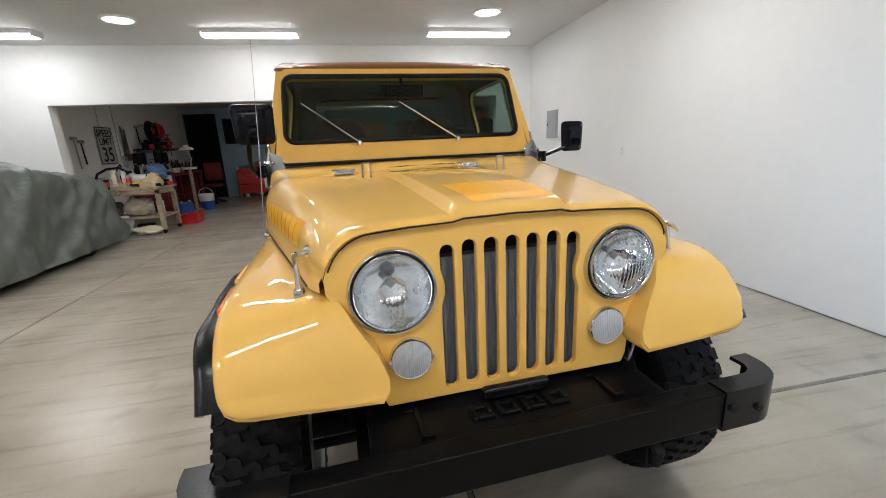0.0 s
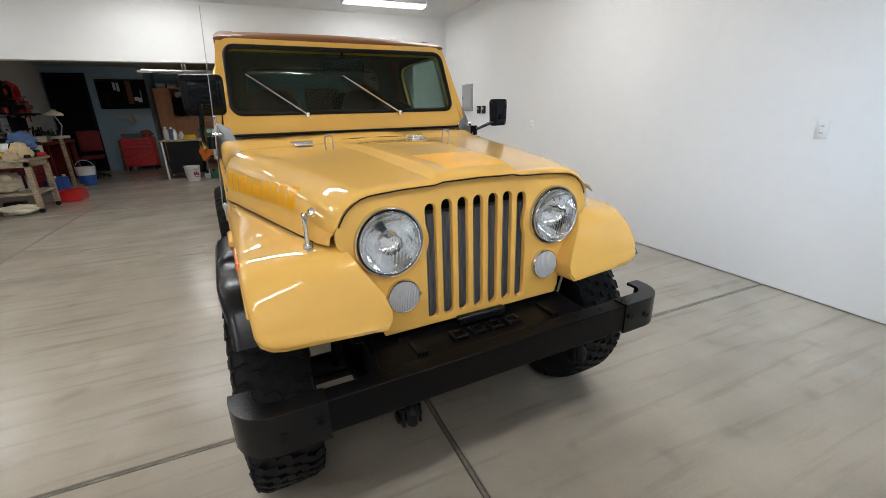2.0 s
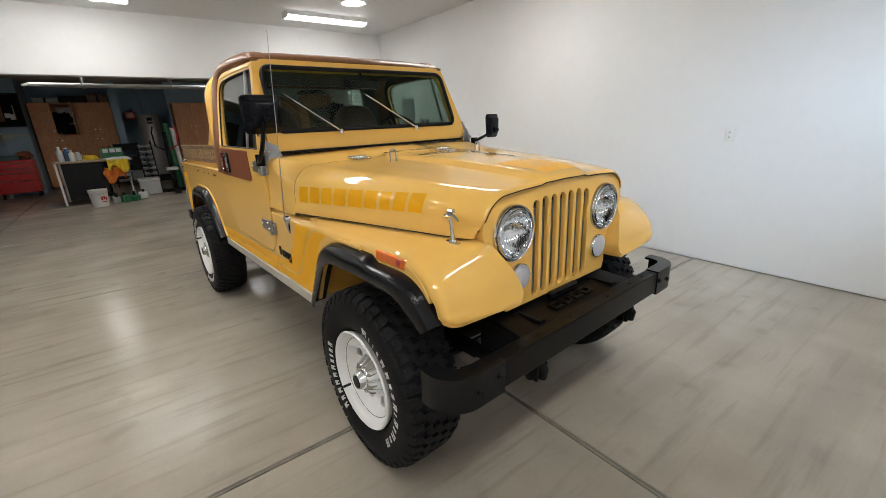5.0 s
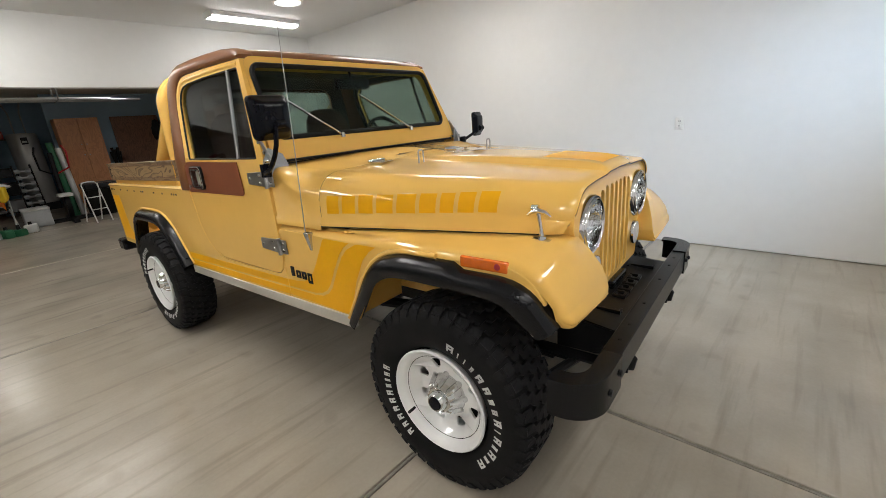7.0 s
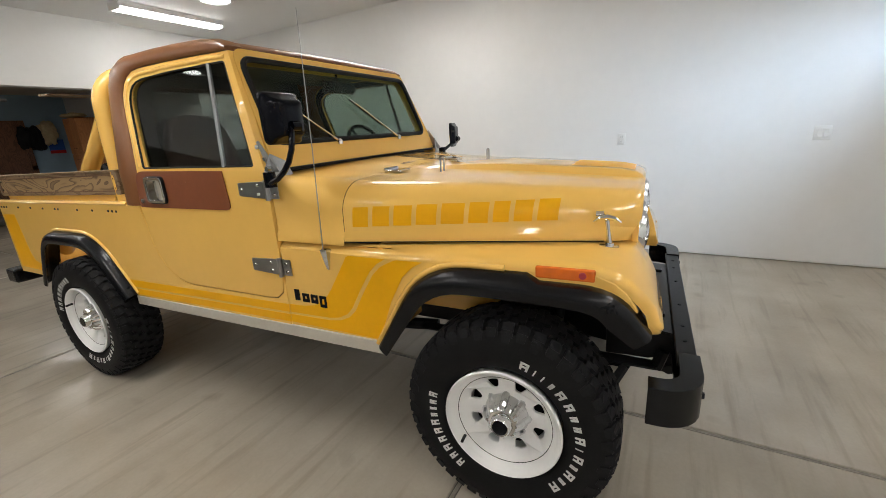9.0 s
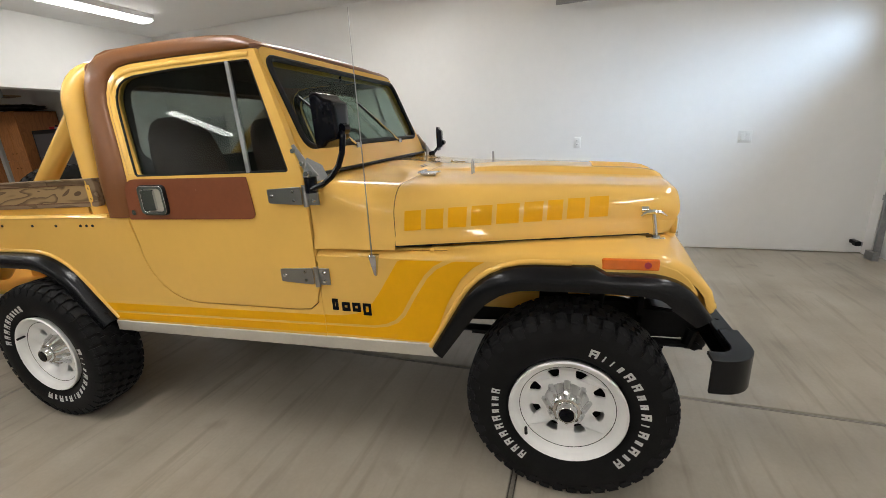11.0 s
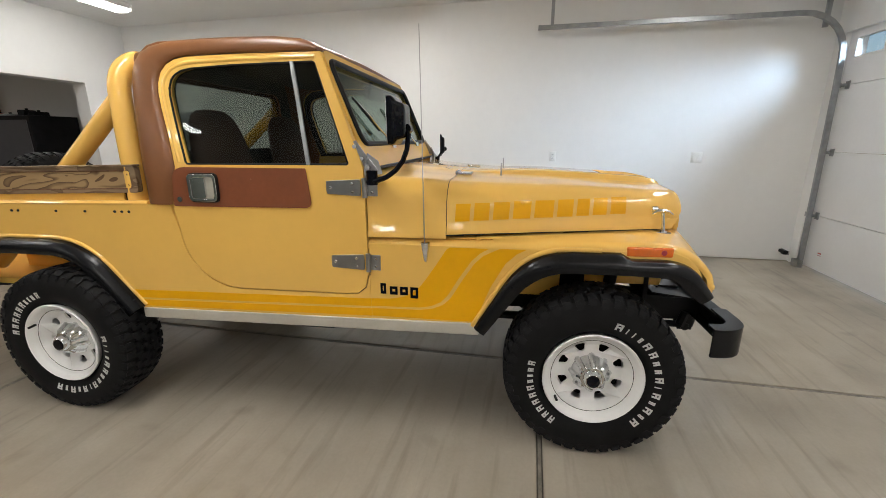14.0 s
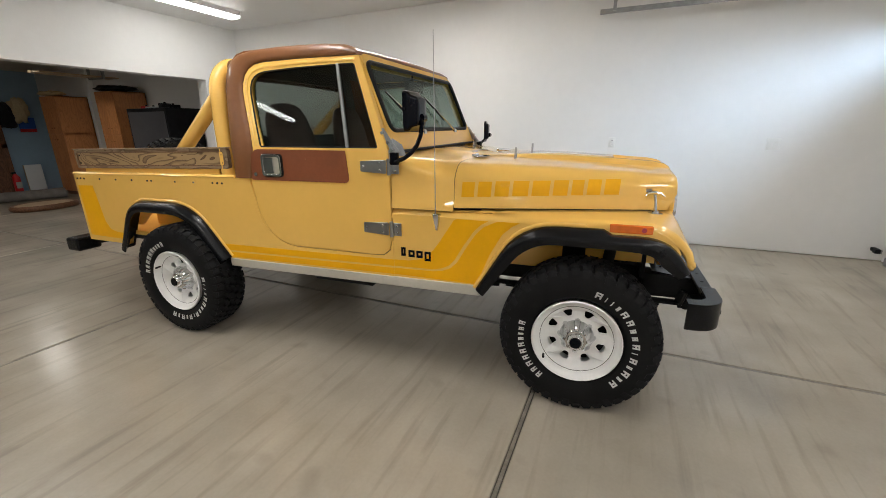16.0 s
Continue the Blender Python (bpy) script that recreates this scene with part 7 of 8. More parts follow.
part("tray", boxes((-0.16, 0.16, -0.2, 0.2, 0, 0.16)), RED, rb_, bevel=0.012)
part("rim", boxes((-0.17, 0.17, -0.21, -0.19, 0.15, 0.18), (-0.17, 0.17, 0.19, 0.21, 0.15, 0.18), (0.15, 0.17, -0.19, 0.19, 0.15, 0.18), (-0.17, -0.15, -0.19, 0.19, 0.15, 0.18)), RED, rb_)
chair = thing("shop_chair", "dark red swivel shop chair", "chair", (-4.25, 11.0, 0))
part("seat", boxes((-0.22, 0.22, -0.22, 0.22, 0.46, 0.53)), DARK_RED, chair, bevel=0.03, seg=3)
part("backrest", boxes((-0.22, 0.22, 0.18, 0.25, 0.62, 1.1)), DARK_RED, chair, bevel=0.03, seg=3)
part("stem", boxes((-0.03, 0.03, -0.03, 0.03, 0.08, 0.46), (-0.02, 0.02, 0.2, 0.22, 0.5, 0.7)), DARK, chair)
for k in range(5):
    bm = bmesh.new()
    a = 2 * math.pi * k / 5
    tube(bm, [(0, 0, 0.10), (0.26 * math.cos(a), 0.26 * math.sin(a), 0.06)], 0.018, 6)
    bmesh.ops.create_icosphere(bm, subdivisions=1, radius=0.03, matrix=Matrix.Translation((0.26 * math.cos(a), 0.26 * math.sin(a), 0.03)))
    part("foot", bm, DARK, chair)
for k, (x, h, t, mat) in enumerate(((-3.88, 0.95, 4, BENCH_WOOD), (-3.80, 1.1, 3, TAN), (-3.72, 0.85, 6, PLATE), (-3.95, 0.8, 8, DARK_WOOD))):
    pl = thing("leaning_plank", "plank leaning on the blue wall", "plank", (x, 12.3, 0), group="leaning planks")
    bm = boxes((-0.035, 0.035, 0, 0.02, 0, h))
    bmesh.ops.rotate(bm, cent=(0, 0, 0), matrix=Matrix.Rotation(radians(-16 + t), 3, "X"), verts=bm.verts)
    part("board", bm, mat, pl)


# ---- workshop, north wall ----
# the doorway's darkness is put into the near-black colour of a flat leaf
dark_opening = thing("door_1", "near-black leaf standing for the dark doorway in the blue wall", "door", (-4.82, BACK_Y, 0), kind="structure")
part("leaf", boxes((-0.36, 0.36, -0.03, 0.0, 0.01, 2.42)), DARK_VOID, dark_opening, bevel=0.004)
part("frame", boxes((-0.43, -0.36, -0.045, 0.0, 0, 2.49), (0.36, 0.43, -0.045, 0.0, 0, 2.49), (-0.36, 0.36, -0.045, 0.0, 2.42, 2.49)), DARK, dark_opening)
case = thing("display_case", "shallow dark wall case with hung keys and tags", "case", (-3.66, BACK_Y, 1.97))
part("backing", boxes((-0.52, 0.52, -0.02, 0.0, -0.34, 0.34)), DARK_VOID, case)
part("frame", boxes((-0.55, 0.55, -0.06, 0.0, 0.34, 0.37), (-0.55, 0.55, -0.06, 0.0, -0.37, -0.34), (-0.55, -0.52, -0.06, 0, -0.34, 0.34), (0.52, 0.55, -0.06, 0, -0.34, 0.34)), DARK, case, bevel=0.003)
for x, z, w, h, mat in ((-0.16, 0.20, 0.03, 0.10, BIN_CLEAR), (-0.08, 0.18, 0.03, 0.11, BIN_CLEAR), (0.28, -0.12, 0.05, 0.05, PLATE), (0.36, -0.15, 0.05, 0.06, PLATE), (0.40, -0.05, 0.012, 0.16, STEEL), (-0.36, -0.1, 0.08, 0.2, DARK), (0.15, 0.05, 0.06, 0.3, DARK_WOOD)):
    part("hung_tag", boxes((x - w, x + w, -0.032, -0.024, z - h, z + h)), mat, case, bevel=0.004)
orn = thing("wall_ornament", "pale winged metal ornament on the blue wall", "ornament", (-3.58, BACK_Y, 1.36))
bm = bmesh.new()
for s in (-1, 1):
    loft(bm, [[(s * x, -0.03 - t, z + h), (s * x, -0.02, z + h * 0.8), (s * x, -0.02, z - h), (s * x, -0.03 - t, z - h)] for x, z, h, t in ((0.02, 0, 0.09, 0.05), (0.12, 0.03, 0.06, 0.03), (0.28, 0.04, 0.03, 0.01), (0.46, 0.05, 0.008, 0.004))])
part("wing", bm, SIGN_WHITE, orn, smooth=60)
part("head", lathe(bmesh.new(), [(-0.16, 0.0), (-0.15, 0.035), (-0.05, 0.06), (0.08, 0.05), (0.10, 0.0)], "z", (0, -0.06, 0), 14), SIGN_WHITE, orn)

chest = thing("tool_chest", "red rolling tool chest with chrome drawer pulls", "tool chest", (-3.5, 12.32, 0))
part("body", boxes((-0.36, 0.36, -0.23, 0.23, 0.12, 0.86)), RED, chest, bevel=0.008)
for z0, z1 in ((0.70, 0.81), (0.60, 0.69), (0.42, 0.59), (0.16, 0.41)):
    dr = part("drawer", boxes((-0.33, 0.33, -0.245, -0.231, z0, z1)), RED, chest, bevel=0.004)
    part("pull", boxes((-0.31, 0.31, -0.262, -0.246, z1 - 0.022, z1 - 0.006)), CHROME, dr, "chrome drawer pull", bevel=0.003)
for x in (-0.3, 0.3):
    for y in (-0.17, 0.17):
        part("castor", lathe(bmesh.new(), [(-0.02, 0), (-0.02, 0.06), (0.02, 0.06), (0.02, 0)], "x", (x, y, 0.06), 16), DARK, chest)
box_ = thing("flat_box", "flat teal box on the tool chest", "box", (-3.56, 12.3, 0.86))
part("carton", boxes((-0.26, 0.2, -0.16, 0.16, 0, 0.08)), TEAL, box_, bevel=0.005)
part("lid", boxes((-0.265, 0.205, -0.165, 0.165, 0.08, 0.10)), TEAL, box_, bevel=0.004)
blob("red_rag", "faded red rag on the tool chest", "rag", PANEL, (-3.26, 12.26, 0.86), (0.12, 0.1, 0.09), 31)


def cabinet(name, label, at, turn, w, d, h, split, open_door=False):
    """A tall two-tier cupboard with two pairs of doors; its front faces -y before turning."""
    c = thing(name, label, "cabinet", at, turn, group="tall cabinets")
    part("body", boxes((-w / 2, -w / 2 + 0.02, 0.0, d, 0.08, h), (w / 2 - 0.02, w / 2, 0.0, d, 0.08, h), (-w / 2, w / 2, d - 0.02, d, 0.08, h), (-w / 2, w / 2, 0, d, h - 0.02, h), (-w / 2, w / 2, 0, d, 0.08, 0.1), (-w / 2, w / 2, 0, d, split - 0.01, split + 0.01)), ORANGE_WOOD, c)
    part("plinth", boxes((-w / 2 + 0.02, w / 2 - 0.02, 0.04, d, 0.0, 0.08)), DARK_WOOD, c)
    for k, (x0, x1) in enumerate(((-w / 2, 0), (0, w / 2))):
        for z0, z1 in ((0.10, split), (split, h)):
            if open_door and k == 1 and z0 > 0.5:
                dr = part("door", boxes((x1 - 0.02, x1, -(w / 2), -0.002, z0 + 0.01, z1 - 0.01)), TAN, c, "cupboard door standing open")
                continue
            dr = part("door", boxes((x0 + 0.004, x1 - 0.004, -0.02, -0.001, z0 + 0.006, z1 - 0.006)), ORANGE_WOOD, c, bevel=0.003)
            hx = -0.05 if k == 0 else 0.05
            hz = split + (0.12 if z0 > 0.5 else -0.12)
            part("handle", lathe(bmesh.new(), [(-0.04, 0.0), (-0.04, 0.012), (-0.025, 0.008), (-0.02, 0.008)], "y", (hx, 0, hz), 10), CHROME, dr)
    return c


cabinet("tall_cabinet", "maple-coloured tall cabinet with an open upper door", (-2.66, 13.3, 0), 0, 0.84, 0.58, 2.16, 1.36, True)
cabinet("tall_cabinet", "maple-coloured tall cabinet in the alcove", (-1.84, 13.3, 0), 0, 0.80, 0.58, 2.16, 1.36)
cabinet("tall_cabinet", "maple-coloured tall cabinet on the blue wall", (0.27, 12.15, 0), 0, 0.80, 0.55, 2.08, 1.36)
for x in (-2.58, -2.42):
    blob("stored_bag", "dark bag inside the open cabinet", "bag", DARK, (x, 13.62, 1.38), (0.13, 0.12, 0.26), int(x * 10))
white_box = thing("white_carton", "white carton inside the open cabinet", "carton", (-2.46, 13.72, 1.66))
part("carton", boxes((-0.14, 0.14, -0.06, 0.06, 0, 0.40)), PLATE, white_box, bevel=0.004)
part("shelf_board", boxes((-0.16, 0.16, -0.2, 0.12, -0.03, -0.005)), ORANGE_WOOD, white_box)
for x, w, h, mat, lab in ((-2.75, 0.5, 0.12, SIGN_WHITE, "pale folded sheet on top of the cabinets"), (-2.2, 0.55, 0.16, DARK, "dark bundle on top of the cabinets"), (-1.7, 0.45, 0.2, DARK_WOOD, "brown carton on top of the cabinets")):
    st_ = thing("stored_bundle", lab, "bundle", (x, 13.55, 2.16), 6)
    bm = boxes((-w / 2, w / 2, -0.2, 0.2, 0, h))
    part("wrap", bm, mat, st_, bevel=0.03, seg=3)
    part("strap", boxes((-0.02, 0.02, -0.203, 0.203, 0, h + 0.003)), DARK, st_)
wood_panel = thing("panel_door", "dark wooden panel door leaning on the blue wall", "door", (1.52, 12.58, 0))
part("slab", boxes((-0.52, 0.52, 0, 0.04, 0.0, 2.10)), DARK_WOOD, wood_panel, bevel=0.004)
part("rail", boxes((-0.52, 0.52, -0.01, 0.0, 1.0, 1.1), (-0.52, -0.42, -0.01, 0, 0, 2.1), (0.42, 0.52, -0.01, 0, 0, 2.1)), DARK_WOOD, wood_panel)
golf = thing("golf_bag", "red and black bag standing by the door", "bag", (0.86, 12.3, 0))
part("body", lathe(bmesh.new(), [(0, 0), (0, 0.13), (0.8, 0.14), (0.95, 0.12), (0.95, 0.0)], "z", seg=18), RED, golf)
blob_ = bmesh.new()
for k in range(6):
    a = k * 1.05
    tube(blob_, [(0.06 * math.cos(a), 0.06 * math.sin(a), 0.9), (0.09 * math.cos(a), 0.09 * math.sin(a), 1.25 + 0.05 * (k % 3))], [0.012, 0.035], 8)
part("club_covers", blob_, DARK, golf)
part("pocket", boxes((-0.08, 0.08, -0.19, -0.12, 0.2, 0.55)), DARK, golf, bevel=0.02)

heater = thing("water_heater", "grey upright water heater in the alcove", "water heater", (-0.66, 13.3, 0))
part("tank", lathe(bmesh.new(), [(0.18, 0.0), (0.18, 0.27), (0.2, 0.28), (1.78, 0.28), (1.83, 0.25), (1.85, 0.0)], "z", seg=32), HEATER_GREY, heater)
part("label", boxes((-0.06, 0.06, -0.292, -0.278, 1.58, 1.74)), DARK, heater)
part("tag", boxes((-0.045, 0.045, -0.296, -0.29, 1.62, 1.66)), SIGN_WHITE, heater)
part("stand", boxes((-0.25, 0.25, -0.25, 0.25, 0, 0.18)), DARK, heater)
for x in (-0.1, 0.1):
    bm = bmesh.new()
    tube(bm, [(x, 0, 1.84), (x, 0, 2.3), (x * 2, 0, BACK_CEIL)], 0.016, 8)
    part("pipe", bm, GALV, heater)
rack = thing("black_rack", "low black steel rack holding bins", "rack", (-1.35, 12.5, 0))
for z in (0.12, 0.5, 0.9):
    part("shelf", boxes((-0.35, 0.35, -0.22, 0.22, z, z + 0.02)), DARK, rack)
for x in (-0.35, 0.33):
    for y in (-0.22, 0.2):
        part("post", boxes((x, x + 0.02, y, y + 0.02, 0, 1.05)), DARK, rack)
for x, z, w, h, mat, lab in ((-0.18, 0.14, 0.13, 0.2, BIN_CLEAR, "milky storage bin"), (0.14, 0.14, 0.14, 0.24, GREY_METAL, "grey storage bin"), (-0.15, 0.52, 0.12, 0.18, YELLOW_PLASTIC, "yellow tool tray"), (0.15, 0.52, 0.13, 0.24, DARK, "black storage bin"), (0.0, 0.92, 0.25, 0.16, DARK, "black case")):
    bn = thing("storage_bin", lab + " on the black rack", "bin", (-1.35 + x, 12.5, z))
    part("tub", boxes((-w, w, -0.17, 0.17, 0, h)), mat, bn, bevel=0.012)
    part("lid", boxes((-w - 0.01, w + 0.01, -0.18, 0.18, h, h + 0.015)), mat, bn, bevel=0.005)
red_shelf = thing("wall_bracket_shelf", "small wall shelf in the alcove", "shelf", (-1.05, 13.95, 1.72))
part("board", boxes((-0.2, 0.2, -0.15, 0.14, 0, 0.02)), DARK_WOOD, red_shelf)
can = thing("red_fuel_can", "red fuel can on the alcove shelf", "can", (-1.05, 13.92, 1.74))
part("body", boxes((-0.12, 0.12, -0.09, 0.09, 0, 0.2)), RED, can, bevel=0.03, seg=3)
part("spout", lathe(bmesh.new(), [(0.2, 0.025), (0.27, 0.02), (0.27, 0)], "z", (0.05, 0, 0), 10), DARK, can)

# drop-leaf table with things on it, folding chair, bucket
table = thing("shop_table", "table with a black panel side and white legs", "table", (-2.15, 9.95, 0))
part("top", boxes((-0.42, 0.42, -0.35, 0.35, 0.84, 0.87)), BENCH_WOOD, table, bevel=0.004)
part("panel", boxes((-0.30, 0.40, -0.33, -0.31, 0.12, 0.83)), DARK, table)
for x in (-0.40, 0.36):
    for y in (-0.33, 0.30):
        part("leg", boxes((x, x + 0.035, y, y + 0.035, 0, 0.84)), PLATE, table)
floor_mat = part("floor_mat", boxes((-2.9, -1.5, 9.55, 10.5, 0.001, 0.008)), GREY_CLOTH)
tagged(floor_mat, "thin dark mat on the workshop floor", "mat")
random.seed(12)
for k, (x, y, h, r, mat, lab) in enumerate(((-0.28, -0.15, 0.26, 0.05, BIN_CLEAR, "clear bottle"), (-0.18, -0.05, 0.24, 0.055, CLOTH_BLUE, "blue tin"), (-0.10, -0.2, 0.2, 0.045, PLATE, "white bottle"), (-0.02, 0.1, 0.14, 0.06, PLATE, "white jar"))):
    c = thing("table_bottle", lab + " on the shop table", "bottle", (-2.15 + x, 9.95 + y, 0.87), group="bottles on the table")
    part("body", lathe(bmesh.new(), [(0, 0), (0, r), (h * 0.75, r), (h * 0.88, r * 0.5), (h, r * 0.5), (h, 0)], "z", seg=16), mat, c)
    part("cap", lathe(bmesh.new(), [(h, r * 0.55), (h + 0.025, r * 0.55), (h + 0.025, 0)], "z", seg=12), PLATE, c)
coil = thing("yellow_hose", "coiled yellow air hose on the table", "hose", (-1.98, 9.85, 0.87))
for j in range(4):
    bm = bmesh.new()
    ring = [((0.13 - 0.01 * j) * math.cos(2 * math.pi * i / 18), (0.10 - 0.01 * j) * math.sin(2 * math.pi * i / 18), 0.014 + 0.022 * j) for i in range(18)]
    tube(bm, ring + ring[:1], 0.012, 6, False)
    part("loop", bm, YELLOW_PLASTIC, coil)
frame_box = thing("seed_box", "green box with pale labels", "box", (-1.62, 10.2, 0.72))
part("carton", boxes((-0.2, 0.2, -0.05, 0.05, 0, 0.36)), GREEN, frame_box, bevel=0.004)
for x, z in ((-0.1, 0.30), (0.02, 0.30), (0.13, 0.30), (-0.1, 0.1), (0.1, 0.12)):
    part("label_bar", boxes((x - 0.045, x + 0.045, -0.054, -0.051, z - 0.04, z + 0.04)), BIN_CLEAR, frame_box)
fchair = thing("folding_chair", "folding chair heaped with yellow and orange cloth", "chair", (-1.62, 9.85, 0), -8)
bm = bmesh.new()
for s in (-1, 1):
    tube(bm, [(s * 0.22, -0.2, 0.0), (s * 0.22, 0.05, 0.45), (s * 0.22, 0.16, 0.80)], 0.012, 8)
    tube(bm, [(s * 0.22, 0.22, 0.0), (s * 0.22, -0.18, 0.45)], 0.012, 8)
part("frame", bm, BIN_CLEAR, fchair)
part("seat", boxes((-0.21, 0.21, -0.2, 0.18, 0.44, 0.47)), DARK, fchair, bevel=0.01)
part("backrest", boxes((-0.21, 0.21, 0.10, 0.13, 0.6, 0.8)), DARK, fchair, bevel=0.01)


def drape(name, label, mat, at, w, h, seed):
    """Cloth hanging in folds over the chair's front."""
    bm = bmesh.new()
    rows = []
    for j in range(13):
        v = j / 12
        rows.append([(w * (i / 14 - 0.5) * (1 - 0.15 * v * noise.noise(Vector((i * 0.4, seed, 0)))), -0.03 * math.sin(i * 1.1 + seed) - 0.05 * noise.noise(Vector((i * 0.3, v * 2, seed))), -h * v * (0.75 + 0.25 * math.cos(i * 0.5 + seed))) for i in range(15)])
    loft(bm, rows, closed=False)
    ext = bmesh.ops.extrude_face_region(bm, geom=list(bm.faces))
    bmesh.ops.translate(bm, verts=[g for g in ext["geom"] if isinstance(g, bmesh.types.BMVert)], vec=Vector((0, 0.006, 0)))
    bmesh.ops.translate(bm, verts=bm.verts, vec=Vector(at))
    return tagged(part(name, bm, mat, smooth=180), label, "cloth")


drape("yellow_cloth", "yellow plastic cloth hanging over a chair", YELLOW_PLASTIC, (-1.55, 9.6, 0.86), 0.36, 0.28, 1)
drape("orange_cloth", "orange cloth hanging over a chair", ORANGE, (-1.66, 9.62, 0.70), 0.42, 0.34, 4)
blob("white_towel", "folded white towel on the chair", "towel", PLATE, (-1.55, 9.78, 0.80), (0.22, 0.14, 0.05), 41)
pail = thing("white_bucket", "white plastic bucket with red printing", "bucket", (-1.98, 9.12, 0))
part("pail", lathe(bmesh.new(), [(0, 0), (0, 0.13), (0.30, 0.155), (0.31, 0.16), (0.33, 0.16), (0.33, 0.145), (0.02, 0.12), (0.02, 0)], "z", seg=28), PLATE, pail)
bm = bmesh.new()
for i, (a0, a1, z0, z1) in enumerate(((-78, -66, 0.13, 0.2), (-62, -50, 0.14, 0.21), (-46, -36, 0.13, 0.18), (-74, -40, 0.09, 0.105))):
    rr = 0.147
    loft(bm, [[((rr + d) * math.cos(radians(a0 + (a1 - a0) * k / 3)), (rr + d) * math.sin(radians(a0 + (a1 - a0) * k / 3)), z) for d, z in ((-0.01, z0), (0.001, z0), (0.005, z1), (-0.01, z1))] for k in range(4)])
part("printed_bar", bm, RED_INK, pail)
bm = bmesh.new()
tube(bm, [(0.155 * math.cos(a), -0.02 - 0.14 * math.sin(a), 0.30 - 0.05 * math.sin(a)) for a in [math.pi * k / 10 for k in range(11)]], 0.004, 6)
part("handle", bm, STEEL, pail)
for k, (x, y, mat, lab) in enumerate(((-1.72, 9.35, GREY_METAL, "grey can"), (-1.58, 9.32, GREEN, "green trimmer head"), (-1.42, 9.36, GREEN, "green plastic tray"), (-1.25, 9.55, PLATE, "white jug"))):
    c = thing("floor_item", lab + " on the workshop floor", "item", (x, y, 0), 25 * k, group="floor clutter")
    part("body", boxes((-0.07, 0.07, -0.09, 0.09, 0, 0.12 + 0.03 * (k % 2))), mat, c, bevel=0.025, seg=3)
    part("cap", lathe(bmesh.new(), [(0.12, 0.03), (0.2, 0.025), (0.2, 0.0)], "z", seg=12), DARK, c)
tote = thing("clear_tote", "milky plastic tote on the floor", "tote", (-1.08, 10.35, 0))
part("tub", boxes((-0.2, 0.2, -0.25, 0.25, 0, 0.32)), BIN_CLEAR, tote, bevel=0.02, seg=3)
part("lid", boxes((-0.21, 0.21, -0.26, 0.26, 0.32, 0.35)), PLATE, tote, bevel=0.008)
ladder = thing("step_rack", "dark step rack with stacked dumb-bells", "rack", (-0.98, 11.2, 0))
for s in (-0.14, 0.14):
    bm = bmesh.new()
    tube(bm, [(s, -0.3, 0.0), (s, 0.25, 1.15)], 0.018, 8)
    part("rail", bm, DARK, ladder)
for k in range(8):
    part("step", lathe(bmesh.new(), [(-0.13, 0), (-0.13, 0.045), (-0.05, 0.045), (-0.05, 0.018), (0.05, 0.018), (0.05, 0.045), (0.13, 0.045), (0.13, 0)], "x", (0, -0.25 + 0.065 * k, 0.12 + 0.13 * k), 14), GREY_METAL, ladder)
gym = thing("exercise_machine", "black upright exercise machine", "exercise machine", (-0.58, 10.25, 0))
part("base", boxes((-0.38, 0.42, -0.05, 0.05, 0.0, 0.08), (-0.05, 0.05, -0.5, 0.5, 0, 0.08)), DARK, gym, bevel=0.01)
bm = bmesh.new()
tube(bm, [(0, 0.1, 0.05), (0.0, 0.2, 0.8), (0.02, 0.25, 1.35)], 0.04, 10)
part("column", bm, DARK, gym)
for s in (-1, 1):
    bm = bmesh.new()
    tube(bm, [(s * 0.05, 0.22, 0.95), (s * 0.22, 0.05, 1.05), (s * 0.24, -0.05, 1.35), (s * 0.2, 0.0, 1.48)], 0.016, 8)
    part("arm", bm, RED if s > 0 else DARK, gym)
part("seat", boxes((-0.12, 0.12, -0.2, 0.15, 0.5, 0.56)), PLATE, gym, bevel=0.02)
part("flywheel", lathe(bmesh.new(), [(-0.04, 0), (-0.04, 0.24), (0.04, 0.24), (0.04, 0)], "x", (0, 0.05, 0.32), 26), DARK, gym)
for k, (x, y, mat, lab) in enumerate(((-0.42, 10.9, GREEN, "green"), (-0.30, 10.95, PLATE, "white"), (-0.36, 11.1, GREEN, "dark green"))):
    roll = part("paper_roll", tube(bmesh.new(), [(x, y - 0.08, 0.0), (x - 0.05, y + 0.12, 1.55 - 0.12 * k)], 0.055, 14), mat)
    tagged(roll, lab + " tall roll leaning upright", "roll", "tall rolls")
crate = thing("black_bench", "low black padded bench", "bench", (0.12, 10.4, 0))
part("pad", boxes((-0.38, 0.38, -0.3, 0.3, 0.56, 0.68)), DARK, crate, bevel=0.03, seg=3)
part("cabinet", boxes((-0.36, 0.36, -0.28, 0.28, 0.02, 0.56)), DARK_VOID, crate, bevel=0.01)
stool = thing("white_folding_frame", "white tubular folding stand", "stand", (-0.26, 9.35, 0), 15)
for s in (-1, 1):
    bm = bmesh.new()
    tube(bm, [(s * 0.13, -0.12, 0.0), (s * 0.13, 0.05, 0.72), (s * 0.10, 0.08, 0.76), (0, 0.09, 0.77)], 0.012, 8)
    tube(bm, [(s * 0.13, 0.28, 0.0), (s * 0.13, 0.03, 0.62)], 0.012, 8)
    part("side_tube", bm, PLATE, stool)
for z in (0.25, 0.48):
    bm = bmesh.new()
    tube(bm, [(-0.13, -0.12 + 0.17 * z / 0.72, z), (0.13, -0.12 + 0.17 * z / 0.72, z)], 0.009, 8)
    part("rung", bm, PLATE, stool)

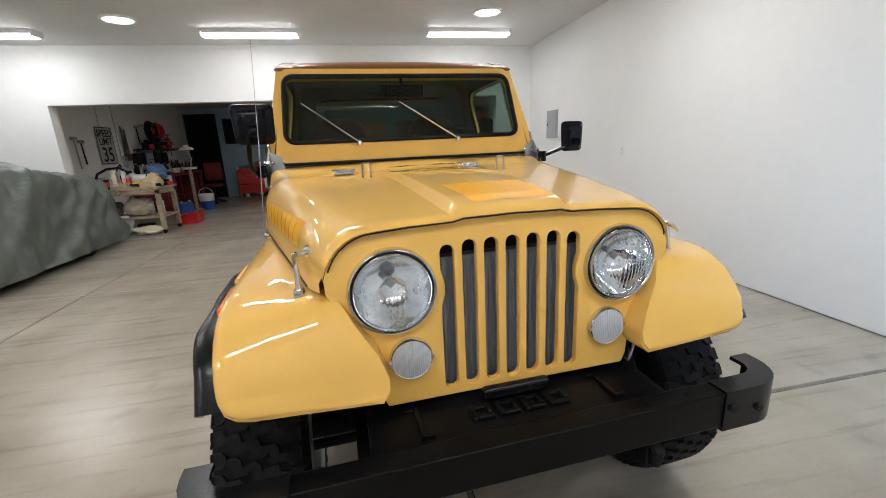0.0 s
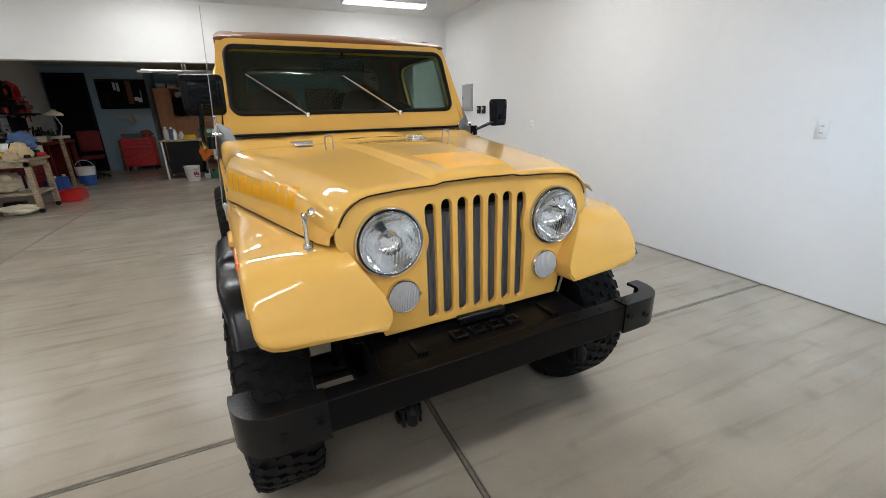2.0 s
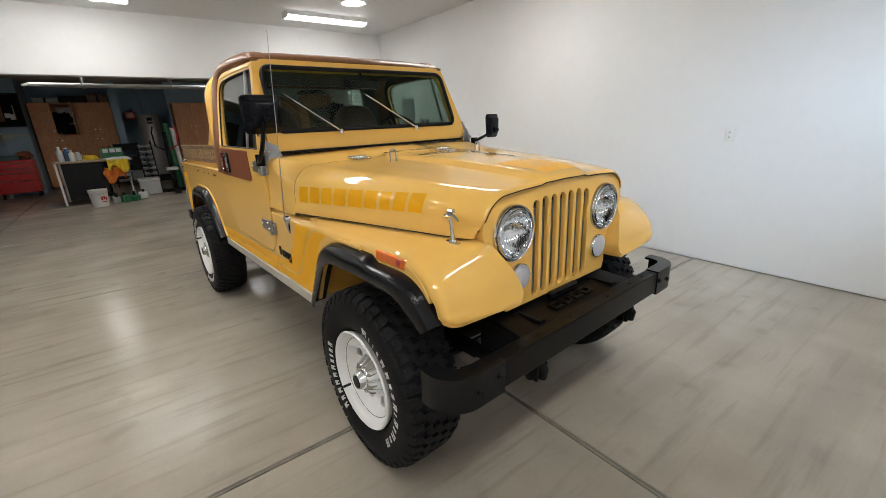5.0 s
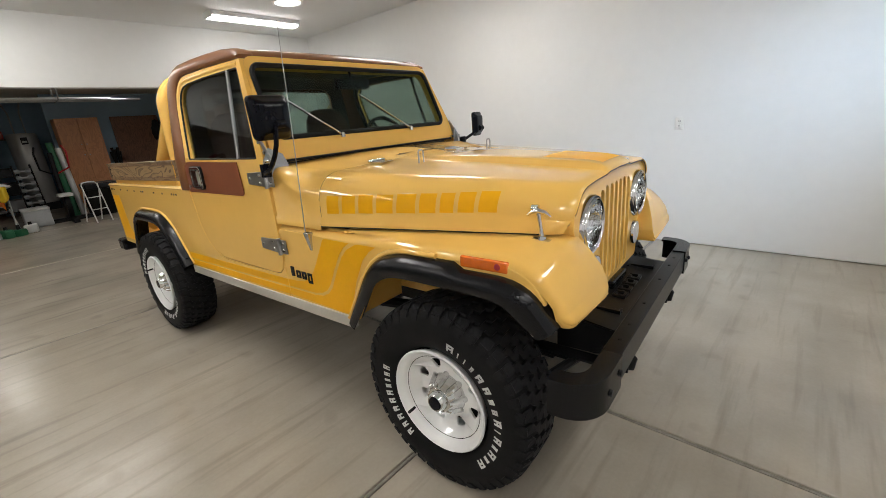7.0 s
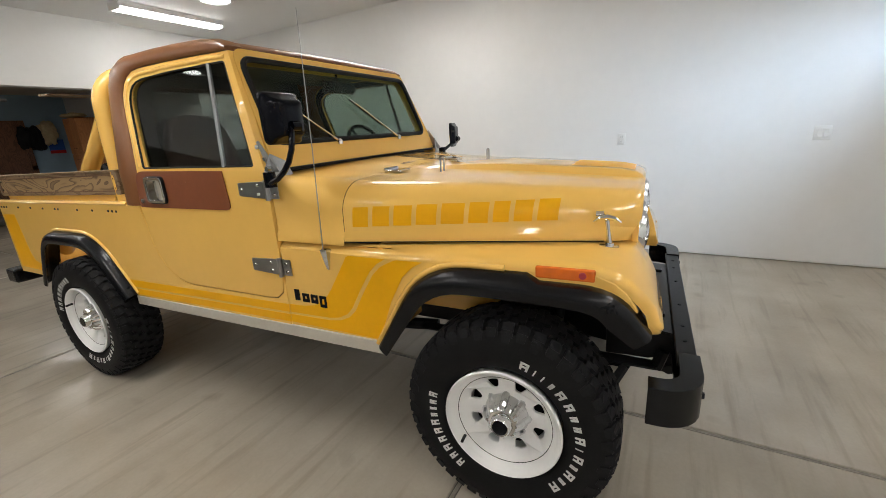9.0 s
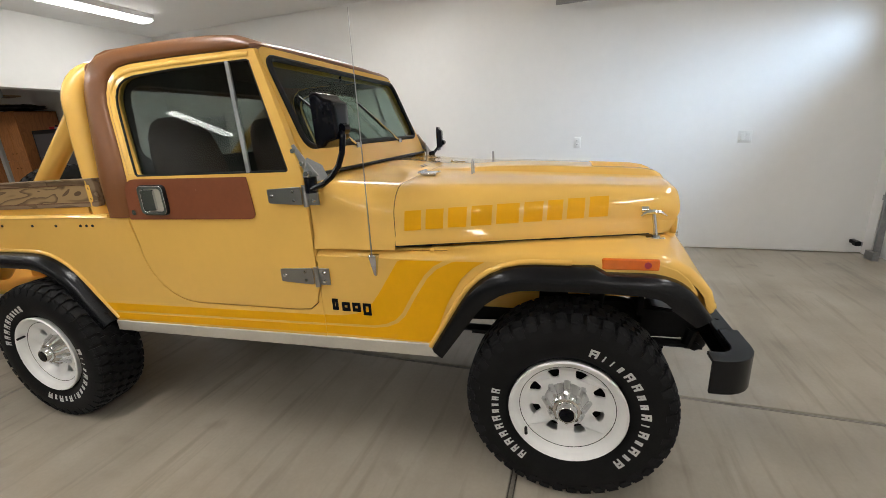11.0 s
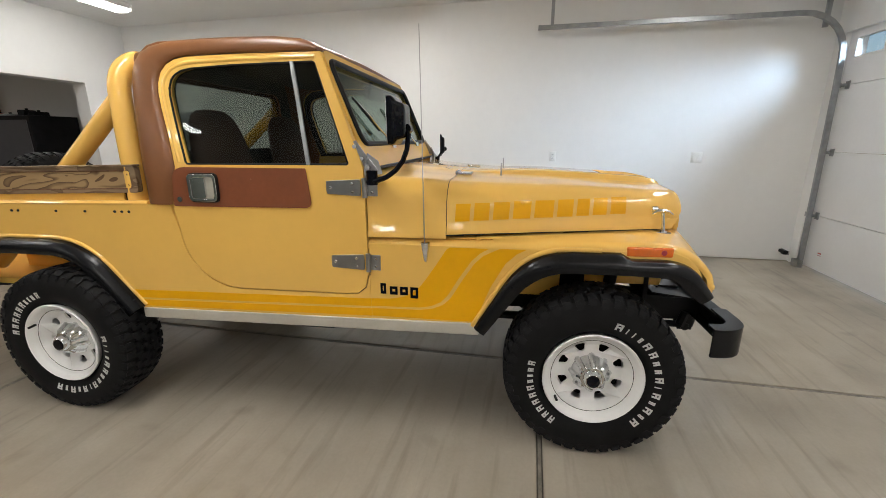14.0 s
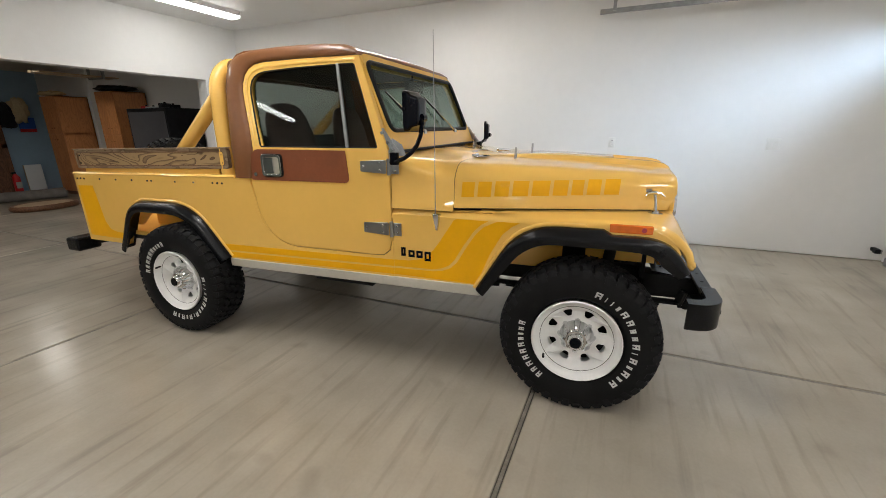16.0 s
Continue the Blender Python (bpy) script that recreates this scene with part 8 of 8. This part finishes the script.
# pipes and lumber hung under the workshop ceiling
rackp = thing("ceiling_rack", "hanging ceiling rack with long pale tubes", "rack", (-1.0, 9.0, 0))
for x in (-0.75, 0.65):
    bm = bmesh.new()
    tube(bm, [(x, 0, BACK_CEIL), (x, 0, 2.22), (x, 0.5, 2.22), (x, 0.5, BACK_CEIL)], 0.012, 8)
    part("hanger", bm, GALV, rackp)
for k, (y, a, b, z, mat) in enumerate(((0.06, -1.5, 1.4, 2.26, BIN_CLEAR), (0.18, -1.3, 1.9, 2.25, GALV), (0.30, -1.6, 1.1, 2.26, SIGN_WHITE), (0.42, -1.2, 1.6, 2.25, GALV))):
    bm = bmesh.new()
    tube(bm, [(a, y, z), (b, y + 0.05, z - 0.01)], 0.022, 8)
    part("long_tube", bm, mat, rackp)
trk = thing("spot_fixture", "small three-head ceiling spot fixture, unlit", "light", (-3.25, 7.6, BACK_CEIL))
part("plate", boxes((-0.2, 0.2, -0.03, 0.03, -0.02, 0)), STEEL, trk)
for x in (-0.15, 0.0, 0.15):
    part("head", lathe(bmesh.new(), [(-0.14, 0.0), (-0.14, 0.035), (-0.06, 0.025), (-0.02, 0.01)], "z", (x, 0, 0), 12), BIN_CLEAR, trk)

# ---- workshop, east side ----
cabinet("tall_cabinet", "maple-coloured tall cabinet by the workshop's end wall", (2.34, 11.08, 0), -90, 0.58, 0.58, 2.06, 1.30)
cabinet("tall_cabinet", "maple-coloured tall cabinet beside the grey-fronted unit", (2.34, 9.08, 0), -90, 0.58, 0.58, 2.08, 1.28)
for x, y in ((2.55, 9.05),):
    blob("dark_coat", "dark rumpled coat thrown on the cabinet", "coat", DARK, (x, y, 2.09), (0.3, 0.32, 0.05), 51)
blob("pale_hat", "pale hat on the cabinet", "hat", STRAW, (2.45, 11.1, 2.07), (0.2, 0.2, 0.05), 52)
unit = thing("screen_cabinet", "black cabinet with a large grey glass front", "cabinet", (2.22, 7.75, 0))
part("body", boxes((0.0, 0.66, -0.55, 0.55, 0.0, 1.74)), DARK, unit, bevel=0.01)
part("screen", boxes((-0.012, -0.001, -0.50, 0.50, 0.72, 1.68)), GREY_SCREEN, unit, bevel=0.004)
part("lower_door", boxes((-0.012, -0.001, -0.50, 0.50, 0.06, 0.66)), DARK, unit, bevel=0.004)
for k, (y, w, h, mat) in enumerate(((7.4, 0.12, 0.06, DARK), (7.62, 0.1, 0.09, DARK), (7.95, 0.18, 0.04, GREY_METAL), (8.15, 0.12, 0.05, RED))):
    it = thing("small_box", "small item on top of the screen cabinet", "box", (2.5, y, 1.74), 12 * k, group="items on the cabinet")
    part("case", boxes((-0.1, 0.1, -w / 2, w / 2, 0, h)), mat, it, bevel=0.008)
    part("knob", lathe(bmesh.new(), [(h, 0.02), (h + 0.025, 0.018), (h + 0.025, 0)], "z", seg=10), DARK, it)
post = part("pale_post", boxes((2.60, 2.70, 10.05, 10.15, 0.0, BACK_CEIL)), PLATE)
tagged(post, "pale upright post beside the cabinets", "post")
board_ = thing("black_board", "narrow black board on the wall", "board", (2.93, 10.0, 1.45))
part("sheet", boxes((-0.02, 0.0, -0.16, 0.16, -0.35, 0.25)), DARK, board_, bevel=0.004)
part("label_bar", boxes((-0.024, -0.02, -0.05, 0.05, -0.31, -0.26)), PLATE, board_)
cush = thing("dog_bed", "brown-edged tan cushion bed on the floor", "cushion", (1.20, 9.55, 0))
bm = bmesh.new()
oval = [(0.5 * math.cos(a), 0.34 * math.sin(a)) for a in [2 * math.pi * k / 28 for k in range(28)]]
loft(bm, [[(x * s, y * s, z) for x, y in oval] for s, z in ((0.92, 0.0), (1.0, 0.03), (1.0, 0.07), (0.95, 0.10), (0.85, 0.09))])
part("rim", bm, DARK_WOOD, cush, smooth=60)
bm = bmesh.new()
loft(bm, [[(x * s, y * s, z) for x, y in oval] for s, z in ((0.86, 0.07), (0.84, 0.095), (0.5, 0.105), (0.1, 0.107))])
part("pad", bm, TAN, cush, smooth=60)
rollm = part("rolled_rug", tube(bmesh.new(), [(0.55, 11.3, 0.10), (2.1, 10.8, 0.10)], 0.10, 16), GREY_CLOTH)
tagged(rollm, "long grey rolled rug on the floor", "rug")
ext = thing("fire_extinguisher", "small red fire extinguisher on the floor", "extinguisher", (1.98, 12.45, 0))
part("cylinder", lathe(bmesh.new(), [(0, 0), (0, 0.07), (0.36, 0.07), (0.42, 0.03), (0.44, 0.03), (0.44, 0)], "z", seg=18), RED, ext)
part("label", boxes((-0.05, 0.05, -0.074, -0.069, 0.12, 0.26)), SIGN_WHITE, ext)
part("valve", boxes((-0.05, 0.02, -0.015, 0.015, 0.44, 0.48)), DARK, ext)
whb = thing("white_board", "tall white board leaning on the wall", "board", (2.3, 12.4, 0))
part("sheet", boxes((-0.16, 0.16, -0.03, 0.0, 0, 0.62)), PLATE, whb, bevel=0.01)
part("edge", boxes((-0.165, -0.16, -0.032, 0.002, 0, 0.62)), TAN, whb)
for k, (x, z, mat, lab) in enumerate(((2.0, 1.75, DARK, "black jacket"), (2.15, 1.72, DARK, "black cap"), (2.42, 1.82, STRAW, "straw hat"))):
    hook = blob("hung_garment", lab + " hung on the blue wall", "garment", mat, (x, 12.6, z - 0.3), (0.16, 0.09, 0.26), 60 + k)
pic = thing("blue_poster", "blue and red printed poster", "poster", (2.55, 12.72, 1.5))
part("sheet", boxes((-0.15, 0.15, -0.012, -0.002, -0.16, 0.16)), BLUE_PLASTIC, pic)
part("band", boxes((-0.15, 0.15, -0.016, -0.012, -0.16, -0.09)), RED, pic)
lumber = thing("lumber", "boards stacked on brackets below the workshop ceiling", "lumber", (1.9, 8.8, 2.3))
for k in range(3):
    part("board", boxes((-0.6, 0.6, 0.12 * k, 0.12 * k + 0.1, 0.0, 0.02 + 0.01 * k)), TAN if k != 1 else BENCH_WOOD, lumber)
part("bracket", boxes((0.3, 0.34, -0.02, 0.4, -0.03, 0.0), (0.3, 0.34, 0.38, 0.41, -0.03, 0.36), (0.3, 0.34, -0.05, -0.02, -0.03, 0.36)), GALV, lumber)
